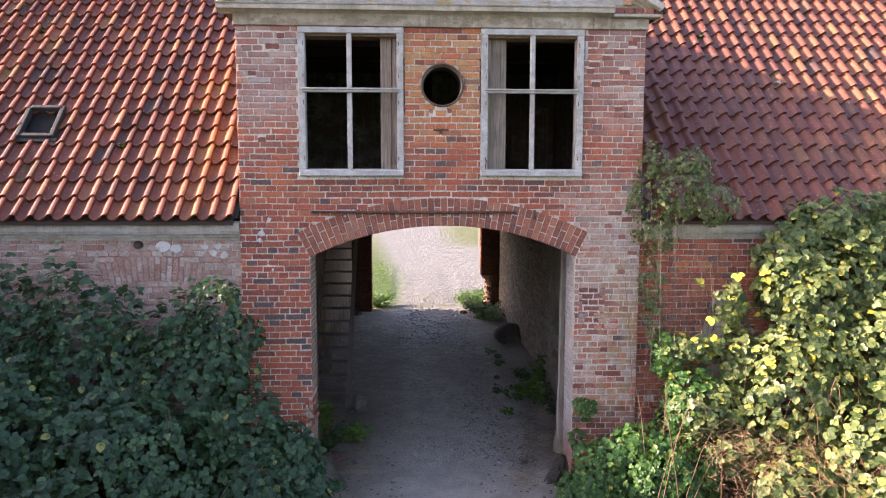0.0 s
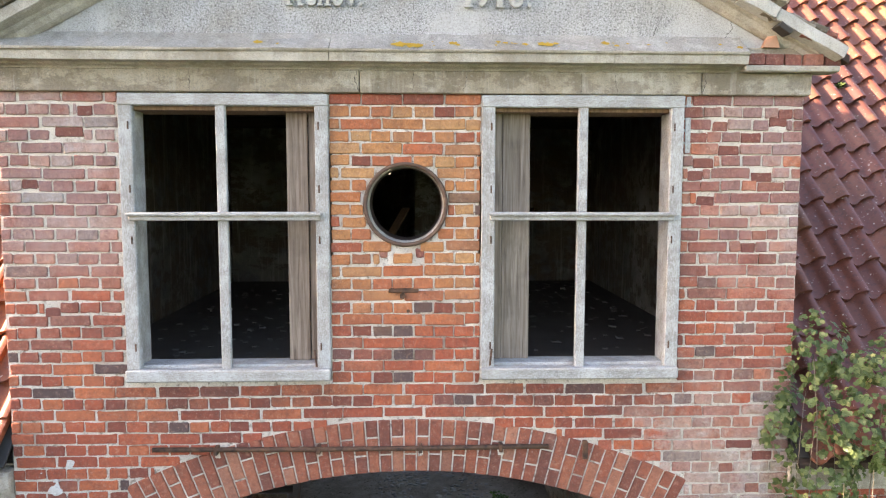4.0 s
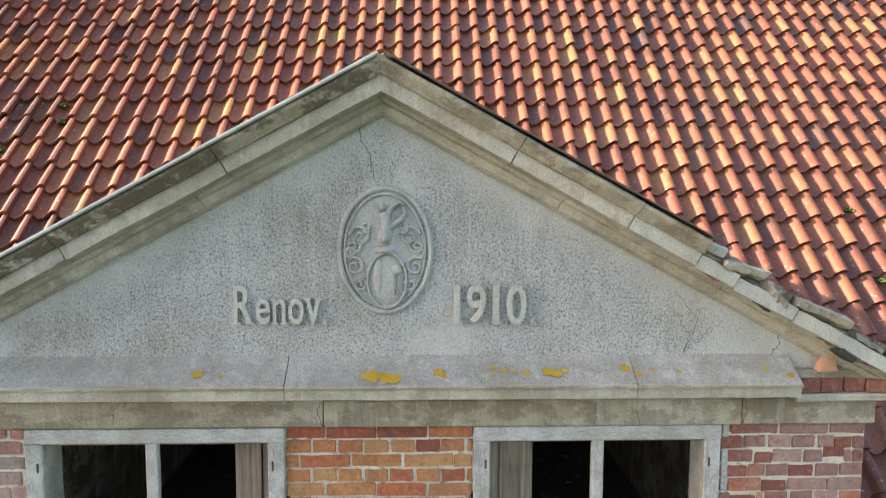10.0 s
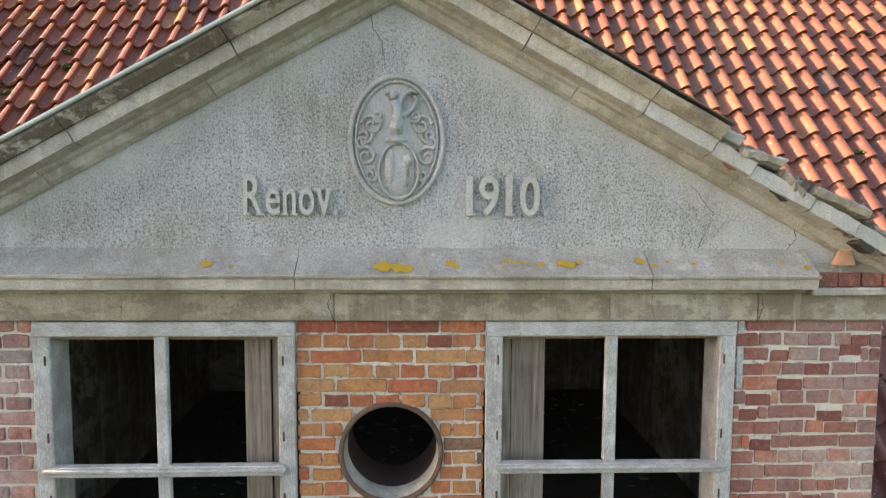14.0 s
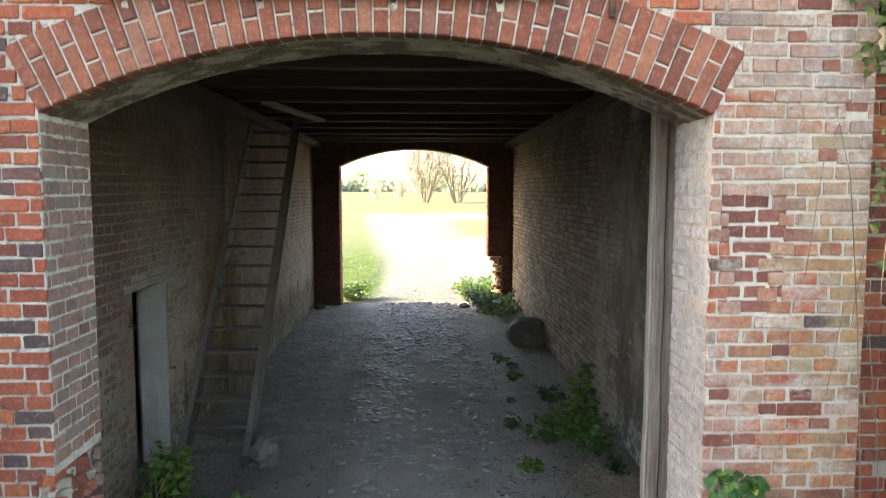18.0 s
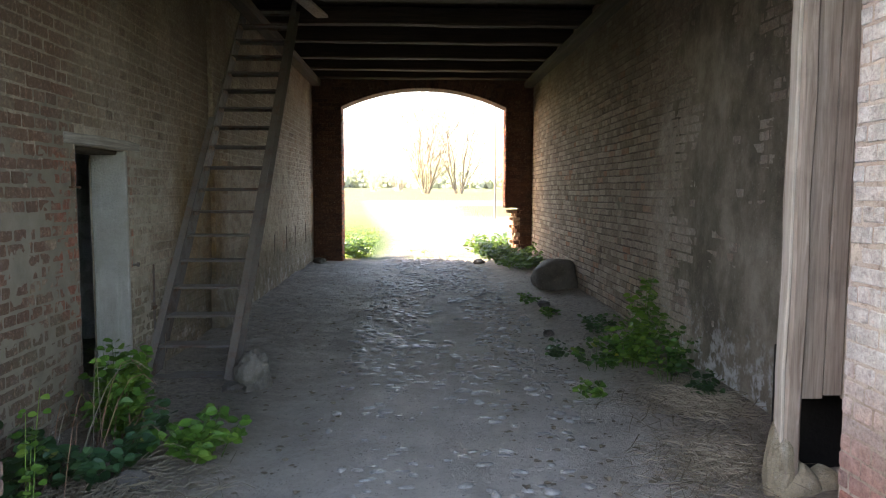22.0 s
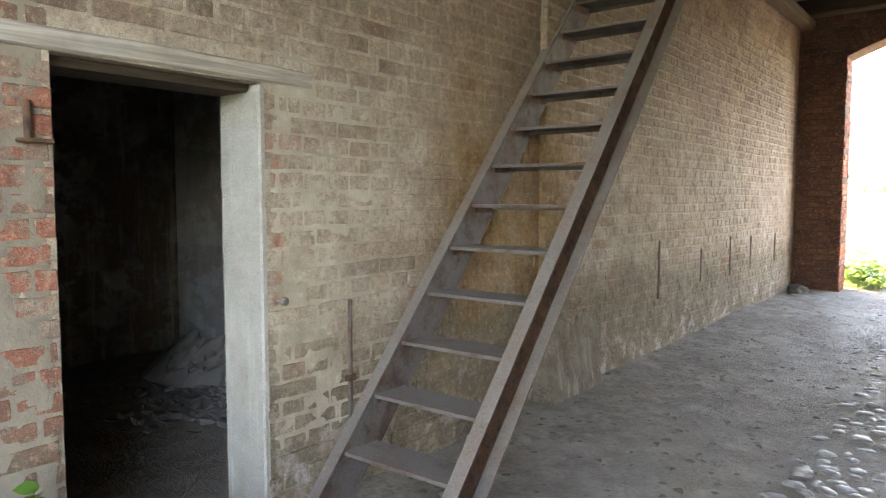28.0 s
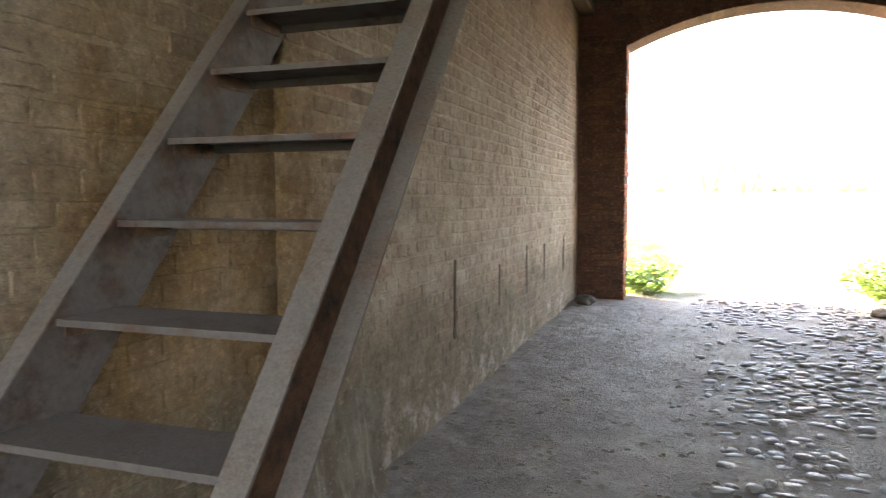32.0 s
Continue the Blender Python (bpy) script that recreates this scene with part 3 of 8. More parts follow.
def plain_material(name, colour, rough=0.9):
    n = Nodes(name, rough)
    col = n.mix(n.ramp(n.noise(2.5, 6), (0.35, 0.0), (0.7, 0.6)), colour, tuple(c * 0.55 for c in colour))
    n.bump(n.noise(30, 5), 0.4, 0.008)
    return n.done(col)


BRICK = brick_material("red_brick")
BRICK_WING = brick_material("wing_brick", False)
BRICK_WING_L = brick_material("lime_stained_wing_brick", False, 0.45, ((0.0, (0.38, 0.14, 0.11)), (0.45, (0.55, 0.24, 0.18)), (0.8, (0.60, 0.40, 0.33)), (1.0, (0.66, 0.55, 0.49))))
BRICK_REVEAL = brick_material("limewashed_pier_brick", False, 0.85, None, (2, -0.5, 0.55))
BRICK_REVEAL_L = brick_material("pier_brick", False, 0.4, ((0.0, (0.11, 0.045, 0.035)), (0.5, (0.25, 0.072, 0.045)), (0.85, (0.34, 0.10, 0.06)), (1.0, (0.16, 0.10, 0.08))))
# The last stretch, y below 2.1, puts the entrance's dimmer light into the colour.
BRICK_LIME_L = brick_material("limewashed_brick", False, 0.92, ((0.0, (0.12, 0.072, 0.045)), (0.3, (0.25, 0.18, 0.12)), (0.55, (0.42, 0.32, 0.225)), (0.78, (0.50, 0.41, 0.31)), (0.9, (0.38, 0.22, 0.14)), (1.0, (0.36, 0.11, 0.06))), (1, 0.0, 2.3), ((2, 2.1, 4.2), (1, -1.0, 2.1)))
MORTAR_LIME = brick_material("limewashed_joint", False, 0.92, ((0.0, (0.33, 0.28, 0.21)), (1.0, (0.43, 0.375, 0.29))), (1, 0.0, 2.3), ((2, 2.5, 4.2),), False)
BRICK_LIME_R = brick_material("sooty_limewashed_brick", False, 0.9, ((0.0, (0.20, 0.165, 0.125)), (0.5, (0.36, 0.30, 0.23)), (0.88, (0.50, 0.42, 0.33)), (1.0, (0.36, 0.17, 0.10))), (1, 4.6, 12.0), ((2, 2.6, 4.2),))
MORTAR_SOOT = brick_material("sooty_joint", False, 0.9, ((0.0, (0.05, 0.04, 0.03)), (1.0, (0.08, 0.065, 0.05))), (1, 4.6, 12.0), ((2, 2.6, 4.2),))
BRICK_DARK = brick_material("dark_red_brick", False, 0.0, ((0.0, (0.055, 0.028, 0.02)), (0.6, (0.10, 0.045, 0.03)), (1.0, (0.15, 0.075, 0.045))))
BRICK_TORN = brick_material("torn_brick_ends", False, 0.0, ((0.0, (0.42, 0.20, 0.12)), (0.5, (0.52, 0.36, 0.25)), (1.0, (0.58, 0.48, 0.38))))
BRICK_DARK_RED = brick_material("bare_red_brick", False, 0.0, ((0.0, (0.17, 0.055, 0.045)), (0.6, (0.30, 0.10, 0.075)), (1.0, (0.40, 0.17, 0.12))))
BRICK_ARCH = brick_material("arch_brick", False, 0.0, ((0.0, (0.20, 0.065, 0.045)), (0.4, (0.34, 0.098, 0.055)), (0.8, (0.43, 0.14, 0.075)), (0.95, (0.48, 0.20, 0.12)), (1.0, (0.18, 0.075, 0.06))))
MORTAR = mortar_material("lime_mortar", (0.47, 0.41, 0.34), (0.74, 0.68, 0.59))
MORTAR_DIM = mortar_material("old_mortar", (0.24, 0.20, 0.15), (0.42, 0.37, 0.29))
CEMENT = cement_material("grey_render", (0.35, 0.345, 0.34), (0.53, 0.525, 0.52), 0.6, 1.25)
CEMENT_PALE = cement_material("pale_cement", (0.43, 0.385, 0.31), (0.60, 0.55, 0.465), 0.7, 0.5, 0.22)
CEMENT_WORN = cement_material("worn_cement", (0.31, 0.26, 0.185), (0.48, 0.42, 0.325), 0.8, 0.6, 0.45)
CEMENT_STAINED = cement_material("stained_cement", (0.30, 0.25, 0.175), (0.52, 0.45, 0.345), 0.8, 0.6, 0.9)
DAMP = cement_material("damp_plaster", (0.11, 0.092, 0.062), (0.22, 0.185, 0.135), 0.3, 0.8, 0.6)
# Render tone darkened to offset sky light caught on the ledge.
LEDGE = cement_material("dimmed_ledge", (0.26, 0.248, 0.226), (0.41, 0.394, 0.362), 0.5, 1.0)
RELIEF = cement_material("grey_relief", (0.36, 0.355, 0.34), (0.50, 0.495, 0.475), 0.3, 0.5)
LETTER = cement_material("pale_letter_cement", (0.43, 0.415, 0.375), (0.54, 0.525, 0.48), 0.3, 0.5)
CRACK = plain_material("dark_crack", (0.05, 0.045, 0.04))
CHIP = plain_material("pale_orange_brick", (0.50, 0.27, 0.17))
LICHEN = plain_material("orange_lichen", (0.42, 0.26, 0.03))
FRAME_X = wood_material("painted_frame_rail", (0.17, 0.155, 0.14), (0.33, 0.30, 0.26), (0.46, 0.465, 0.45), "x", 0.12)
FRAME_Z = wood_material("painted_frame_stile", (0.17, 0.155, 0.14), (0.31, 0.28, 0.245), (0.47, 0.475, 0.46), "z", 0.05)
WOOD_GREY = wood_material("weathered_board", (0.20, 0.15, 0.115), (0.48, 0.40, 0.325))
WOOD_BOARD = wood_material("window_board", (0.10, 0.072, 0.052), (0.34, 0.275, 0.22))
WOOD_PALE = wood_material("pale_split_wood", (0.38, 0.32, 0.25), (0.62, 0.56, 0.47))
WOOD_BROWN = wood_material("brown_board", (0.13, 0.075, 0.045), (0.30, 0.19, 0.12))
WOOD_RING = wood_material("dark_ring_wood", (0.06, 0.035, 0.025), (0.16, 0.10, 0.07), None, "x")
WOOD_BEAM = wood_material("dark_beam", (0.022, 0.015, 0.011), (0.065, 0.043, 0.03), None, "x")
WOOD_PLATE = wood_material("wall_plate_timber", (0.03, 0.022, 0.016), (0.085, 0.062, 0.043), None, "y")
WOOD_LINTEL = wood_material("grey_lintel", (0.14, 0.12, 0.095), (0.40, 0.36, 0.31), None, "y")
PLASTER_WHITE = cement_material("whitewashed_plaster", (0.27, 0.26, 0.235), (0.38, 0.365, 0.335), 0.4, 0.3)
PLASTER_SKIN = plaster_skin_material()
LIME_SKIN = lime_skin_material()
RUBBLE_PALE = cement_material("yellowed_footing", (0.27, 0.22, 0.14), (0.46, 0.39, 0.27), 0.5, 0.5, 0.2)
LIME_SPLASH = cement_material("lime_splash", (0.56, 0.54, 0.50), (0.72, 0.70, 0.66), 0.3, 0.4)
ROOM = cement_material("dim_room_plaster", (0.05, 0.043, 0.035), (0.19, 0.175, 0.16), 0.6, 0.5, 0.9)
ROOM_WHITE = cement_material("flaking_whitewash", (0.56, 0.57, 0.60), (0.74, 0.75, 0.78), 0.5, 0.3, 0.3)
ROOM_FLOOR = plain_material("debris_floor", (0.10, 0.085, 0.07))
FLAKE = plain_material("plaster_debris", (0.13, 0.12, 0.105))
# Near-black, for sheets that paint the darkness of openings.
VOID = plain_material("unlit_gap", (0.012, 0.011, 0.01))
LEAF_MID = leaf_material("green_bramble_leaf", ((0.0, (0.014, 0.05, 0.012)), (0.45, (0.03, 0.095, 0.02)), (0.8, (0.06, 0.145, 0.03)), (0.95, (0.12, 0.21, 0.045)), (0.99, (0.19, 0.23, 0.05)), (1.0, (0.45, 0.37, 0.05))))
TILE = tile_material()
ROOF_UNDER = plain_material("roof_underlay", (0.07, 0.045, 0.035))
ZINC = plain_material("grey_zinc", (0.04, 0.038, 0.036), 0.7)
COPING = plain_material("pale_sheet", (0.78, 0.78, 0.76), 0.45)
SHEET_BROWN = plain_material("brown_sheet", (0.16, 0.125, 0.115), 0.55)
STEEL = rust_material("dusty_steel", (0.075, 0.062, 0.054), 0.3, (0.045, 0.025, 0.018), (0.12, 0.06, 0.038), dust=0.34)
STEEL_WEB = rust_material("grimy_steel", (0.034, 0.028, 0.026), 0.45, (0.02, 0.012, 0.009), (0.07, 0.036, 0.024))
STEEL_RUST = rust_material("rusty_steel", (0.09, 0.052, 0.037), 0.85)
IRON = rust_material("rusty_iron", (0.10, 0.05, 0.035), 1.0)
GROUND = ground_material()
COBBLE = stone_material("cobble_stone", (0.13, 0.125, 0.115), (0.34, 0.325, 0.30), 0.36)
BOULDER = stone_material("field_stone", (0.025, 0.022, 0.019), (0.095, 0.082, 0.068))
# Dark leaf copy, with the shade of the left thicket in its colour.
LEAF_SHADE = leaf_material("shaded_bramble_leaf", ((0.0, (0.009, 0.031, 0.015)), (0.5, (0.018, 0.057, 0.025)), (0.85, (0.036, 0.09, 0.039)), (0.985, (0.07, 0.135, 0.056)), (1.0, (0.26, 0.24, 0.06))))
# Bright leaf copy: autumn yellows plus sunlight painted into the greens.
LEAF_SUN = leaf_material("sunlit_autumn_leaf", ((0.0, (0.03, 0.055, 0.018)), (0.3, (0.065, 0.10, 0.03)), (0.7, (0.135, 0.17, 0.052)), (0.93, (0.205, 0.225, 0.075)), (0.965, (0.32, 0.31, 0.08)), (1.0, (0.52, 0.43, 0.06))))
LEAF_YELLOW = leaf_material("yellow_leaf", ((0.0, (0.12, 0.17, 0.03)), (0.4, (0.30, 0.32, 0.05)), (0.75, (0.52, 0.44, 0.05)), (1.0, (0.62, 0.44, 0.04))))
LEAF_DIM = leaf_material("dull_shrub_leaf", ((0.0, (0.035, 0.06, 0.02)), (0.5, (0.085, 0.12, 0.04)), (0.9, (0.15, 0.18, 0.065)), (1.0, (0.26, 0.25, 0.09))))
LEAF_FRESH = leaf_material("fresh_weed_leaf", ((0.0, (0.03, 0.085, 0.015)), (0.6, (0.065, 0.155, 0.024)), (1.0, (0.15, 0.24, 0.04))))
GRASS = leaf_material("meadow_grass", ((0.0, (0.04, 0.09, 0.01)), (0.6, (0.065, 0.13, 0.016)), (1.0, (0.12, 0.17, 0.03))))
BARK = plain_material("grey_bark", (0.19, 0.155, 0.115))
# Light bark for distant trees, with haze painted into the colour.
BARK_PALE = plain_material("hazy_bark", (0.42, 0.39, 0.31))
CANE = plain_material("bramble_cane", (0.20, 0.11, 0.07))
STRAW = plain_material("dry_straw", (0.19, 0.155, 0.11))
STRAW_PALE = plain_material("pale_dry_grass", (0.37, 0.31, 0.225))
STEM_RED = plain_material("reddish_dead_stem", (0.30, 0.165, 0.10))
FOOT = stone_material("pale_foot_stone", (0.055, 0.05, 0.04), (0.19, 0.17, 0.14), 0.85)
GRANITE = granite_material()
PEBBLE = stone_material("earth_crumb", (0.11, 0.10, 0.085), (0.27, 0.25, 0.22), 0.85)
MOSS = plain_material("green_moss", (0.05, 0.07, 0.016))
PAPER = plain_material("pale_rubble", (0.27, 0.26, 0.25))
# Pale leaf colours paint the haze over the far woodland.
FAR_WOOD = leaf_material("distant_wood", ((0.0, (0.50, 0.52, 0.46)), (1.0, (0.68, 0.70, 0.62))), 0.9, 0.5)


# ---- mesh helpers ----
def mesh_ob(name, verts, faces, material, parent=None, label="", smooth=False):
    me = bpy.data.meshes.new(name)
    me.from_pydata([tuple(v) for v in verts], [], faces)
    me.materials.append(material)
    if smooth:
        me.polygons.foreach_set("use_smooth", [True] * len(me.polygons))
    me.update()
    ob = new(name, me)
    ob.parent = parent
    if label:
        ob["label"] = label
    return ob


def part(name, bm, material, parent=None, label="", smooth=False):
    """Links a bmesh as one mesh object under a thing or a part."""
    bmesh.ops.recalc_face_normals(bm, faces=bm.faces[:])
    me = bpy.data.meshes.new(name)
    bm.to_mesh(me)
    bm.free()
    me.materials.append(material)
    if smooth:
        me.polygons.foreach_set("use_smooth", [True] * len(me.polygons))
    ob = new(name, me)
    ob.parent = parent
    if label:
        ob["label"] = label
    return ob


def thing(name, label, category, group="", kind="", at=(0, 0, 0)):
    ob = new(name)
    ob.location = at
    ob.empty_display_size = 0.1
    return tagged(ob, label, category, group, kind)


def add_box(bm, lo, hi, bevel=0.0, wobble=0.0, rng=None):
    c = [(a + b) / 2 for a, b in zip(lo, hi)]
    s = [b - a for a, b in zip(lo, hi)]
    made = bmesh.ops.create_cube(bm, size=1.0, matrix=Matrix.Translation(c) @ Matrix.Diagonal((*s, 1)))
    if wobble:
        for v in made["verts"]:
            v.co += Vector([(rng or random).uniform(-wobble, wobble) for _ in range(3)])
    if bevel:
        edges = list({e for v in made["verts"] for e in v.link_edges})
        bmesh.ops.bevel(bm, geom=edges, offset=bevel, segments=1, affect="EDGES")
    return bm


def box(name, lo, hi, material, parent=None, label="", bevel=0.004, wobble=0.0):
    return part(name, add_box(bmesh.new(), lo, hi, bevel, wobble), material, parent, label)


def long_box(name, a, b, wide, tall, material, parent=None, label="", bevel=0.004, cuts=0, wobble=0.0, up=(0, 0, 1)):
    """A bar from a to b with a section of wide by tall, cut along its length and a little crooked where told."""
    a, b = Vector(a), Vector(b)
    d = (b - a)
    n = d.normalized()
    side = n.cross(Vector(up)).normalized()
    top = side.cross(n)
    rings, verts, faces = cuts + 2, [], []
    for i in range(rings):
        c = a + d * (i / (rings - 1)) + side * random.uniform(-wobble, wobble) + top * random.uniform(-wobble, wobble)
        w, h = wide / 2, tall / 2
        k = min(bevel, w * 0.6, h * 0.6)
        for u, v in ((-w + k, -h), (w - k, -h), (w, -h + k), (w, h - k), (w - k, h), (-w + k, h), (-w, h - k), (-w, -h + k)):
            j = 1 + random.uniform(-wobble, wobble) * 2
            verts.append(c + side * u * j + top * v * j)
    for i in range(rings - 1):
        for j in range(8):
            p, q = i * 8 + j, i * 8 + (j + 1) % 8
            faces.append((p, q, q + 8, p + 8))
    faces.append(tuple(range(7, -1, -1)))
    faces.append(tuple(range((rings - 1) * 8, rings * 8)))
    return mesh_ob(name, verts, faces, material, parent, label)


def add_extrude(bm, poly, y0, y1):
    """A polygon of (x, z) made solid from y0 to y1."""
    a = [bm.verts.new((x, y0, z)) for x, z in poly]
    b = [bm.verts.new((x, y1, z)) for x, z in poly]
    bm.faces.new(a)
    bm.faces.new(b[::-1])
    for i in range(len(poly)):
        j = (i + 1) % len(poly)
        bm.faces.new((a[i], b[i], b[j], a[j]))
    return bm


def profile(name, a, b, prof, material, parent=None, label="", out=(0, -1, 0), up=(0, 0, 1), cuts=0, wobble=0.0):
    """A moulding from a to b: prof is a closed line of (outwards, upwards)."""
    a, b, out, up = Vector(a), Vector(b), Vector(out), Vector(up)
    verts, faces, n = [], [], len(prof)
    for i in range(cuts + 2):
        c = a.lerp(b, i / (cuts + 1))
        for o, u in prof:
            verts.append(c + out * (o + random.uniform(-wobble, wobble)) + up * (u + random.uniform(-wobble, wobble)))
    for i in range(cuts + 1):
        for j in range(n):
            p, q = i * n + j, i * n + (j + 1) % n
            faces.append((p, q, q + n, p + n))
    faces += [tuple(range(n)), tuple(range((cuts + 1) * n, (cuts + 2) * n))]
    return mesh_ob(name, verts, faces, material, parent, label)


def tube(name, points, radius, material, parent=None, label="", sides=6, taper=1.0, smooth=True):
    verts, faces, pts = [], [], [Vector(p) for p in points]
    for i, p in enumerate(pts):
        d = (pts[min(i + 1, len(pts) - 1)] - pts[max(i - 1, 0)]).normalized()
        s = d.cross(Vector((0.31, 0.53, 0.79))).normalized()
        t = d.cross(s)
        r = radius * (1 + (taper - 1) * i / max(1, len(pts) - 1))
        verts += [p + (s * math.cos(a) + t * math.sin(a)) * r for a in [k * 2 * math.pi / sides for k in range(sides)]]
    for i in range(len(pts) - 1):
        for k in range(sides):
            a, b = i * sides + k, i * sides + (k + 1) % sides
            faces.append((a, b, b + sides, a + sides))
    faces += [tuple(range(sides)), tuple(range((len(pts) - 1) * sides, len(pts) * sides))]
    return mesh_ob(name, verts, faces, material, parent, label, smooth)


# ---- bricks: laid course by course; those of one stretch are parts, the rest is joined ----
COURSE = 0.0769
LONG, SHORT, JOINT = 0.249, 0.119, 0.0115


def brick_shape(rng, w, h, proud, deep):
    """A worn brick face with ragged edges: w wide, h high, centred, looking to -y."""
    j = lambda s: rng.uniform(-s, s)  # noqa: E731
    a, b = w / 2, h / 2
    c = min(0.007, w * 0.2)
    line = []
    for sx, sz, first in ((-1, -1, True), (1, -1, False), (1, 1, True), (-1, 1, False)):
        cc = c * rng.uniform(0.3, 1.5)
        p, q = (sx * a, sz * (b - cc * 0.8)), (sx * (a - cc), sz * b)
        line += [p, q] if first else [q, p]
        if first:
            for k in ((-0.33, 0.3) if w > 0.15 else (0.0,)):
                line.append(((k * a * 2 if sx < 0 else -k * a * 2), sz * (b + j(0.002) - abs(j(0.002)))))
    ring = [(x + j(0.003), -proud + 0.0045, z + j(0.0024)) for x, z in line]
    n = len(ring)
    k = 0.0038
    front = [(x - math.copysign(min(k, abs(x) * 0.5), x) + j(0.0012), -proud + j(0.0016), z - math.copysign(min(k, abs(z) * 0.5), z)) for x, _, z in ring]
    back = [(x, deep, z) for x, _, z in ring]
    faces = [tuple(range(n))]
    for i in range(n):
        m = (i + 1) % n
        faces += [(n + i, n + m, m, i), (2 * n + i, 2 * n + m, n + m, n + i)]
    return front + ring + back, faces


SHAPES = {}


def lay_bricks(parent, material, origin, along, free, z0, courses, chosen, limit=300, seed=1, proud=(0.0, 0.006), missing=0.004, u_shift=0.0, h=COURSE):
    """Cross bond. free(z0, z1) gives the stretches along the wall that a course may fill; chosen(u, z) says which bricks become parts."""
    rng = random.Random(seed)
    o, al = Vector(origin), Vector(along).normalized()
    out = al.cross(Vector((0, 0, 1)))
    turn = Matrix((al, -out, Vector((0, 0, 1)))).transposed().to_4x4()
    verts, faces, count = [], [], 0
    for c in range(courses):
        za = z0 + c * h
        bl = LONG if c % 2 == 0 else SHORT
        step = bl + JOINT
        shift = (0.0, 0.063, 0.130, 0.063)[c % 4] + u_shift
        for a, b in free(za, za + h):
            u = math.floor((a - shift) / step) * step + shift
            while u < b:
                off = rng.uniform(-0.005, 0.005)
                lo, hi = max(u + off, a), min(u + bl + rng.uniform(-0.006, 0.004), b)
                u += step
                if hi - lo < 0.02 or rng.random() < missing:
                    continue
                full = hi - lo > bl - 0.012
                mid, zc = (lo + hi) / 2, za + h / 2
                at = o + al * mid + Vector((0, 0, zc + rng.uniform(-0.003, 0.003) + 0.005 * math.sin(mid * 2.1 + c * 0.4)))
                pr = rng.uniform(*proud)
                if full and count < limit and chosen(mid, zc):
                    key = (material.name, c % 2, rng.randrange(8))
                    if key not in SHAPES:
                        v, f = brick_shape(rng, bl, h - JOINT, 0.004, 0.03)
                        me = bpy.data.meshes.new("brick")
                        me.from_pydata(v, [], f)
                        me.materials.append(material)
                        SHAPES[key] = me
                    ob = new("brick", SHAPES[key])
                    ob.parent = parent
                    ob.matrix_basis = Matrix.Translation(at + out * (pr - 0.003)) @ turn @ Matrix.Rotation(rng.uniform(-0.018, 0.018), 4, "Y")
                    count += 1
                    continue
                v, f = brick_shape(rng, hi - lo, h - JOINT + rng.uniform(-0.003, 0.002), pr, 0.03)
                n = len(verts)
                verts += [at + turn.to_3x3() @ Vector(p) for p in v]
                faces += [tuple(i + n for i in q) for q in f]
    if verts:
        ob = mesh_ob("brickwork", verts, faces, material, parent)
        ob["kind"] = "stuff"


def minus(whole, cuts):
    """The stretches of whole that no cut covers."""
    left = [whole]
    for a, b in cuts:
        nxt = []
        for p, q in left:
            if b <= p or a >= q:
                nxt.append((p, q))
                continue
            if a > p:
                nxt.append((p, a))
            if b < q:
                nxt.append((b, q))
        left = nxt
    return left

# ---- ground ----
def rise(x, y):
    """The height of the ground."""
    z = 0.012 * min(max(y, 0.0), 12.0)
    if y > 24:
        z += 0.028 * min(y - 24, 40) + 0.012 * max(0, y - 64)
    if -0.5 < y < 12.3:
        z += 0.10 * max(0.0, min(1.0, (abs(x - 0.1) - 1.25) / 0.9)) * (1.0 if x > 0 else 0.35)
    if abs(x) < 6 and -12 < y < 22:
        z += 0.035 * (noise.noise((x * 1.3, y * 1.3, 0.0))) + 0.014 * noise.noise((x * 6, y * 6, 3.0))
        z -= 0.03 * max(0.0, 1 - abs(abs(x - 0.15) - 1.0) / 0.35)
    return z


def ground():
    xs = [-900, -400, -200, -100, -60, -40, -28, -20, -14, -10, -8, -6.5, -5.2, -4.2, -3.4] + [-2.8 + 0.1 * i for i in range(57)] + [3.4, 4.2, 5.2, 6.5, 8, 10, 14, 20, 28, 40, 60, 100, 200, 400, 900]
    ys = [-900, -300, -120, -60, -36, -24, -18, -14, -11, -9, -7.5, -6, -5, -4] + [-3.2 + 0.12 * i for i in range(140)] + [14, 15, 16, 18, 20, 22, 24, 27, 31, 36, 42, 50, 64, 80, 110, 160, 300, 900]
    verts = [(x, y, rise(x, y)) for y in ys for x in xs]
    w = len(xs)
    faces = [(j * w + i, j * w + i + 1, (j + 1) * w + i + 1, (j + 1) * w + i) for j in range(len(ys) - 1) for i in range(w - 1)]
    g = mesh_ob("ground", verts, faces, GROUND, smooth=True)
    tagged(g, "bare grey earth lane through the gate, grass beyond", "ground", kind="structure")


ground()

# ---- gatehouse: sizes ----
LEFT, RIGHT = -2.49, 2.53
# the arch stands a little off the middle: its jambs at -1.64 and 1.71
SPRING, MID, HALF, ARC, ARC_Z = 3.05, 0.035, 1.675, 3.749, -0.304
JAMB_L, JAMB_R = MID - HALF, MID + HALF
RING = 0.345
WIN_L, WIN_R, WIN_Z0, WIN_Z1 = (-1.746, -0.466), (0.486, 1.762), 4.062, 5.857
EYE_X, EYE_Z, EYE_R = 0.01, 5.176, 0.262
DEPTH = 0.53


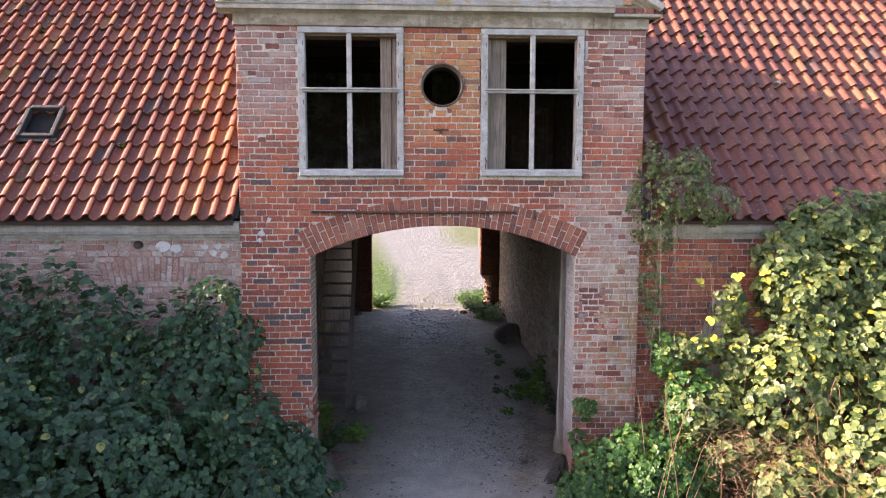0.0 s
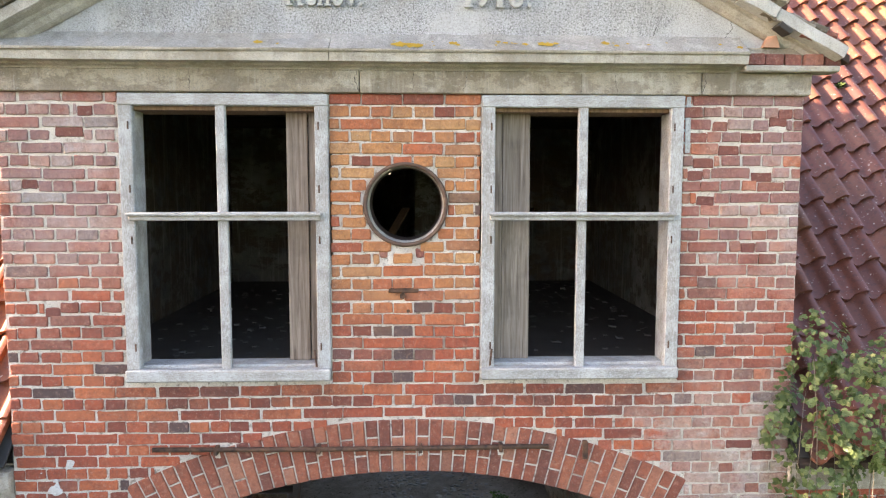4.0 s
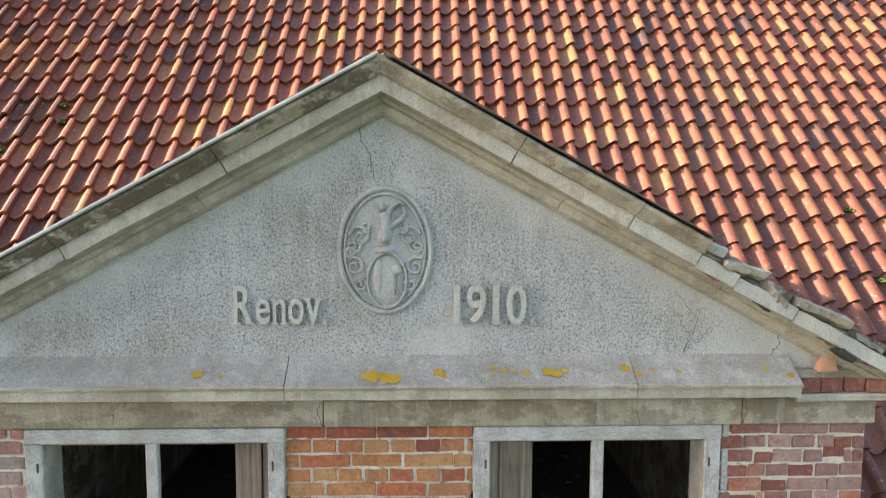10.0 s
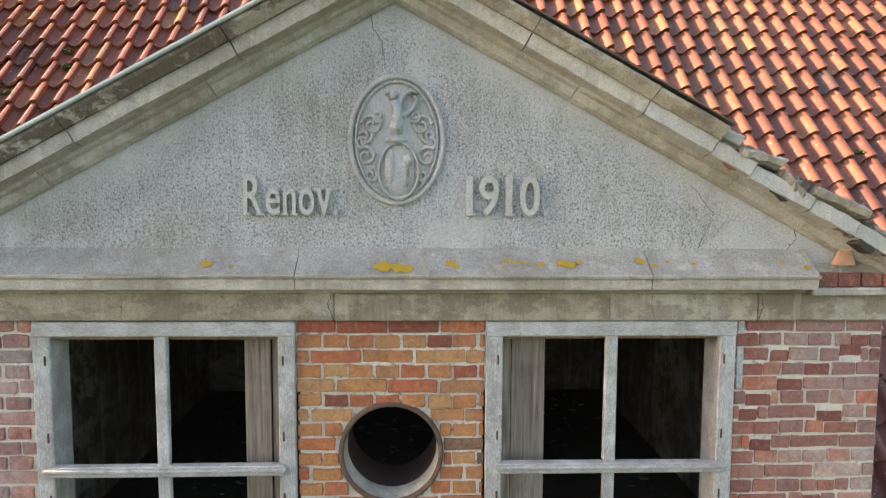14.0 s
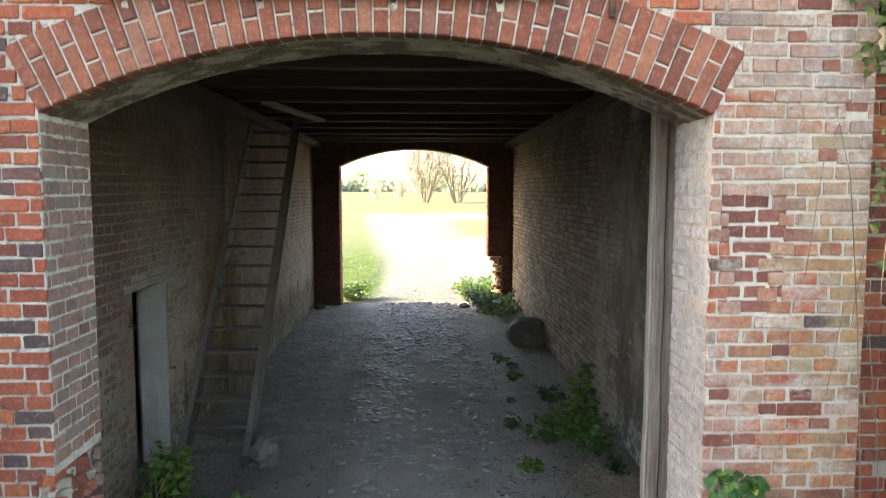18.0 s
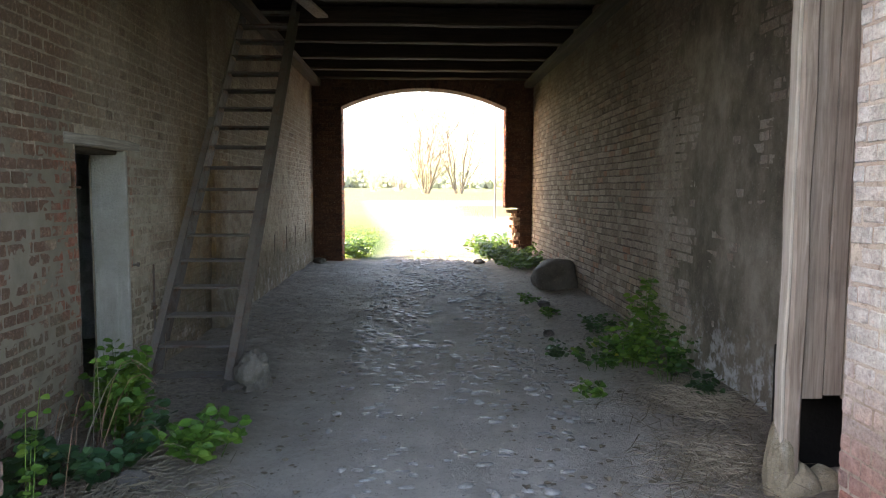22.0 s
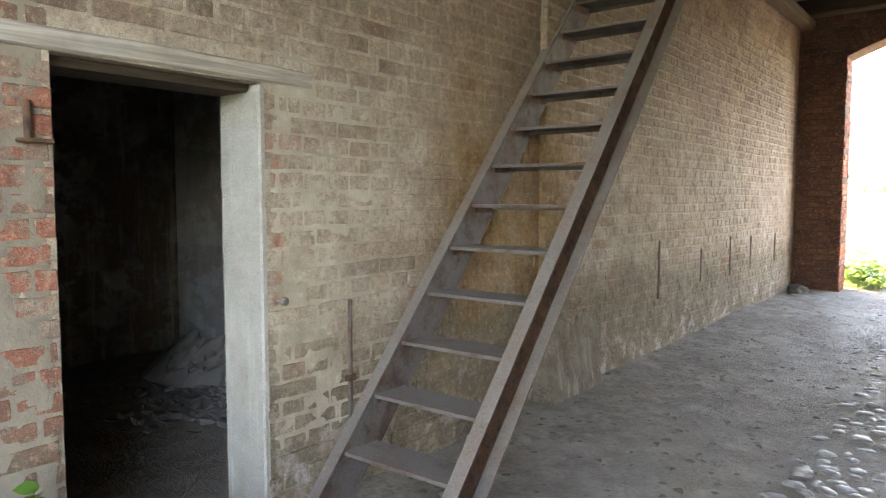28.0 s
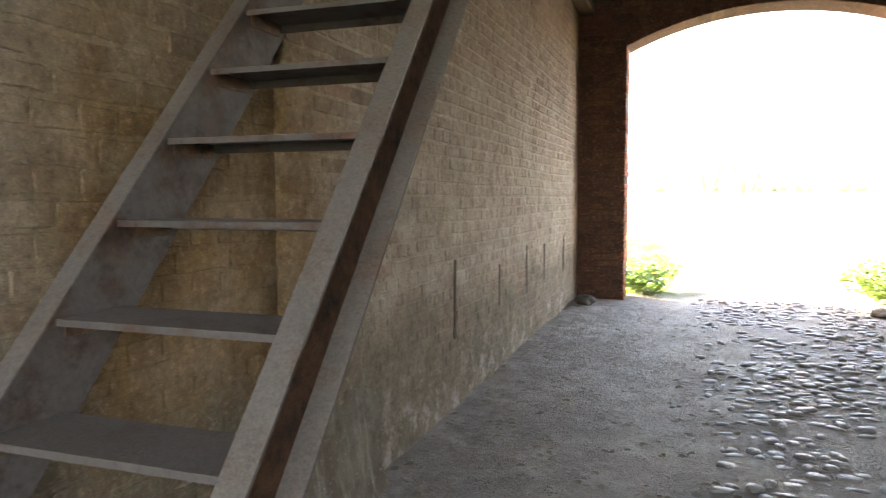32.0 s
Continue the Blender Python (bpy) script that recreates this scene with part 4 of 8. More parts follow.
def arch_half(z, r, half, spring, zc, skew=0.52):
    """Half the width that an arch's outer line takes at height z."""
    if z <= spring:
        return half
    return max(0.0, min(math.sqrt(max(0.0, r * r - (z - zc) ** 2)), half + (z - spring) * skew))


def front_free(za, zb):
    z = (za + zb) / 2
    cuts = []
    if zb > WIN_Z0 + 0.02 and za < WIN_Z1:
        cuts += [(WIN_L[0] - 0.006, WIN_L[1] + 0.006), (WIN_R[0] - 0.006, WIN_R[1] + 0.006)]
    d = abs(z - EYE_Z)
    if d < EYE_R + 0.008:
        c = math.sqrt(max(0, (EYE_R + 0.008) ** 2 - max(0, d - 0.012) ** 2))
        cuts.append((EYE_X - c, EYE_X + c))
    if za < SPRING + 0.8:
        h = arch_half(z + 0.01, ARC + RING + 0.012, HALF, SPRING, ARC_Z)
        if h > 0.02:
            cuts.append((MID - h, MID + h))
    if 0.86 < z < 1.22:
        cuts.append((JAMB_L - 0.03 - 0.06 * abs(math.sin(z * 23)), JAMB_L))
    if 2.05 < z < 2.62:
        k = 0.03 * math.sin(z * 31) + 0.02 * math.sin(z * 77)
        cuts.append((1.83 + k, 1.99 + 0.03 * math.sin(z * 43)) if z < 2.4 else (1.80 + k, 2.06 + k))
    for hx, hz, hw in HOLES:
        if abs(z - hz) < 0.039:
            cuts.append((hx - hw, hx + hw))
    return minus((LEFT, RIGHT), sorted(cuts))


# bricks that have dropped out: x, z, half width
HOLES = ((2.04, 1.53, 0.05), (1.92, 1.37, 0.06), (1.78, 1.61, 0.055), (2.37, 5.70, 0.06), (2.21, 4.9, 0.05), (-2.2, 4.5, 0.05), (-0.13, 4.87, 0.028), (0.10, 4.87, 0.028), (-2.05, 5.62, 0.09), (2.28, 5.35, 0.07), (2.34, 5.29, 0.09), (1.92, 5.2, 0.06), (2.3, 3.3, 0.05), (1.85, 5.36, 0.05), (1.9, 5.44, 0.07), (2.06, 5.52, 0.07), (2.2, 5.6, 0.07), (2.42, 5.75, 0.05), (1.86, 5.6, 0.06), (2.0, 5.67, 0.05), (2.28, 4.98, 0.05), (-2.3, 5.3, 0.05), (-1.95, 5.75, 0.05), (2.2, 3.6, 0.09), (2.36, 3.52, 0.07), (2.12, 3.44, 0.05), (2.42, 3.68, 0.05), (2.3, 2.85, 0.05), (2.44, 3.1, 0.06), (2.1, 1.84, 0.05), (2.32, 1.45, 0.06))
wall_front = new("wall_front")
tagged(wall_front, "weathered red brick gatehouse front with patched mortar", "wall", kind="structure")


def front_core():
    bm = bmesh.new()
    f, b = 0.006, 0.25
    # piers
    add_extrude(bm, [(LEFT, -0.3), (JAMB_L - 0.02, -0.3), (JAMB_L - 0.02, 0.8), (JAMB_L - 0.07, 0.86), (JAMB_L - 0.07, 1.2), (JAMB_L - 0.002, 1.22), (JAMB_L - 0.002, SPRING), (LEFT, SPRING)], f, DEPTH)
    add_extrude(bm, [(JAMB_R + 0.002, -0.3), (RIGHT, -0.3), (RIGHT, SPRING), (JAMB_R + 0.002, SPRING)], f, DEPTH)
    # spandrels and the arch
    add_extrude(bm, [(LEFT, SPRING), (JAMB_L, SPRING), (JAMB_L, WIN_Z0), (LEFT, WIN_Z0)], f, DEPTH)
    add_extrude(bm, [(JAMB_R, SPRING), (RIGHT, SPRING), (RIGHT, WIN_Z0), (JAMB_R, WIN_Z0)], f, DEPTH)
    n = 28
    end = math.asin(HALF / ARC)
    pts = [(MID + ARC * math.sin(a), ARC_Z + ARC * math.cos(a) + 0.004) for a in [-end + 2 * end * i / n for i in range(n + 1)]]
    for (xa, za), (xb, zb) in zip(pts, pts[1:]):
        add_extrude(bm, [(xa, za), (xb, zb), (xb, WIN_Z0), (xa, WIN_Z0)], f, DEPTH - 0.01)
    # window piers
    for xa, xb in ((LEFT, WIN_L[0]), (WIN_R[1], RIGHT)):
        add_extrude(bm, [(xa, WIN_Z0), (xb, WIN_Z0), (xb, WIN_Z1), (xa, WIN_Z1)], f, b)
    xa, xb, za, zb = WIN_L[1], WIN_R[0], EYE_Z - 0.33, EYE_Z + 0.33
    add_extrude(bm, [(xa, WIN_Z0), (xb, WIN_Z0), (xb, za), (xa, za)], f, b)
    add_extrude(bm, [(xa, zb), (xb, zb), (xb, WIN_Z1), (xa, WIN_Z1)], f, b)
    ring = []
    for i in range(40):
        t = 2 * math.pi * i / 40
        c, s = math.cos(t), math.sin(t)
        k = min((0.46 if c > 0 else 0.46) / max(1e-6, abs(c)), 0.33 / max(1e-6, abs(s)))
        ring.append(((EYE_X + EYE_R * c, EYE_Z + EYE_R * s), (min(max(EYE_X + k * c, xa), xb), EYE_Z + k * s)))
    for i in range(40):
        (p, q), (r, s) = ring[i], ring[(i + 1) % 40]
        add_extrude(bm, [p, q, s, r], f, b)
    # the beam over the windows
    add_extrude(bm, [(LEFT, WIN_Z1), (RIGHT, WIN_Z1), (RIGHT, 6.05), (LEFT, 6.05)], 0.02, b)
    part("wall_core", bm, MORTAR, wall_front, "pale lime mortar core")


front_core()


def torn_corner():
    """Broken bricks and mortar where the left pier has lost its corner."""
    rng = random.Random(15)
    for row in range(5):
        z = 0.89 + row * COURSE * 0.97
        bulge = 0.04 * math.sin(math.pi * (row + 0.5) / 5)
        for k in range(7):
            w, h = rng.uniform(0.05, 0.12), rng.uniform(0.04, 0.07)
            lump = mesh_ob("torn_brick", *brick_shape(rng, w, h, 0.04, 0.045), rng.choice([BRICK_WING, BRICK_ARCH, BRICK_ARCH, BRICK_WING, BRICK_TORN, MORTAR_DIM]), wall_front)
            lump.matrix_basis = Matrix.Translation((JAMB_L - 0.045 - bulge + rng.uniform(-0.035, 0.02), 0.03 + k * 0.07 + rng.uniform(-0.03, 0.03), z + rng.uniform(-0.012, 0.012))) @ Matrix.Rotation(rng.uniform(-0.9, 0.9), 4, "Z") @ Matrix.Rotation(rng.uniform(-0.45, 0.45), 4, "X") @ Matrix.Rotation(rng.uniform(-0.35, 0.35), 4, "Y")
    bm = bmesh.new()
    for _ in range(9):
        r = rng.uniform(0.018, 0.04)
        made = bmesh.ops.create_icosphere(bm, subdivisions=2, radius=r, matrix=Matrix.Translation((JAMB_L - 0.03 + rng.uniform(-0.06, 0.01), rng.uniform(0.0, 0.45), rng.uniform(0.74, 1.1))))
        for v in made["verts"]:
            v.co += Vector((1, 1, 1)) * 0.5 * r * noise.noise(v.co * 24)
    part("mortar_lumps", bm, MORTAR_DIM, wall_front, "crumbling old mortar", True)


torn_corner()
lay_bricks(wall_front, BRICK_DARK_RED, (0, 0.0055, 0), (1, 0, 0), lambda a, b: [(1.76, 2.1)], 2.04, 8, lambda u, z: False, 0, 88, (0.0005, 0.0045), 0.0)
for hx, hz, hw in HOLES:
    spall = mesh_ob("spalled_brick", *brick_shape(random.Random(int(hz * 100)), hw * 1.9, 0.06, -0.001, 0.03), BRICK_DARK_RED, wall_front)
    spall.location = (hx, 0.0, hz)
for lx, lz, s in ((-2.23, 3.36, 0.055), (-2.25, 3.28, 0.04), (-2.14, 3.52, 0.03), (-2.31, 3.47, 0.018), (-2.1, 2.9, 0.02)):
    bm = bmesh.new()
    bmesh.ops.create_icosphere(bm, subdivisions=3, radius=s, matrix=Matrix.Translation((lx, -0.002, lz)) @ Matrix.Diagonal((0.8, 0.1, 1.0, 1)))
    for v in bm.verts:
        v.co += Vector((1, 0.05, 1)) * s * 0.7 * noise.noise(v.co * 22)
    part("lime_splash", bm, LIME_SPLASH, wall_front, "white lime splash", True)


def voussoirs(parent, material, half, r, zc, ring, y, count, seed, back=0.03, cx=0.0):
    """The arch's upright bricks: long and short ones change places from one to the next."""
    rng = random.Random(seed)
    end = math.asin(half / r)
    step = 2 * end / count
    shapes = {}
    for i in range(count):
        a = -end + step * (i + 0.5)
        pieces = ((0.0, 0.225), (0.237, ring)) if i % 2 else ((0.0, 0.108), (0.120, ring))
        for lo, hi in pieces:
            key = (lo, hi, rng.randrange(3))
            if key not in shapes:
                ga, gb = (r + lo) * step / 2 - 0.005, (r + hi) * step / 2 - 0.005
                j = lambda s=0.0025: rng.uniform(-s, s)  # noqa: E731
                za, zb, k = r + lo, r + hi, 0.006
                fr = [(-ga + k + j(), -0.005 + j(), za + k), (ga - k + j(), -0.005 + j(), za + k), (gb - k + j(), -0.005 + j(), zb - k), (-gb + k + j(), -0.005 + j(), zb - k)]
                rg = [(-ga, 0.003, za), (ga, 0.003, za), (gb, 0.003, zb), (-gb, 0.003, zb)]
                bk = [(px, back, pz) for px, _, pz in rg]
                fc = [(0, 1, 2, 3)]
                for q in range(4):
                    n = (q + 1) % 4
                    fc += [(4 + q, 4 + n, n, q), (8 + q, 8 + n, 4 + n, 4 + q)]
                me = bpy.data.meshes.new("arch_brick")
                me.from_pydata(fr + rg + bk, [], fc)
                me.materials.append(material)
                shapes[key] = me
            ob = new("arch_brick", shapes[key])
            ob.parent = parent
            ob.matrix_basis = Matrix.Translation((cx, y + rng.uniform(-0.003, 0.003), zc)) @ Matrix.Rotation(a, 4, "Y")


# ---- cornice and pediment ----
def pediment():
    p = new("pediment")
    tagged(p, "grey rendered pediment with cracked cornices and raised lettering", "pediment", kind="structure")
    # band over the windows, cracked into lengths
    xs = [LEFT - 0.02, -0.27, 1.86, RIGHT + 0.03]
    for i, (xa, xb) in enumerate(zip(xs, xs[1:])):
        dz = random.uniform(-0.003, 0.003)
        box("band_slab", (xa + 0.002, -0.035 + random.uniform(-0.003, 0.003), 5.862 + dz), (xb - 0.002, 0.05, 6.0 + dz), CEMENT_WORN, p, bevel=0.006)
    prof = [(0.0, 6.0), (0.045, 6.0), (0.055, 6.012), (0.085, 6.02), (0.095, 6.03), (0.16, 6.035), (0.165, 6.085), (0.18, 6.092), (0.185, 6.104), (0.16, 6.108), (0.0, 6.12)]
    ledge = [(0.0, 6.10), (0.168, 6.106), (0.164, 6.112), (0.05, 6.185), (0.018, 6.225), (0.0, 6.23)]
    cuts = [-2.68, -0.44, 1.28, 2.105]
    for xa, xb in zip(cuts, cuts[1:]):
        profile("cornice_length", (xa, 0.02, 0), (xb - 0.004, 0.02, 0), prof, CEMENT_PALE, p, cuts=6, wobble=0.0015)
        profile("cornice_ledge", (xa, 0.02, 0), (xb - 0.004, 0.02, 0), ledge, LEDGE, p, "speckled grey ledge", cuts=14, wobble=0.003)
    # the broken end shows its bricks
    x = 2.12
    for i in range(5):
        w = 0.105 + 0.01 * (i % 2)
        ob = mesh_ob("brick", *brick_shape(random.Random(i), w, 0.07, 0.0, 0.12), BRICK_DARK_RED, p)
        ob.location = (x + w / 2, -0.09 + 0.012 * (i % 3), 6.075)
        x += w + 0.012
    box("cornice_bed", (2.1, -0.10, 6.0), (2.70, 0.05, 6.036), CEMENT_PALE, p, bevel=0.008, wobble=0.004)
    box("cornice_back", (2.1, -0.05, 6.036), (2.66, 0.05, 6.15), CEMENT_WORN, p)
    # field
    bm = bmesh.new()
    add_extrude(bm, [(-2.55, 6.05), (2.58, 6.05), (2.58, 6.12), (0.03, 7.55), (-2.55, 6.12)], 0.0, 0.36)
    part("tympanum", bm, CEMENT, p, "grey rough render")
    # raking cornices
    for sx, apex in ((-1, 0.03), (1, 0.03)):
        run = Vector((sx * 2.73, 0, -0.54 * 2.73)).normalized()
        up = Vector((0.54 * sx, 0, 1)).normalized() if sx > 0 else Vector((-0.54, 0, 1)).normalized()
        top = Vector((apex, 0.0, 7.69))
        length = 2.73 * math.hypot(1, 0.54)
        crown = [(-0.35, -0.025), (0.20, -0.02), (0.222, -0.03), (0.22, -0.045), (0.195, -0.08), (0.188, -0.092), (-0.1, -0.092)]
        fascia = [(-0.1, -0.092), (0.172, -0.093), (0.17, -0.16), (0.155, -0.165), (0.10, -0.175), (-0.1, -0.175)]
        bed = [(-0.05, -0.17), (0.095, -0.172), (0.085, -0.19), (0.06, -0.2), (0.045, -0.235), (0.02, -0.25), (-0.05, -0.25)]
        if sx < 0:
            stops = [0.0, 0.9, 1.75, length]
        else:
            stops = [0.0, 0.78, 1.42, 1.80, 2.02, 2.36, 2.61, length]
        for a, b in zip(stops, stops[1:]):
            slip = up * random.uniform(-0.014, 0.004) + Vector((0, random.uniform(-0.012, 0.012), 0)) if a > 1.7 and sx > 0 else Vector((0, 0, 0))
            profile("raking_cornice", top + run * a + slip, top + run * (b - 0.006) + slip * 0.4, fascia, LETTER if sx > 0 and a > 1.3 else CEMENT_PALE, p, up=tuple(up), cuts=5, wobble=0.003 if a > 1.7 else 0.002)
            if sx > 0 and a > 1.7:
                continue
            profile("crown_moulding", top + run * a, top + run * (b - 0.004), crown, CEMENT_STAINED if sx < 0 else CEMENT_WORN, p, up=tuple(up), cuts=5, wobble=0.002)
        for a, b in ((0.0, 1.1), (1.1, 2.0), (2.0, length - 0.12)):
            profile("bed_moulding", top + run * a, top + run * (b - 0.004), bed, CEMENT_PALE, p, up=tuple(up), cuts=4, wobble=0.0015)
        if sx > 0:
            # the broken stretch: crumbled slabs over bare bricks
            rng = random.Random(5)
            a = 1.80
            while a < length - 0.02:
                b = min(length, a + rng.uniform(0.1, 0.3))
                low = rng.uniform(-0.02, 0.0)
                reach = rng.uniform(0.07, 0.15)
                slab = [(-0.3, -0.058 + low), (reach - 0.03, -0.06 + low), (reach, -0.072 + low), (reach + 0.006, -0.09), (-0.1, -0.092)]
                profile("cornice_fragment", top + run * a, top + run * (b - 0.006), slab, rng.choice([CEMENT_WORN, CEMENT_PALE, CEMENT_STAINED]), p, up=tuple(up), cuts=3, wobble=0.006)
                a = b + rng.choice((0.004, 0.01, 0.03))
            # slabs of the crown, cracked off and slid down a little
            for a, b, drop, out, tilt in ((1.66, 1.90, -0.03, 0.01, 0.02), (1.92, 2.13, -0.055, 0.03, 0.05), (2.16, 2.30, -0.05, 0.015, -0.04), (2.33, 2.62, -0.045, 0.035, 0.03)):
                rough = [(-0.12, drop), (0.13 + out, drop - 0.004), (0.16 + out, drop - 0.018), (0.15 + out, drop - 0.05), (0.10 + out, drop - 0.062), (-0.12, drop - 0.06)]
                profile("loose_slab", top + run * a, top + run * b + up * tilt, rough, rng.choice([CEMENT_PALE, LETTER, CEMENT_WORN]), p, "cracked slab slid from its bed", up=tuple(up), cuts=6, wobble=0.007)
            a = 1.5
            while a < length - 0.1:
                w = rng.uniform(0.05, 0.12)
                stone = mesh_ob("broken_piece", *brick_shape(rng, w, rng.uniform(0.02, 0.04), 0.0, rng.uniform(0.05, 0.1)), rng.choice([BRICK_DARK_RED, BRICK_DARK_RED, BRICK_DARK, CEMENT_STAINED, CRACK]), p)
                q = top + run * (a + w / 2) + up * (-0.165 + rng.uniform(-0.008, 0.03) - 0.01 * (a > 2.0))
                stone.matrix_basis = Matrix.Translation(q + Vector((0, -0.155 + rng.uniform(-0.012, 0.012), 0))) @ Matrix.Rotation(math.atan(0.54) + rng.uniform(-0.15, 0.15), 4, "Y")
                a += w * rng.uniform(0.9, 1.8)
            a = 1.84
            while a < length - 0.1:
                w = rng.uniform(0.04, 0.13)
                lump = mesh_ob("broken_piece", *brick_shape(rng, w, rng.uniform(0.025, 0.05), 0.0, rng.uniform(0.08, 0.2)), rng.choice([BRICK_DARK_RED, BRICK_DARK, CEMENT_WORN, CEMENT_STAINED, DAMP]), p)
                q = top + run * (a + w / 2) + up * (-0.055 + rng.uniform(-0.02, 0.014))
                lump.matrix_basis = Matrix.Translation(q + Vector((0, -0.10 + rng.uniform(-0.05, 0.06), 0))) @ Matrix.Rotation(rng.uniform(-0.3, 0.3), 4, "Z") @ Matrix.Rotation(math.atan(0.54) + rng.uniform(-0.22, 0.22), 4, "Y")
                a += w * rng.uniform(0.8, 1.1)
        else:
            cap = [(-0.4, -0.022), (0.225, -0.018), (0.236, -0.012), (0.237, -0.004), (-0.54, 0.070), (-0.56, 0.066), (-0.56, 0.0)]
            profile("coping", top + run * 0.02, top + run * length, cap, COPING, p, "pale sheet metal coping", up=tuple(up))
    rc = [(-0.35, -0.022), (0.22, -0.018), (0.226, -0.01), (-0.28, 0.036), (-0.30, 0.034), (-0.35, 0.0)]
    run = Vector((1, 0, -0.54)).normalized()
    profile("coping", Vector((0.05, 0, 7.69)), Vector((0.05, 0, 7.69)) + run * 1.8, rc, SHEET_BROWN, p, "brown sheet metal coping", up=tuple(Vector((0.54, 0, 1)).normalized()), cuts=4, wobble=0.002)
    # lichen along the ledge
    rng = random.Random(11)
    spots = [(-0.87, 0.028), (-0.75, 0.012), (-0.02, 0.045), (0.04, 0.04), (0.09, 0.03), (0.30, 0.028), (0.33, 0.018), (0.58, 0.014), (0.62, 0.016), (0.74, 0.02), (0.84, 0.035), (0.89, 0.03), (0.93, 0.02), (1.24, 0.026), (1.30, 0.018), (1.5, 0.012), (1.95, 0.014), (1.62, 0.009), (2.06, 0.02)]
    spots += [(rng.uniform(-0.1, 1.4), rng.uniform(0.005, 0.011)) for _ in range(16)]
    for lx, w in spots:
        bm = bmesh.new()
        cy = -0.095 + rng.uniform(-0.03, 0.04)
        ring = [bm.verts.new((lx + w * math.cos(a) * rng.uniform(0.5, 1.35), cy + 0.8 * w * math.sin(a) * rng.uniform(0.5, 1.3), 0.0)) for a in [k * math.pi / 8 for k in range(16)]]
        c = bm.verts.new((lx, cy, 0.0))
        for k in range(16):
            bm.faces.new((c, ring[k], ring[(k + 1) % 16]))
        for v in bm.verts:
            v.co.z = 6.185 - (-v.co.y - 0.03) * 0.64 + 0.006
        part("lichen_patch", bm, LICHEN, p, "orange lichen")
    ob = mesh_ob("brick_chip", [(-0.055, -0.03, 0), (0.05, -0.035, 0), (0.055, 0.03, 0), (-0.045, 0.03, 0), (-0.03, -0.015, 0.05), (0.035, -0.02, 0.075), (0.03, 0.02, 0.105), (0.0, 0.015, 0.09)], [(0, 1, 5, 4), (1, 2, 6, 5), (2, 3, 7, 6), (3, 0, 4, 7), (4, 5, 6, 7), (3, 2, 1, 0)], CHIP)
    ob.matrix_basis = Matrix.Translation((2.27, -0.045, 6.148)) @ Matrix.Rotation(0.15, 4, "Z")
    tagged(ob, "pale orange brick chip lying on the pediment ledge", "brick")
    # thin cracks
    def crack(pts, wide, y):
        crng = random.Random(int(pts[0][0] * 1000))
        line = []
        for (xa, za), (xb, zb) in zip(pts, pts[1:]):
            for k in range(6):
                t = k / 6
                line.append((xa + (xb - xa) * t + crng.uniform(-0.006, 0.006), za + (zb - za) * t + crng.uniform(-0.006, 0.006)))
        line.append(pts[-1])
        cv, cf = [], []
        for k, (x, z) in enumerate(line):
            w = wide * crng.uniform(0.3, 1.0) * (1 if 0 < k < len(line) - 1 else 0.2)
            a, b = line[max(0, k - 1)], line[min(len(line) - 1, k + 1)]
            d = Vector((b[0] - a[0], b[1] - a[1])).normalized()
            cv += [(x - d.y * w, y, z + d.x * w), (x + d.y * w, y, z - d.x * w)]
        cf = [(2 * k, 2 * k + 1, 2 * k + 3, 2 * k + 2) for k in range(len(line) - 1)]
        mesh_ob("crack", cv, cf, CRACK, p, "thin dark crack")

    crack([(-0.09, 7.37), (-0.075, 7.28), (-0.03, 7.22), (-0.02, 7.10)], 0.0022, -0.0015)
    crack([(-0.20, 7.08), (-0.22, 6.9)], 0.0014, -0.0015)
    crack([(1.55, 6.2), (1.62, 6.4), (1.50, 6.55)], 0.0016, -0.0015)
    crack([(2.0, 6.2), (2.05, 6.28), (2.03, 6.36)], 0.002, -0.0015)
    crack([(0.9, 6.75), (0.98, 6.6), (0.93, 6.45)], 0.0012, -0.0015)
    crack([(1.28, 6.86), (1.55, 6.70), (1.85, 6.53), (2.1, 6.36)], 0.0028, -0.0015)
    crack([(1.85, 6.53), (1.9, 6.42), (2.02, 6.34)], 0.0016, -0.0015)
    for x, sl in ((-0.27, -0.03), (0.06, 0.0), (0.36, 0.03), (1.1, 0.0), (1.33, -0.02), (1.86, 0.02), (-1.3, 0.0)):
        crack([(x, 5.87), (x + sl, 5.94), (x + sl * 0.5, 5.995)], 0.0025 if x in (-0.27, 1.86) else 0.0013, -0.042)
    return p


PEDIMENT = pediment()


def glyph(text, dg):
    """A letter of the built-in font as a bmesh-ready mesh."""
    cu = bpy.data.curves.new("letters", "FONT")
    cu.body, cu.extrude, cu.offset = text, 0.05, 0.012
    tmp = new("letters", cu)
    dg.update()
    me = bpy.data.meshes.new_from_object(tmp.evaluated_get(bpy.context.evaluated_depsgraph_get()))
    bpy.data.objects.remove(tmp)
    return me


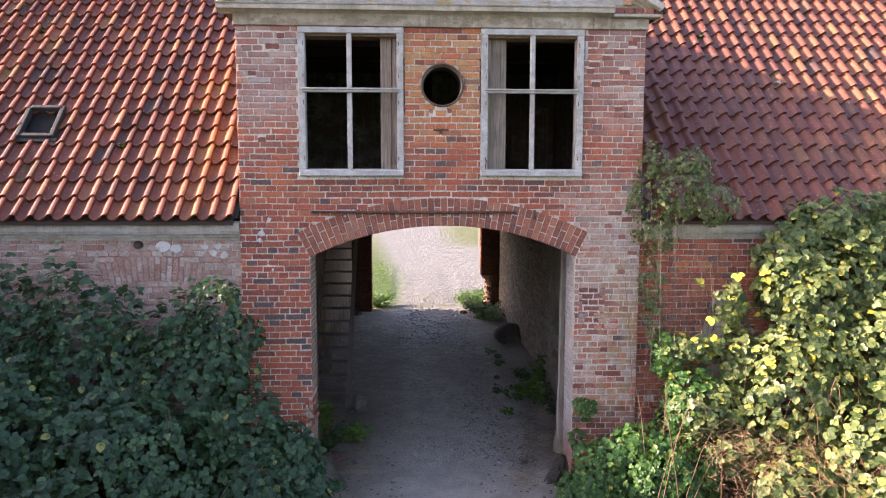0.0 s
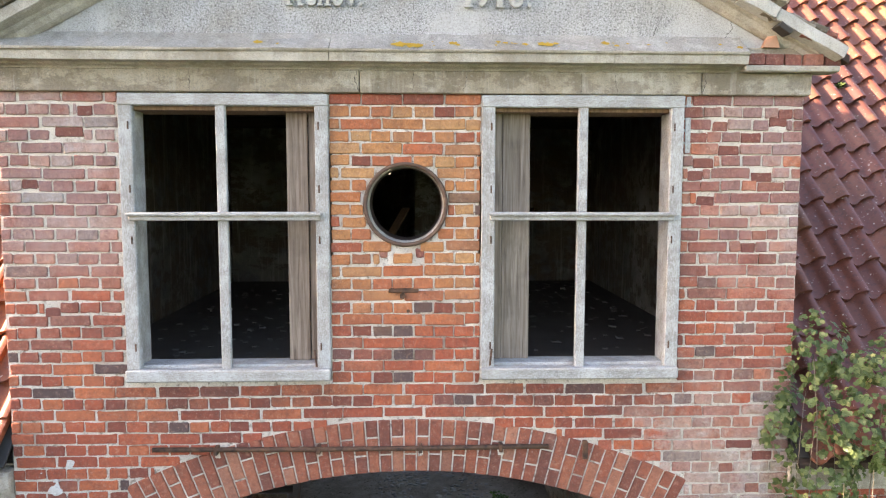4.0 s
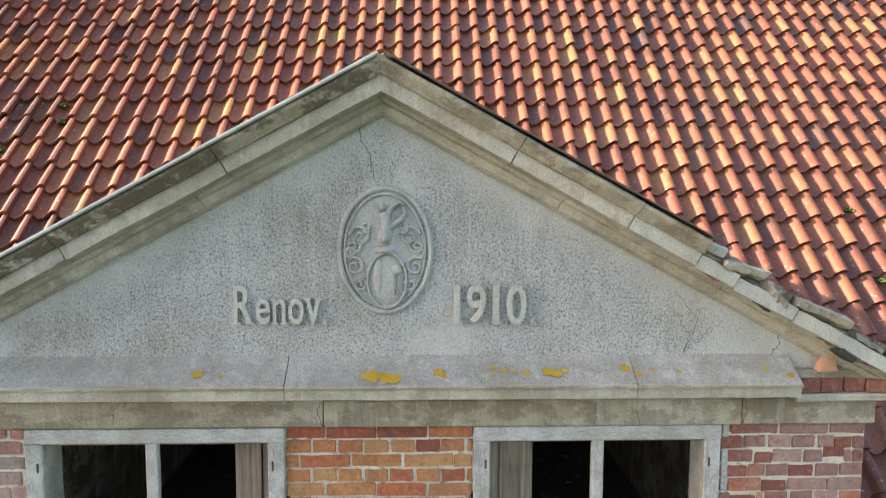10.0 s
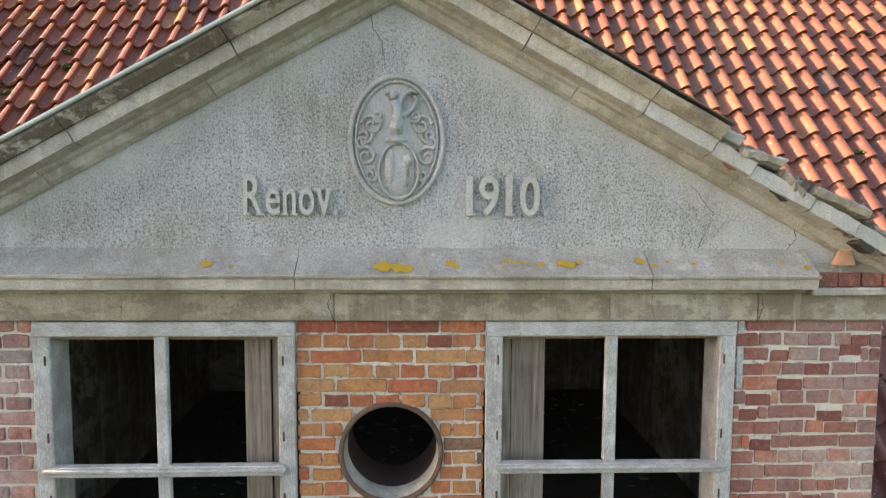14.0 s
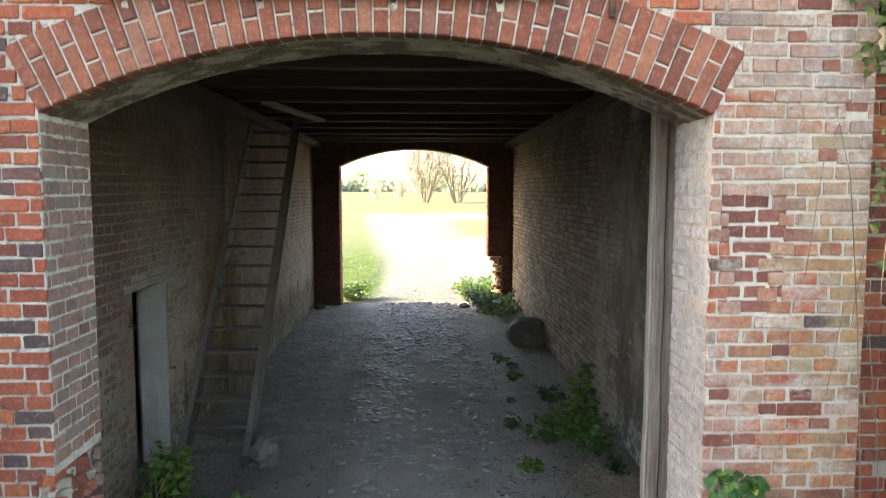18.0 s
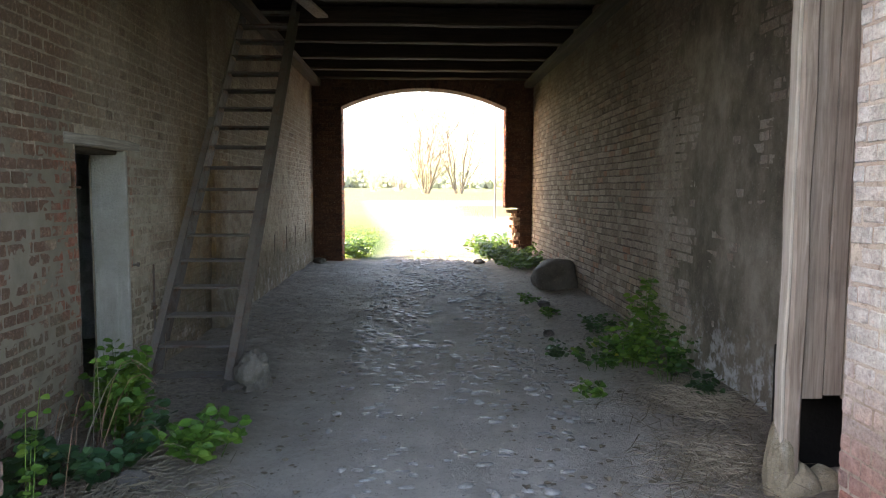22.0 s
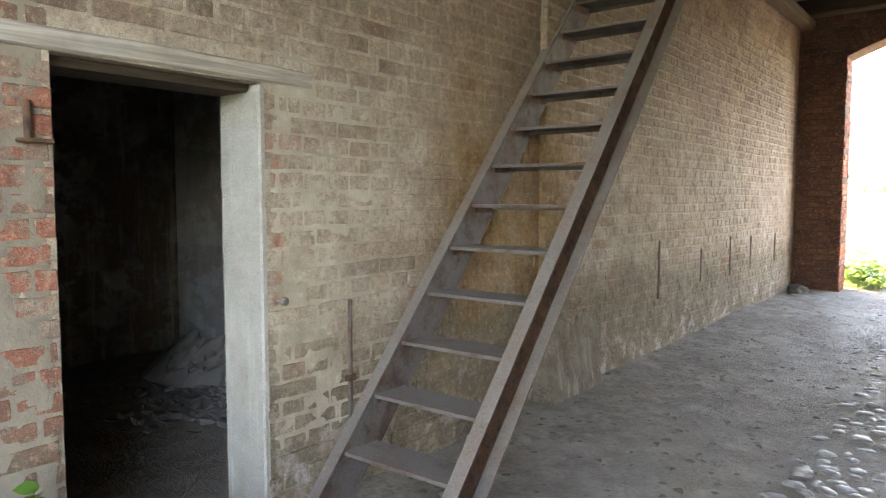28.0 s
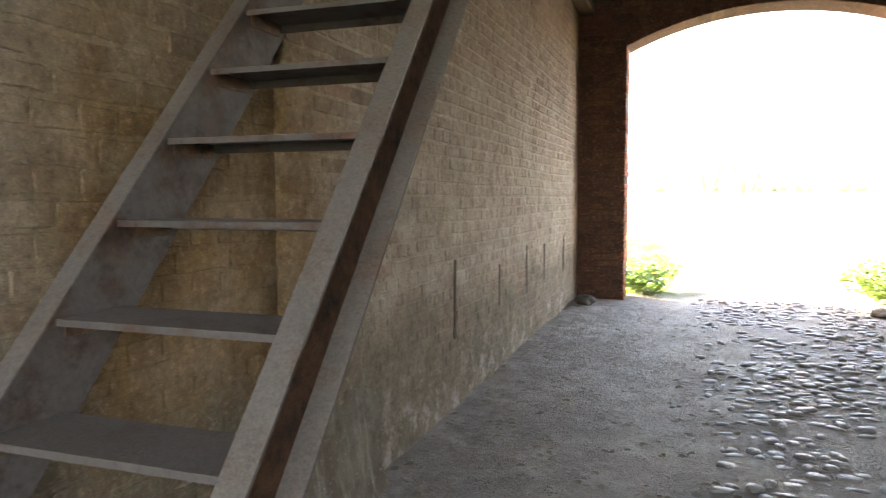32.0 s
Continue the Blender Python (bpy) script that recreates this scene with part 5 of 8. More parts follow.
def lettering(word, spans, z0, low, cap, feet):
    """Raised letters, each set into its own span, with small serifs."""
    bm = bmesh.new()
    dg = bpy.context.evaluated_depsgraph_get()
    for ch, (xa, xb) in zip(word, spans):
        me = glyph(ch, dg)
        xs, zs = [v.co.x for v in me.vertices], [v.co.y for v in me.vertices]
        top = 0.026 if ch == "." else (low if ch in "enov" else cap)
        n = len(bm.verts)
        bm.from_mesh(me)
        bm.verts.ensure_lookup_table()
        for v in bm.verts[n:]:
            u, w, d = (v.co.x - min(xs)) / (max(xs) - min(xs)), (v.co.y - min(zs)) / (max(zs) - min(zs)), v.co.z
            v.co = Vector((xa + u * (xb - xa), -0.014 - 0.014 * (1 if d > 0 else -1), z0 + w * top))
    for x, z, w in feet:
        add_box(bm, (x - w, -0.027, z - 0.005), (x + w, 0.0, z + 0.005))
    part("lettering", bm, LETTER, PEDIMENT, "raised cement lettering reading " + word)


lettering("Renov.", ((-0.705, -0.613), (-0.597, -0.527), (-0.513, -0.452), (-0.437, -0.362), (-0.354, -0.277), (-0.270, -0.249)), 6.385, 0.13, 0.195, ((-0.692, 6.39, 0.02), (-0.692, 6.575, 0.018), (-0.622, 6.39, 0.016), (-0.506, 6.39, 0.017), (-0.459, 6.39, 0.017), (-0.508, 6.510, 0.013), (-0.343, 6.510, 0.018), (-0.288, 6.510, 0.016)))
lettering("1910.", ((0.378, 0.412), (0.443, 0.541), (0.573, 0.607), (0.645, 0.743), (0.762, 0.784)), 6.385, 0.117, 0.195, ((0.402, 6.39, 0.024), (0.597, 6.39, 0.024)))


def oval_ring(name, cx, cz, rx, rz, wide, tall, y, material, parent, steps=48):
    verts, faces = [], []
    prof = [(-wide / 2, 0.0), (-wide / 3, -tall), (wide / 3, -tall), (wide / 2, 0.0)]
    for i in range(steps):
        a = 2 * math.pi * i / steps
        for o, d in prof:
            verts.append((cx + (rx + o) * math.cos(a), y + d, cz + (rz + o) * math.sin(a)))
    for i in range(steps):
        for k in range(3):
            p, q = i * 4 + k, ((i + 1) % steps) * 4 + k
            faces.append((p, q, q + 1, p + 1))
    return mesh_ob(name, verts, faces, material, parent, "", True)


def dome(name, cx, cz, rx, rz, tall, y, material, parent, rings=5, steps=24):
    verts, faces = [(cx, y - tall, cz)], []
    for r in range(1, rings + 1):
        k = r / rings
        for i in range(steps):
            a = 2 * math.pi * i / steps
            verts.append((cx + rx * k * math.cos(a), y - tall * math.cos(k * math.pi / 2), cz + rz * k * math.sin(a)))
    for i in range(steps):
        faces.append((0, 1 + i, 1 + (i + 1) % steps))
    for r in range(rings - 1):
        for i in range(steps):
            a, b = 1 + r * steps + i, 1 + r * steps + (i + 1) % steps
            faces.append((a, a + steps, b + steps, b))
    return mesh_ob(name, verts, faces, material, parent, "", True)


def emblem():
    e = thing("relief_medallion", "oval cement relief of a shield with scrolls on the pediment", "relief", at=(0.038, 0, 6.752))
    e.parent = None
    rx, rz = 0.226, 0.307
    oval_ring("outer_rim", 0, 0, rx, rz, 0.028, 0.018, 0.0, RELIEF, e)
    oval_ring("inner_rim", 0, 0, rx - 0.028, rz - 0.028, 0.012, 0.016, 0.0, RELIEF, e)
    dome("field", 0, 0, rx - 0.02, rz - 0.02, 0.006, -0.001, RELIEF, e)
    dome("shield", 0.01, -0.15, 0.095, 0.135, 0.028, -0.003, RELIEF, e)
    oval_ring("shield_rim", 0.01, -0.15, 0.097, 0.137, 0.014, 0.022, -0.003, RELIEF, e, 32)
    dome("shield_charge", -0.03, -0.13, 0.028, 0.085, 0.022, -0.02, RELIEF, e)
    dome("shield_charge", 0.055, -0.10, 0.03, 0.03, 0.02, -0.02, RELIEF, e)
    tube("shield_charge", [(0.055, -0.026, -0.12), (0.055, -0.026, -0.22)], 0.007, RELIEF, e)
    dome("helmet", 0.0, 0.07, 0.04, 0.055, 0.045, -0.003, RELIEF, e)
    dome("collar", 0.0, 0.0, 0.062, 0.03, 0.04, -0.003, RELIEF, e)
    tube("crest_stem", [(0.0, -0.015, 0.10), (0.006, -0.022, 0.14), (-0.006, -0.02, 0.19)], 0.03, RELIEF, e, taper=0.75)
    dome("crest_head", -0.018, 0.215, 0.026, 0.032, 0.03, -0.002, RELIEF, e)
    tube("crest_beak", [(-0.03, -0.012, 0.225), (-0.055, -0.01, 0.215)], 0.008, RELIEF, e, taper=0.3)
    tube("crest_plume", [(0.01, -0.015, 0.17), (0.035, -0.02, 0.215), (0.07, -0.02, 0.238), (0.10, -0.014, 0.225)], 0.015, RELIEF, e, taper=0.5)
    tube("crest_plume", [(0.03, -0.012, 0.12), (0.075, -0.02, 0.15), (0.10, -0.018, 0.19), (0.085, -0.012, 0.215)], 0.015, RELIEF, e, taper=0.5)
    for sx in (-1, 1):
        for cx, cz, r, w0 in ((0.12, 0.07, 0.055, 0.2), (0.155, 0.02, 0.04, 2.5), (0.15, -0.08, 0.05, 1.0), (0.125, -0.17, 0.035, 2.0), (0.09, 0.115, 0.03, 4.0), (0.165, -0.01, 0.03, 5.0)):
            pts = []
            for k in range(15):
                a = w0 + k * 0.62
                q = r * (1 - k / 17)
                pts.append((sx * (cx + q * math.cos(a)), -0.012, cz + q * math.sin(a)))
            tube("scroll", pts, 0.0105, RELIEF, e, taper=0.6, sides=5)


emblem()


# ---- upper windows ----
def timber_window(x0, x1, z0, z1, board_side, name):
    w = thing(name, "weathered white-painted timber window frame without glass, boarded along one side", "window", "upper windows", "structure", (0, 0, 0))
    y0, y1 = -0.022, 0.03
    fw = 0.085
    box("head_rail", (x0, y0 - 0.006, z1 - 0.075), (x1, y1, z1), FRAME_X, w, bevel=0.006, wobble=0.002)
    box("window_sill", (x0 - 0.0, y0 - 0.035, z0), (x1, y1, z0 + 0.075), FRAME_X, w, bevel=0.008, wobble=0.003)
    for xa, xb in ((x0, x0 + fw), (x1 - fw, x1)):
        box("stile", (xa, y0, z0 + 0.07), (xb, y1, z1 - 0.07), FRAME_Z, w, bevel=0.006, wobble=0.002)
    zt = 5.104
    xm = (x0 + x1) / 2 + (-0.02 if board_side > 0 else 0.0)
    box("transom", (x0 + fw - 0.03, y0 - 0.028, zt - 0.026), (x1 - fw + 0.03, y1 - 0.02, zt + 0.026), FRAME_X, w, bevel=0.006, wobble=0.002)
    box("transom_nosing", (x0 + fw - 0.04, y0 - 0.05, zt + 0.004), (x1 - fw + 0.04, y0 - 0.02, zt + 0.022), FRAME_X, w, bevel=0.004)
    for za, zb in ((z0 + 0.07, zt - 0.024), (zt + 0.024, z1 - 0.07)):
        box("mullion", (xm - 0.03, y0 + 0.002, za), (xm + 0.03, y1 - 0.01, zb), FRAME_Z, w, bevel=0.005, wobble=0.002)
        # rusty hinges
        for xa in (x0 + fw * 0.72, x1 - fw * 0.72):
            for zh in (za + 0.12, zb - 0.15):
                box("hinge", (xa - 0.005, y0 - 0.005, zh), (xa + 0.005, y0 + 0.004, zh + 0.05), IRON, w, "rusty hinge", 0.003)
    # reveal linings behind the frame
    box("lining", (x0 + fw - 0.05, y1, z0 + 0.03), (x0 + fw - 0.012, 0.2, z1 - 0.03), FRAME_Z, w)
    box("lining", (x1 - fw + 0.012, y1, z0 + 0.03), (x1 - fw + 0.05, 0.2, z1 - 0.03), FRAME_Z, w)
    box("head_lining", (x0 + 0.03, y1, z1 - 0.10), (x1 - 0.03, 0.30, z1 - 0.05), WOOD_BROWN, w)
    box("inner_sill", (x0 + 0.03, y1, z0 + 0.02), (x1 - 0.03, 0.2, z0 + 0.09), FRAME_X, w, bevel=0.008)
    # boards standing behind one side
    xa = x1 - fw - 0.20 if board_side > 0 else x0 + fw - 0.005
    for i, bw in enumerate((0.135, 0.065) if board_side > 0 else (0.07, 0.185)):
        box("board", (xa, 0.135 + 0.012 * i, z0 + 0.09), (xa + bw - 0.004, 0.165 + 0.012 * i, z1 - 0.09), WOOD_BOARD, w, "bare vertical board", 0.004, 0.003)
        xa += bw
    # a casement hook
    tube("hook", [(x1 - 0.09 if board_side > 0 else x0 + 0.06, -0.03, z0 + 0.09), (x1 - 0.092 if board_side > 0 else x0 + 0.062, -0.05, z0 + 0.14), (x1 - 0.10 if board_side > 0 else x0 + 0.07, -0.045, z0 + 0.2)], 0.007, IRON, w, "rusty hook")
    return w


timber_window(*WIN_L, WIN_Z0, WIN_Z1, 1, "window_1")
timber_window(*WIN_R, WIN_Z0, WIN_Z1, -1, "window_2")
fillet = box("timber_fillet", (1.775, -0.005, 5.50), (1.81, 0.03, 5.857), FRAME_Z, None, bevel=0.004)
tagged(fillet, "short grey painted fillet beside a window frame", "trim", kind="structure")


def round_window():
    w = thing("window_3", "round opening with a brown ring frame", "window", "", "structure")
    oval_ring("ring_frame", EYE_X, EYE_Z, EYE_R - 0.008, EYE_R - 0.008, 0.026, 0.022, 0.006, WOOD_RING, w, 56)
    verts, faces, n = [], [], 56
    for i in range(n):
        a = 2 * math.pi * i / n
        for r, y in ((EYE_R - 0.022, 0.0), (EYE_R - 0.028, 0.13)):
            verts.append((EYE_X + r * math.cos(a), y, EYE_Z + r * math.sin(a)))
    for i in range(n):
        j = (i + 1) % n
        faces.append((2 * i, 2 * i + 1, 2 * j + 1, 2 * j))
    mesh_ob("lining", verts, faces, CEMENT_PALE, w, "", True)
    # Dark colour paints the shade deeper in the round opening.
    mesh_ob("inner_lining", [(x, y + 0.131 + (0.16 if y > 0.05 else 0.0), z) for x, y, z in verts], faces, ROOF_UNDER, w, "", True)


round_window()


# ---- ironwork on the front ----
def front_iron():
    bar = thing("iron_bar", "long rusty iron bar pinned across the arch", "bar", at=(0, 0, 0))
    tube("rod", [(-1.6, -0.035, 3.62), (-0.8, -0.04, 3.615), (0.0, -0.038, 3.612), (0.93, -0.034, 3.615)], 0.016, IRON, bar, sides=8)
    for x in (-1.2, -0.55, 0.1, 0.62):
        box("bracket", (x - 0.012, -0.06, 3.585), (x + 0.012, 0.02, 3.635), STEEL_RUST, bar, bevel=0.003)
        box("mortar_dab", (x - 0.02, -0.008, 3.545), (x + 0.02, 0.02, 3.60), MORTAR, bar, bevel=0.008, wobble=0.006)
    box("wedge", (1.16, -0.03, 3.52), (1.19, 0.02, 3.64), STEEL_RUST, bar, bevel=0.004)
    an = thing("wall_anchor", "small rusty iron cramp in the brickwork", "bracket")
    box("plate", (-0.10, -0.012, 4.617), (0.09, 0.02, 4.645), IRON, an, bevel=0.004, wobble=0.003)
    tube("stud", [(-0.01, -0.03, 4.60), (-0.01, 0.01, 4.60)], 0.02, IRON, an)
    tube("bolt", [(0.025, -0.008, 4.50), (0.025, 0.02, 4.50)], 0.012, IRON, an)


front_iron()


# ---- upper room behind the windows ----
def upper_room():
    r = new("upper_room")
    tagged(r, "bare dark upper room with crumbling plaster", "room", kind="structure")
    box("room_floor", (-2.5, 0.25, 3.96), (2.54, 11.8, 4.02), ROOM_FLOOR, r)
    bm = bmesh.new()
    add_box(bm, (-2.52, 0.25, 4.02), (-2.38, 11.8, 6.3))
    add_box(bm, (2.42, 0.25, 4.02), (2.56, 11.8, 6.3))
    add_box(bm, (-2.4, 5.0, 4.02), (-0.75, 5.12, 6.2))
    add_box(bm, (0.05, 5.0, 4.02), (2.42, 5.12, 6.2))
    # the rear wall has one small hole to the sky
    add_box(bm, (-2.5, 11.8, 3.9), (-0.86, 12.1, 6.3))
    add_box(bm, (-0.54, 11.8, 3.9), (2.54, 12.1, 6.3))
    add_box(bm, (-0.86, 11.8, 3.9), (-0.54, 12.1, 5.57))
    add_box(bm, (-0.86, 11.8, 5.74), (-0.54, 12.1, 6.3))
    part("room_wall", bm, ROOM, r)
    for i in range(27):
        y = 0.25 + i * 0.43
        box("ceiling_board", (-2.5, y, 6.2 + 0.004 * (i % 2)), (2.54, y + 0.42, 6.235 + 0.004 * (i % 2)), WOOD_BROWN, r)
    for y in (1.6, 3.1, 4.6):
        box("room_beam", (-2.4, y, 6.03), (2.44, y + 0.16, 6.2), WOOD_BEAM, r)
    rng = random.Random(3)
    for _ in range(420):
        x, y = rng.uniform(-2.2, 2.2), rng.uniform(0.6, 4.8)
        s = rng.uniform(0.008, 0.03)
        box("plaster_flake", (x - s, y - s * 0.7, 4.018), (x + s, y + s * 0.7, 4.02 + s * 0.4), FLAKE, r, bevel=0.004, wobble=s * 0.35)
    for x in (-0.62, 1.05):
        lad = thing("leaning_plank", "old plank leaning against the inner wall", "plank", "leaning planks")
        long_box("plank", (x, 4.2, 4.05), (x + 0.55, 4.95, 5.0), 0.12, 0.03, WOOD_BROWN, lad)


upper_room()


# ---- passage ----
IN_L, IN_L2, STEP_Y, IN_R, BACK = -2.172, -2.07, 5.22, 2.25, 11.75
TOP = 3.92


def far_x(y):
    """The face of the far stretch of the left wall, which runs a little askew."""
    return IN_L2 - 0.0085 * (BACK - y)


DOOR = (2.345, 3.115, 1.825)


def passage_walls():
    w = new("wall_left")
    tagged(w, "limewashed brick passage wall with flaking plaster", "wall", kind="structure")
    bm = bmesh.new()
    t = 0.27
    add_box(bm, (IN_L - t, DEPTH, -0.3), (IN_L - 0.0035, DOOR[0], TOP))
    add_box(bm, (IN_L - t, DOOR[0], DOOR[2]), (IN_L - 0.0035, DOOR[1], TOP))
    add_box(bm, (IN_L - t, DOOR[1], -0.3), (IN_L - 0.0035, STEP_Y, TOP))
    low = [bm.verts.new(p) for p in ((IN_L - t, STEP_Y, -0.3), (far_x(STEP_Y) - 0.003, STEP_Y, -0.3), (far_x(BACK + 0.1) - 0.003, BACK + 0.1, -0.3), (IN_L - t, BACK + 0.1, -0.3))]
    high = [bm.verts.new((v.co.x, v.co.y, TOP)) for v in low]
    bm.faces.new(low)
    bm.faces.new(high)
    for i in range(4):
        bm.faces.new((low[i], low[(i + 1) % 4], high[(i + 1) % 4], high[i]))
    part("wall_core", bm, MORTAR_LIME, w)

    def free_a(za, zb):
        cuts = [(DOOR[0], DOOR[1] + 0.004)] if za < DOOR[2] + 0.085 else []
        if DOOR[2] - 0.01 < (za + zb) / 2 < DOOR[2] + 0.085:
            cuts = [(2.2, 3.37)]
        return minus((DEPTH + 0.0, STEP_Y), cuts)

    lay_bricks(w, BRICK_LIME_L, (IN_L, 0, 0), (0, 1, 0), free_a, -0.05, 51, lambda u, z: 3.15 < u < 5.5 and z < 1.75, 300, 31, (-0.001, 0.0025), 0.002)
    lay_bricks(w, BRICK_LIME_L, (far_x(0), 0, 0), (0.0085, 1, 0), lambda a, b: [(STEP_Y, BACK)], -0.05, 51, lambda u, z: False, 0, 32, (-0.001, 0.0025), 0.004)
    # worn plaster foot at the step of the wall, thicker towards the ground
    verts, faces, nu, nv = [], [], 34, 22
    for j in range(nv):
        for i in range(nu):
            k = i / (nu - 1)
            y = STEP_Y - 0.05 + 0.72 * max(0.0, (k - 0.12) / 0.88)
            top = 0.62 + 0.14 * noise.noise((y * 4, 0.3, 0.0)) + 0.06 * noise.noise((y * 15, 0.3, 0.0))
            v = j / (nv - 1)
            z = -0.05 + (top + 0.05) * v
            swell = 0.012 + 0.105 * (1 - v) ** 1.3
            x = far_x(y) + swell + 0.014 * noise.noise((y * 6, z * 6, 1.0)) + 0.007 * noise.noise((y * 22, z * 22, 2.0))
            if k < 0.12:
                x, y = IN_L + (x - IN_L) * k / 0.12, y + 0.012 * noise.noise((x * 20, z * 9, 1.0))
            elif i == nu - 1 or j == nv - 1:
                x = far_x(y) - 0.006
            y += (0.05 * noise.noise((z * 7, 4.0, 0.0)) + 0.05 * v) * (k if k > 0.12 else 0.0)
            verts.append((x, y, z))
    faces = [(j * nu + i, j * nu + i + 1, (j + 1) * nu + i + 1, (j + 1) * nu + i) for j in range(nv - 1) for i in range(nu - 1)]
    mesh_ob("plaster_foot", verts, faces, DAMP, w, "damp crumbling plaster foot", True)
    # upright slots low in the wall: dark strips that paint the shade inside
    for y, za, zb in ((7.06, 0.55, 1.03), (8.08, 0.60, 0.91), (8.98, 0.58, 0.99), (9.73, 0.60, 0.96), (10.79, 0.6, 0.95)):
        box("wall_slot", (far_x(y) + 0.002, y - 0.018, za), (far_x(y) + 0.0075, y + 0.018, zb), ROOF_UNDER, w, "dark upright slot", 0.001, 0.004)

    r = new("wall_right")
    tagged(r, "sooty limewashed brick passage wall", "wall", kind="structure")
    bm = bmesh.new()
    add_box(bm, (IN_R + 0.006, DEPTH, -0.3), (IN_R + 0.36, BACK + 0.1, TOP))
    part("wall_core", bm, MORTAR_SOOT, r)
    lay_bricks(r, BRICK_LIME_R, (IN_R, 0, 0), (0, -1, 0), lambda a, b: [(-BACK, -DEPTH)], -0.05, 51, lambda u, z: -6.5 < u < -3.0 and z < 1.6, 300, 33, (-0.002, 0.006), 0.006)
    # thin plaster still clinging to the walls, worn through in patches
    def skin(parent, sign, x, ya, yb, za, zb, step, proud, big, fine, material, label, fade):
        nu, nv = int((yb - ya) / step) + 1, int((zb - za) / step) + 1
        verts = []
        for j in range(nv):
            for i in range(nu):
                y, z = ya + (yb - ya) * i / (nu - 1), za + (zb - za) * j / (nv - 1)
                h = proud + big * noise.noise((y * 0.8, z * 0.8, 3.0)) + big * 0.6 * noise.noise((y * 3.1, z * 3.1, 6.0)) + fine * noise.noise((y * 9, z * 9, 9.0)) + fine * noise.noise((y * 19, z * 19, 9.0)) - fade(y, z)
                if i in (0, nu - 1) or j in (0, nv - 1):
                    h = min(h, -0.006)
                verts.append((x + sign * h, y, z))
        mesh_ob("plaster_skin", verts, [(j * nu + i, j * nu + i + 1, (j + 1) * nu + i + 1, (j + 1) * nu + i) for j in range(nv - 1) for i in range(nu - 1)], material, parent, label, True)

    skin(r, -1, IN_R, 1.36, 5.96, -0.05, TOP - 0.01, 0.042, 0.0065, 0.020, 0.0022, PLASTER_SKIN, "sooty plaster worn through to brick", lambda y, z: 0.028 * max(0.0, (y - 3.3) / 2.6) + 0.012 * max(0.0, (z - 2.4) / 1.5))
    skin(w, 1, IN_L, 1.15, DOOR[0] - 0.012, 0.12, 2.6, 0.022, -0.0008, 0.005, 0.004, LIME_SKIN, "flaking limewash over red brick", lambda y, z: 0.004 * max(0.0, (z - 1.9) / 0.4))
    skin(w, 1, IN_L, DOOR[1] + 0.03, 4.5, 0.35, 2.9, 0.024, 0.0, 0.006, 0.0022, LIME_SKIN, "flaking limewash over brick", lambda y, z: 0.006 * max(0.0, (z - 1.6) / 0.6) + 0.010 * max(0.0, (y - 3.7) / 0.5))


passage_walls()


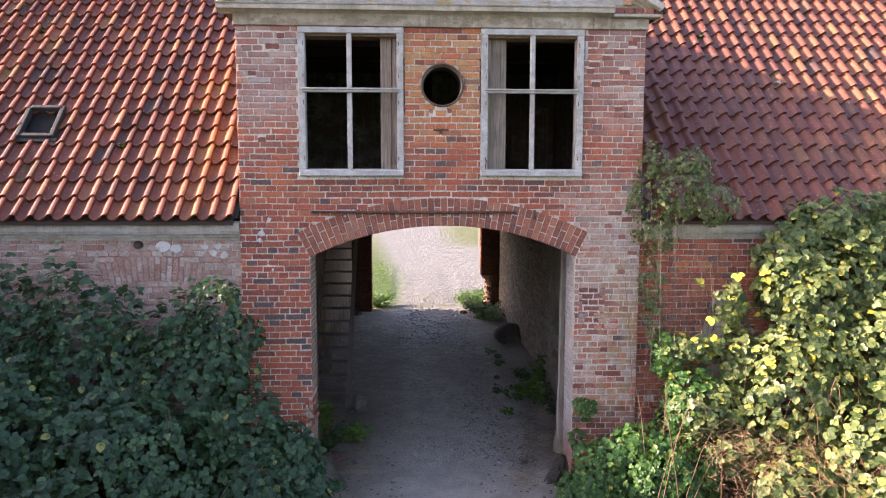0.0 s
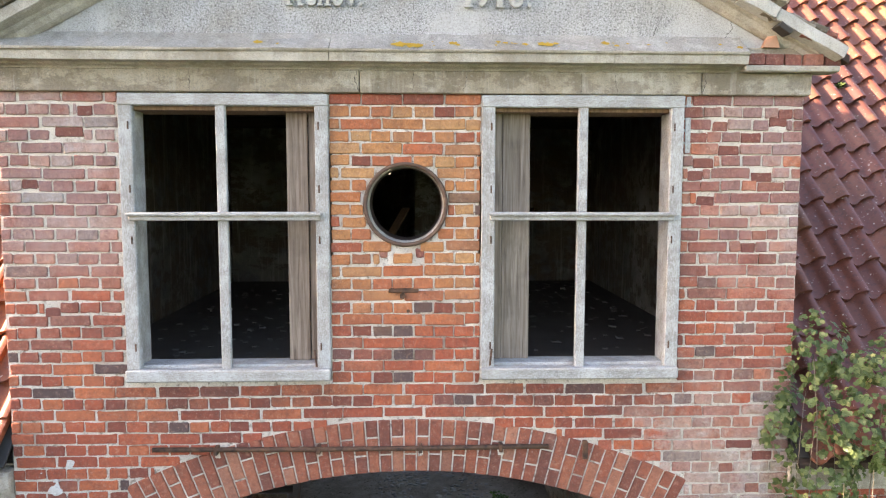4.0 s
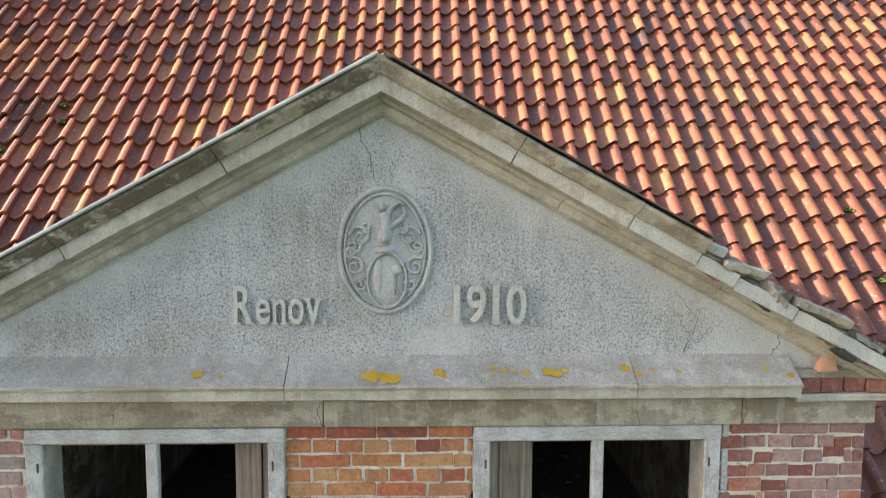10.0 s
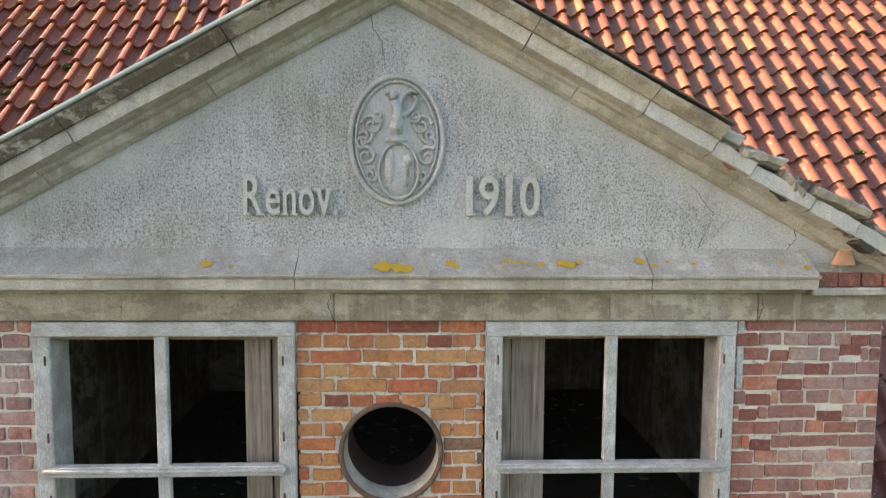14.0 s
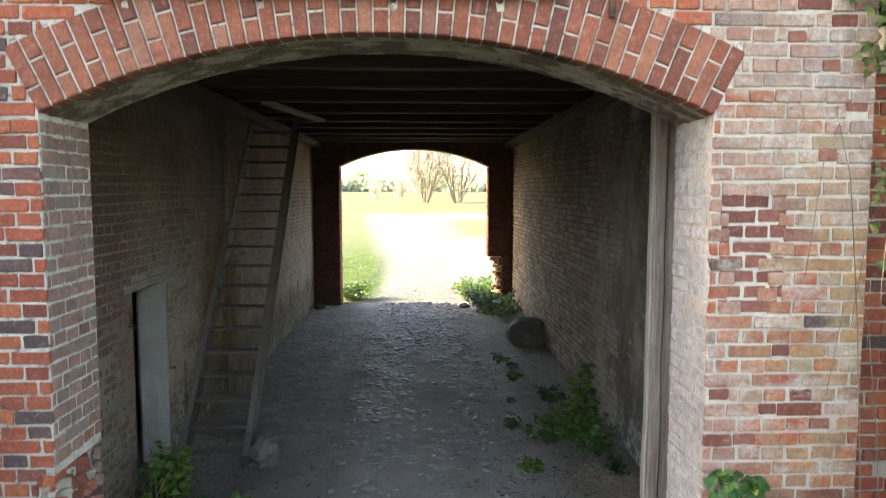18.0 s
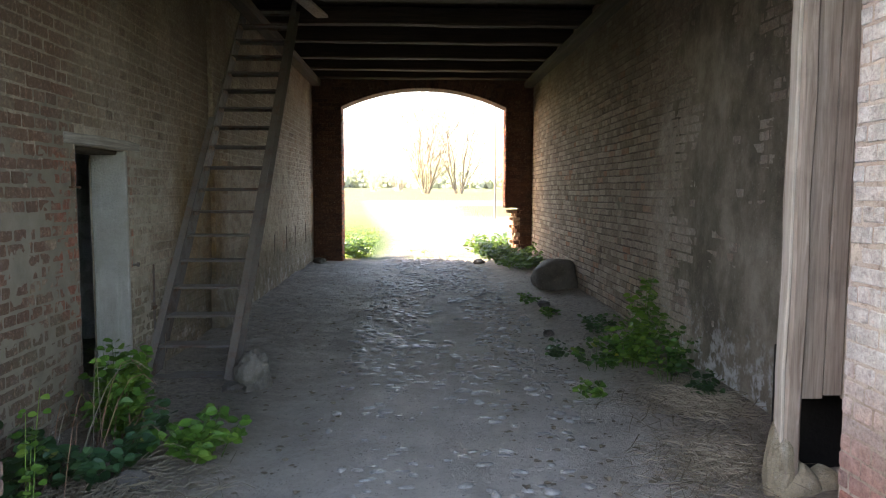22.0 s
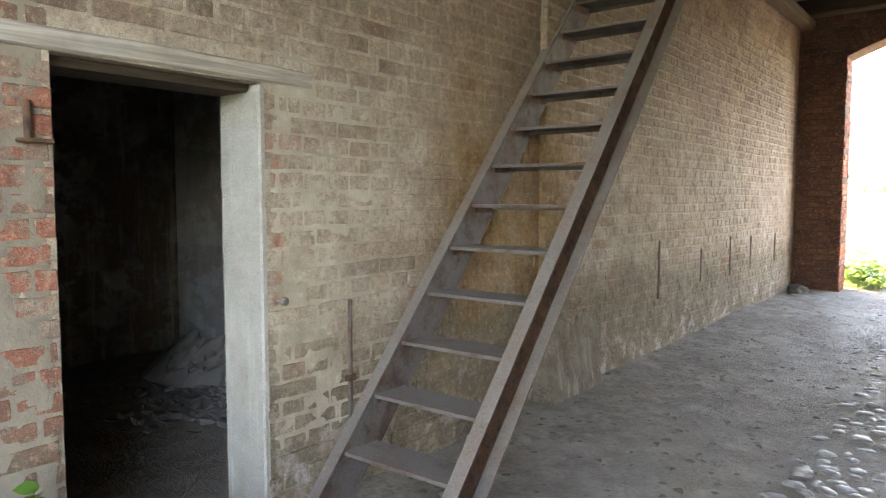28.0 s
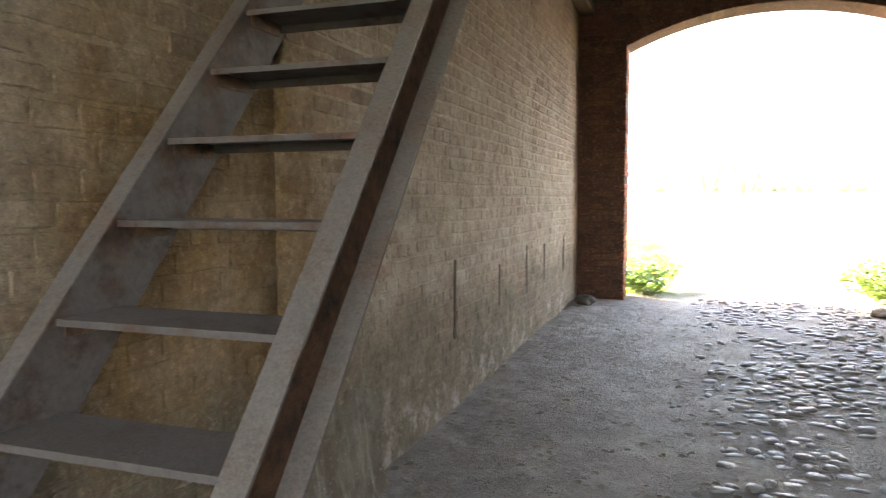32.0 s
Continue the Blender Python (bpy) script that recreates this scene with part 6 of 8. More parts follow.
def doorway():
    d = thing("door_1", "open doorway with a whitewashed jamb and a grey timber lintel", "doorway", "", "structure")
    box("jamb_plaster", (IN_L - 0.255, DOOR[1] - 0.014, -0.2), (IN_L + 0.001, DOOR[1] + 0.02, DOOR[2]), PLASTER_WHITE, d, "whitewashed plaster jamb", 0.008)
    box("jamb_left", (IN_L - 0.27, DOOR[0] - 0.03, -0.2), (IN_L - 0.006, DOOR[0] + 0.002, DOOR[2]), MORTAR_DIM, d, "", 0.01, 0.004)
    long_box("lintel", (IN_L - 0.034, 2.2, DOOR[2] + 0.038), (IN_L - 0.036, 3.37, DOOR[2] + 0.042), 0.085, 0.07, WOOD_LINTEL, d, "split grey timber lintel", 0.008, 4, 0.004)
    box("inner_lintel", (IN_L - 0.27, DOOR[0], DOOR[2] - 0.03), (IN_L - 0.06, DOOR[1], DOOR[2] + 0.06), WOOD_PLATE, d, "", 0.01)
    hook = thing("door_pintle", "rusty hinge pin in the door jamb", "hinge", at=(IN_L, 2.29, 1.56))
    box("tongue", (-0.02, -0.05, -0.012), (0.03, 0.05, 0.0), IRON, hook, bevel=0.003)
    tube("pin", [(0.015, -0.02, 0.0), (0.015, -0.02, 0.11)], 0.012, IRON, hook)
    nail = thing("iron_stud", "rusty iron stud in chipped plaster", "stud", at=(IN_L, 3.178, 0.972))
    tube("shank", [(-0.02, 0, 0), (0.04, 0, 0.004)], 0.009, STEEL, nail)
    tube("head", [(0.035, 0, 0.004), (0.048, 0, 0.004)], 0.018, STEEL, nail, sides=8)
    bar = thing("wall_strip", "rusty upright iron strip on the wall", "bar", at=(IN_L, 3.57, 0.69))
    box("strip", (-0.005, -0.011, -0.30), (0.014, 0.011, 0.25), STEEL, bar, bevel=0.003, wobble=0.003)
    box("clip", (-0.005, -0.025, -0.12), (0.022, 0.025, -0.09), IRON, bar, bevel=0.003)
    # side room
    r = new("side_room")
    tagged(r, "dark side room with whitewashed walls", "room", kind="structure")
    bm = bmesh.new()
    add_box(bm, (-5.6, 1.2, -0.2), (-5.5, 11.9, 2.7))
    add_box(bm, (-5.5, 1.1, -0.2), (IN_L - 0.26, 1.2, 2.7))
    add_box(bm, (-5.5, 1.1, 2.6), (IN_L - 0.26, 11.9, 2.72))
    part("room_wall", bm, ROOM, r)
    box("partition", (-5.5, 4.75, -0.2), (IN_L - 0.26, 4.85, 2.6), ROOM_WHITE, r, "flaking whitewashed partition")
    heap = new("rubble_heap")
    tagged(heap, "heap of plaster rubble and torn sacks in the side room", "rubble")
    rng = random.Random(8)
    hb = bmesh.new()
    bmesh.ops.create_icosphere(hb, subdivisions=5, radius=1.0, matrix=Matrix.Translation((-4.5, 4.3, 0.06)) @ Matrix.Diagonal((0.46, 0.32, 0.26, 1)))
    for v in hb.verts:
        v.co += Vector((0.6, 0.6, 1)) * (0.14 * noise.noise(v.co * 5) + 0.07 * noise.noise(v.co * 13) + 0.03 * noise.noise(v.co * 31))
    part("slumped_sack", hb, PAPER, heap, "dusty pale sacks")
    for _ in range(130):
        x, y = -3.85 + rng.gauss(0.0, 0.3), 3.9 + rng.gauss(0.0, 0.3)
        s = rng.uniform(0.012, 0.05)
        z = rise(x, y) + 0.012
        box("rubble_piece", (x - s, y - s * 0.7, z - 0.02), (x + s, y + s * 0.7, z + s * 0.35), PAPER, heap, bevel=0.004, wobble=s * 0.45)


doorway()


# ---- rear arch ----
B_MID, B_HALF, B_SPRING, B_ARC = 0.105, 1.615, 3.18, 3.71
B_L, B_R = B_MID - B_HALF, B_MID + B_HALF
B_Z = B_SPRING - math.sqrt(B_ARC ** 2 - B_HALF ** 2)


def bite(z):
    if 0.2 < z < 1.22:
        return 0.26 + 0.05 * math.sin(z * 21) + 0.03 * math.sin(z * 57)
    return 0.0


def rear_wall():
    w = new("wall_back")
    tagged(w, "dark brick rear wall with an arched opening and a crumbled jamb", "wall", kind="structure")
    bm = bmesh.new()
    f, b = BACK + 0.01, BACK + 0.46
    left, right = IN_L - 0.3, IN_R + 0.3
    add_extrude(bm, [(left, -0.3), (B_L, -0.3), (B_L, B_SPRING), (left, B_SPRING)], f, b)
    add_extrude(bm, [(B_R + 0.3, 0.2), (right, 0.2), (right, 1.22), (B_R + 0.3, 1.22)], f, b)
    add_extrude(bm, [(B_R, 1.22), (right, 1.22), (right, B_SPRING), (B_R, B_SPRING)], f, b)
    add_extrude(bm, [(B_R + 0.02, -0.3), (right, -0.3), (right, 0.2), (B_R + 0.02, 0.2)], f, b)
    add_extrude(bm, [(left, B_SPRING), (B_L, B_SPRING), (B_L, TOP + 0.1), (left, TOP + 0.1)], f, b)
    add_extrude(bm, [(B_R, B_SPRING), (right, B_SPRING), (right, TOP + 0.1), (B_R, TOP + 0.1)], f, b)
    n, end = 24, math.asin(B_HALF / B_ARC)
    pts = [(B_MID + B_ARC * math.sin(a), B_Z + B_ARC * math.cos(a)) for a in [-end + 2 * end * i / n for i in range(n + 1)]]
    for (xa, za), (xb, zb) in zip(pts, pts[1:]):
        add_extrude(bm, [(xa, za), (xb, zb), (xb, TOP + 0.1), (xa, TOP + 0.1)], f, b)
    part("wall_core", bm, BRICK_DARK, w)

    def free(za, zb):
        z = (za + zb) / 2
        h = arch_half(z, B_ARC + 0.24, B_HALF, B_SPRING, B_Z, 0.4)
        if h <= 0.02:
            return [(IN_L2, IN_R)]
        return minus((IN_L2, IN_R), [(B_MID - h, B_MID + h + bite(z))])

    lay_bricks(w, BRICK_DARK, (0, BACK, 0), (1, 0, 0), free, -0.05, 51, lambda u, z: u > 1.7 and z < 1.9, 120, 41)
    # bricks of the two jambs
    for x, al, sx in ((B_L, (0, 1, 0), -1), (B_R, (0, -1, 0), 1)):
        lo, hi = (BACK, BACK + 0.44) if sx < 0 else (-BACK - 0.44, -BACK)
        lay_bricks(w, BRICK_WING, (x, 0, 0), al, lambda za, zb, q=sx: [] if q > 0 and za < 1.22 else [(lo, hi)], -0.05, 42, lambda u, z: False, 0, 43 + sx, (-0.004, 0.012))
    # torn bricks in the broken jamb
    rng = random.Random(6)
    z, course = 0.225, 0
    while z < 1.2:
        k = (z - 0.2) / 1.02
        deep = 0.23 * math.sin(math.pi * min(1, 0.12 + k * 0.88)) ** 0.6
        for y in (BACK + 0.06, BACK + 0.17, BACK + 0.28, BACK + 0.39):
            back_share = (y - BACK) / 0.45
            edge = B_R + max(0.015, deep * (1.05 - 0.45 * back_share) + (0.055 if course % 2 else 0.0) + rng.uniform(-0.03, 0.03))
            wide = B_R + 0.34 - edge
            if wide > 0.04:
                ob = mesh_ob("torn_brick", *brick_shape(rng, wide, 0.065, 0.052, 0.052), BRICK_TORN, w)
                ob.matrix_basis = Matrix.Translation((edge + wide / 2, y, z)) @ Matrix.Rotation(rng.uniform(-0.1, 0.1), 4, "Z")
        z += 0.077
        course += 1
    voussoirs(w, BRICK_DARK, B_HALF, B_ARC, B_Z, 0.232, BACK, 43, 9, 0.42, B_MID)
    for x in (-1.9, 1.86):
        hk = thing("ceiling_hook", "thin iron hook hanging beside the rear arch", "hook", "iron hooks")
        tube("rod", [(x, BACK - 0.16, 3.72), (x, BACK - 0.16, 3.36), (x - 0.015, BACK - 0.16, 3.34), (x - 0.035, BACK - 0.16, 3.36)], 0.007, IRON, hk)


rear_wall()


# ---- ceiling ----
def ceiling():
    c = new("ceiling")
    bm = bmesh.new()
    rng = random.Random(2)
    x = IN_L - 0.1
    while x < IN_R + 0.1:
        wd = rng.uniform(0.14, 0.2)
        add_box(bm, (x, 0.6, TOP + rng.uniform(0, 0.006)), (x + wd - 0.006, BACK + 0.2, TOP + 0.04))
        x += wd
    me = bpy.data.meshes.new("ceiling")
    bm.to_mesh(me)
    bm.free()
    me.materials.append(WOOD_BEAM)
    bpy.data.objects.remove(c)
    c = new("ceiling", me)
    tagged(c, "dark boarded ceiling of the passage", "ceiling", kind="structure")
    for y in (1.35, 2.5, 3.65, 4.8, 5.95, 7.15, 8.28, 9.5, 10.6, 11.55):
        b = thing("ceiling_beam", "rough dark timber beam spanning the passage", "beam", "ceiling beams", "structure")
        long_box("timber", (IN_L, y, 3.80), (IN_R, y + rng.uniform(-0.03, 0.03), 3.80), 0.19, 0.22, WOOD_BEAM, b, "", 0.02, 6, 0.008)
    for x in (IN_L2 + 0.09, IN_R - 0.09):
        p = thing("wall_plate", "timber wall plate under the beam ends", "beam", "wall plates", "structure")
        long_box("timber", (x, DEPTH, 3.63), (x, BACK, 3.63), 0.17, 0.12, WOOD_PLATE, p, "", 0.012, 8, 0.008)
    pl = thing("ceiling_plank", "pale loose plank nailed under the beams", "plank")
    long_box("plank", (-1.50, 4.6, 3.655), (-1.18, 6.6, 3.655), 0.15, 0.035, WOOD_GREY, pl, "", 0.004, 3, 0.003)


ceiling()


# ---- boarded strip between the pier and the passage wall ----
def gate():
    g = thing("gate_boarding", "weathered grey gate boards with a dark gap at the foot", "gate")
    long_box("post", (1.805, 1.12, 0.16), (1.825, 1.12, 3.62), 0.085, 0.12, WOOD_GREY, g, "split grey post", 0.014, 12, 0.006, (0, -1, 0))
    long_box("pale_edge", (1.752, 1.10, 0.2), (1.772, 1.10, 3.6), 0.018, 0.07, WOOD_PALE, g, "pale split edge", 0.004, 14, 0.004, (0, -1, 0))
    x = 1.836
    for wide, low, y in ((0.125, 0.535, 1.10), (0.095, 0.55, 1.106), (0.19, 0.53, 1.10)):
        long_box("plank", (x + wide / 2, y, low), (x + wide / 2 + 0.016, y, 3.62), wide - 0.005, 0.032, WOOD_GREY, g, "", 0.005, 10, 0.0025, (0, -1, 0))
        x += wide
    box("rail", (1.84, 1.125, 1.2), (IN_R - 0.004, 1.18, 1.34), WOOD_GREY, g)
    # Black sheet painting the shade behind the gap at the foot.
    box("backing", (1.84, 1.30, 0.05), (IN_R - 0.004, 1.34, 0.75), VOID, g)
    bm = bmesh.new()
    for cx, cy, cz, rx, ry, rz in ((1.79, 1.13, 0.16, 0.075, 0.08, 0.30), (1.87, 1.12, 0.06, 0.13, 0.10, 0.14), (2.02, 1.14, 0.05, 0.14, 0.10, 0.12)):
        made = bmesh.ops.create_icosphere(bm, subdivisions=3, radius=1.0, matrix=Matrix.Translation((cx, cy, cz)) @ Matrix.Diagonal((rx, ry, rz, 1)))
        for v in made["verts"]:
            v.co += Vector((1, 1, 0.6)) * (0.03 * noise.noise(v.co * 9) + 0.012 * noise.noise(v.co * 30))
    part("footing", bm, RUBBLE_PALE, g, "crumbling pale footing")


gate()


# ---- steep steel stair ----
def stair():
    s = thing("steel_stair", "steep dusty steel stair with rusty channel stringers", "stair")
    n, run, up = 18, 0.187, 0.213
    y0, z0 = 3.27, 0.073
    slope = Vector((0, run, up)).normalized()
    back = Vector((0, up, -run)).normalized()
    for x, inward in ((-2.106, 1), (-1.53, -1)):
        a = Vector((x, y0, z0)) - slope * 0.16
        b = Vector((x, y0, z0)) + slope * (n * math.hypot(run, up) - 0.05)
        wide = 0.195
        web = long_box("stringer", a + back * wide / 2, b + back * wide / 2, 0.008, wide, STEEL_RUST if inward < 0 else STEEL_WEB, s, "rusty channel stringer", 0.001, up=tuple(-back))
        for off in (0.004, wide - 0.004):
            cx = Vector((0.03, 0, 0)) if inward < 0 else Vector((-0.03, 0, 0))
            long_box("flange", a + cx + back * off, b + cx + back * off, 0.066 if inward < 0 else 0.06, 0.009, STEEL, web, "dusty flange", 0.001, up=tuple(-back))
    for i in range(n):
        y, z = y0 + run * i + 0.012, z0 + up * i
        bm = bmesh.new()
        add_box(bm, (-2.104, y, z - 0.005), (-1.534, y + 0.20, z), 0.001)
        add_box(bm, (-2.104, y, z - 0.016), (-1.534, y + 0.005, z - 0.004))
        add_box(bm, (-2.104, y + 0.195, z - 0.03), (-1.534, y + 0.20, z - 0.004))
        if i < 9:
            for ky in range(5):
                for kx in range(15):
                    px, py = -2.09 + kx * 0.038 + 0.02 * (ky % 2), y + 0.03 + ky * 0.036
                    q = [bm.verts.new((px + dx, py + dy, z + 0.0025)) for dx, dy in ((-0.009, -0.004), (0.009, 0.0), (0.009, 0.004), (-0.009, 0.0))]
                    bm.faces.new(q)
        part("tread", bm, STEEL, s, "checker-plate tread")
        for x in (-2.101, -1.536):
            box("tread_bracket", (x - 0.004, y + 0.02, z - 0.045), (x + 0.004, y + 0.18, z - 0.004), STEEL_RUST, s, "", 0.001)


stair()

# ---- wings: walls, eaves cornice, roofs ----
SLOPE_Z, SLOPE = 3.62, 1.08
RIDGE_Y = 6.2


def wing(name, xa, xb, z0, chosen, seed, label):
    w = new(name)
    tagged(w, label, "wall", kind="structure")
    box("wall_core", (xa, 0.072, -0.3), (xb, 0.45, 3.5), MORTAR, w, "lime mortar core")
    return w


wing_l = wing("wall_left_wing", -9.0, LEFT, 1.0, None, 51, "red brick wing wall with pale lime stains")
wing_r = wing("wall_right_wing", RIGHT, 9.0, 0.5, None, 52, "red brick wing wall half hidden by brambles")


bm = bmesh.new()
add_extrude(bm, [(3.74 + 0.36 * math.cos(a) * (1 + 0.35 * noise.noise((math.cos(a) * 2, math.sin(a) * 2, 4.0)) + 0.12 * noise.noise((math.cos(a) * 7, math.sin(a) * 7, 1.0))), 1.9 + 0.6 * math.sin(a) * (1 + 0.6 * noise.noise((math.cos(a) * 2, math.sin(a) * 2, 8.0)))) for a in (2 * math.pi * i / 60 for i in range(60))], 0.046, 0.08)
part("plaster_patch", bm, CEMENT_STAINED, wing_r, "stained pinkish-grey plaster patch")


def wing_free_l(za, zb):
    z = (za + zb) / 2
    cuts = []
    if abs(z - 3.21) < 0.055:
        cuts.append((-3.80, -3.70))
    # the flat arch over a blocked window
    if 2.72 < z < 3.05:
        k = math.sqrt(max(0.0, 1 - max(0.0, (z - 2.94) / 0.11))) if z > 2.94 else 1.0
        cuts.append((-3.6 - 0.62 * k, -3.6 + 0.62 * k))
    return minus((-8.5, LEFT), cuts)


def wing_arch():
    rng = random.Random(14)
    n = 17
    for i in range(n):
        k = (i + 0.5) / n - 0.5
        x, a = -3.6 + k * 1.16, k * 0.42
        for lo, hi in (((0.0, 0.2), (0.21, 0.3)) if i % 2 else ((0.0, 0.1), (0.11, 0.3))):
            ob = mesh_ob("arch_brick", *brick_shape(rng, 0.057, hi - lo, 0.006, 0.03), BRICK_WING_L, wing_l)
            rise_mid = 0.10 * (1 - (2 * k) ** 2)
            ob.matrix_basis = Matrix.Translation((x, 0.06, 2.66 + rise_mid)) @ Matrix.Rotation(a, 4, "Y") @ Matrix.Translation((0, 0, (lo + hi) / 2))


box("arch_backing", (-4.25, 0.064, 2.6), (-2.95, 0.1, 3.1), BRICK_WING_L, wing_l)
wing_arch()
# Solid dark plug that paints the shade inside a vent hole.
hole = tube("vent_pipe", [(-3.75, 0.02, 3.21), (-3.75, 0.2, 3.21)], 0.05, ROOF_UNDER, wing_l, "dark round vent hole", 16)
for i, (x, z, s) in enumerate(((-2.95, 3.18, 0.05), (-2.85, 3.10, 0.06), (-2.78, 3.19, 0.045), (-2.70, 3.08, 0.05), (-2.66, 3.2, 0.03), (-3.45, 3.19, 0.09), (-3.3, 3.16, 0.07))):
    bm = bmesh.new()
    bmesh.ops.create_icosphere(bm, subdivisions=2, radius=s, matrix=Matrix.Translation((x, 0.056, z)) @ Matrix.Diagonal((1.0, 0.14, 0.8, 1)))
    for v in bm.verts:
        v.co += Vector((1, 0.2, 1)) * 0.02 * noise.noise(v.co * 14)
    part("lime_dab", bm, LIME_SPLASH, wing_l, "white lime splash")


def eaves(parent, xa, xb):
    prof = [(-0.05, 3.265), (0.02, 3.265), (0.025, 3.30), (0.05, 3.305), (0.055, 3.335), (0.09, 3.345), (0.10, 3.375), (0.11, 3.38), (0.112, 3.47), (0.10, 3.485), (-0.05, 3.49)]
    x = xa
    rng = random.Random(int(xa * 10))
    while x < xb - 0.01:
        e = min(xb, x + rng.uniform(1.2, 2.2))
        profile("eaves_cornice", (x, 0.06, 0), (e - 0.004, 0.06, 0), prof, CEMENT_PALE, parent, "grey moulded eaves cornice", cuts=4, wobble=0.002)
        x = e


eaves(wing_l, -8.6, LEFT - 0.003)
eaves(wing_r, RIGHT + 0.003, 8.6)


def closing_walls():
    c = new("wall_rear_wings")
    tagged(c, "plain rear and end walls of the building", "wall", kind="structure")
    bm = bmesh.new()
    for lo, hi in (((-9.0, 11.9, -0.3), (-5.2, 12.25, 3.5)), ((-3.6, 11.9, -0.3), (IN_L - 0.28, 12.25, 3.5)), ((-5.2, 11.9, -0.3), (-3.6, 12.25, 1.5)), ((-5.2, 11.9, 2.2), (-3.6, 12.25, 3.5)), ((-5.2, 11.9, 1.5), (-4.5, 12.25, 2.2))):
        add_box(bm, lo, hi)
    add_box(bm, (IN_R + 0.28, 11.9, -0.3), (9.0, 12.25, 3.5))
    for x in (-9.0, 8.7):
        a = [bm.verts.new((x, *p)) for p in ((0.07, -0.3), (12.25, -0.3), (12.25, 3.5), (RIDGE_Y, 10.2), (0.07, 3.5))]
        b = [bm.verts.new((x + 0.3, *p)) for p in ((0.07, -0.3), (12.25, -0.3), (12.25, 3.5), (RIDGE_Y, 10.2), (0.07, 3.5))]
        bm.faces.new(a)
        bm.faces.new(b[::-1])
        for i in range(5):
            bm.faces.new((a[i], b[i], b[(i + 1) % 5], a[(i + 1) % 5]))
    # rear gable and the upper tower sides
    add_extrude(bm, [(-2.55, 3.9), (2.6, 3.9), (2.6, 6.1), (0.03, 7.5), (-2.55, 6.1)][0:2] + [(2.6, 5.55), (-2.55, 5.55)], 12.1, 12.2)
    part("wall_body", bm, BRICK_WING, c)
    t = new("wall_tower_sides")
    tagged(t, "brick side walls of the gatehouse above the wings", "wall", kind="structure")
    bm = bmesh.new()
    for x0, x1 in ((LEFT, LEFT + 0.1), (RIGHT - 0.1, RIGHT)):
        v = [(0.02, 3.2), (2.5, 6.0), (2.5, 6.2), (0.02, 6.2)]
        a = [bm.verts.new((x0, *p)) for p in v]
        b = [bm.verts.new((x1, *p)) for p in v]
        bm.faces.new(a)
        bm.faces.new(b[::-1])
        for i in range(4):
            bm.faces.new((a[i], b[i], b[(i + 1) % 4], a[(i + 1) % 4]))
    part("wall_body", bm, BRICK_WING, t)
    # a wall added out of sight, only to keep the yard in shade
    y = new("shade_wall")
    tagged(y, "added unseen wall that shades the yard", "wall", kind="structure")
    box("wall_body", (-8.2, -16.0, -0.3), (-7.4, 0.0, 4.6), BRICK_WING, y)


closing_walls()

TILE_W, TILE_L, GAUGE = 0.214, 0.37, 0.315


def tile_mesh(seed):
    rng = random.Random(seed)
    us = [0, 0.05, 0.12, 0.22, 0.33, 0.45, 0.56, 0.62, 0.68, 0.74, 0.80, 0.86, 0.92, 0.98, 1.03, 1.05, 1.055]
    verts, faces = [], []

    def hgt(u):
        if u < 0.62:
            return -0.020 * math.sin(math.pi * u / 0.62)
        if u > 1.052:
            return 0.004
        k = (u - 0.62) / 0.30
        return 0.050 * math.sin(math.pi / 2 * min(1.0, k)) ** 1.15 - 0.020 * max(0.0, k - 1.0) ** 2

    n = len(us)
    for row, v in enumerate((0.0, 0.0, 0.0, TILE_L)):
        first = row == 0
        for u in us:
            lip = 0.036 * math.sin(math.pi * min(1.0, u / 0.62)) if u < 0.62 else 0.0
            y = (v - lip) if v == 0.0 else v
            lift = 0.045 if v == 0.0 else 0.0
            verts.append((u * TILE_W, y + rng.uniform(-0.001, 0.001), hgt(u) + lift - (0.026 if first else 0.0)))
    for r in (0, 2):
        for i in range(n - 1):
            a = r * n + i
            faces.append((a, a + 1, a + n + 1, a + n))
    me = bpy.data.meshes.new("tile")
    me.from_pydata(verts, [], faces)
    me.materials.append(TILE)
    me.polygons.foreach_set("use_smooth", [i >= n - 1 and i < 2 * (n - 1) - 2 for i in range(len(me.polygons))])
    return me


TILES = [tile_mesh(i) for i in range(5)]


def tower_roof_z(x):
    return 7.66 - 0.54 * abs(x - 0.03)


SKYLIGHTS = ((-5.66, 3.42), (5.58, 3.46), (-5.3, 1.02), (-0.94, 3.92))


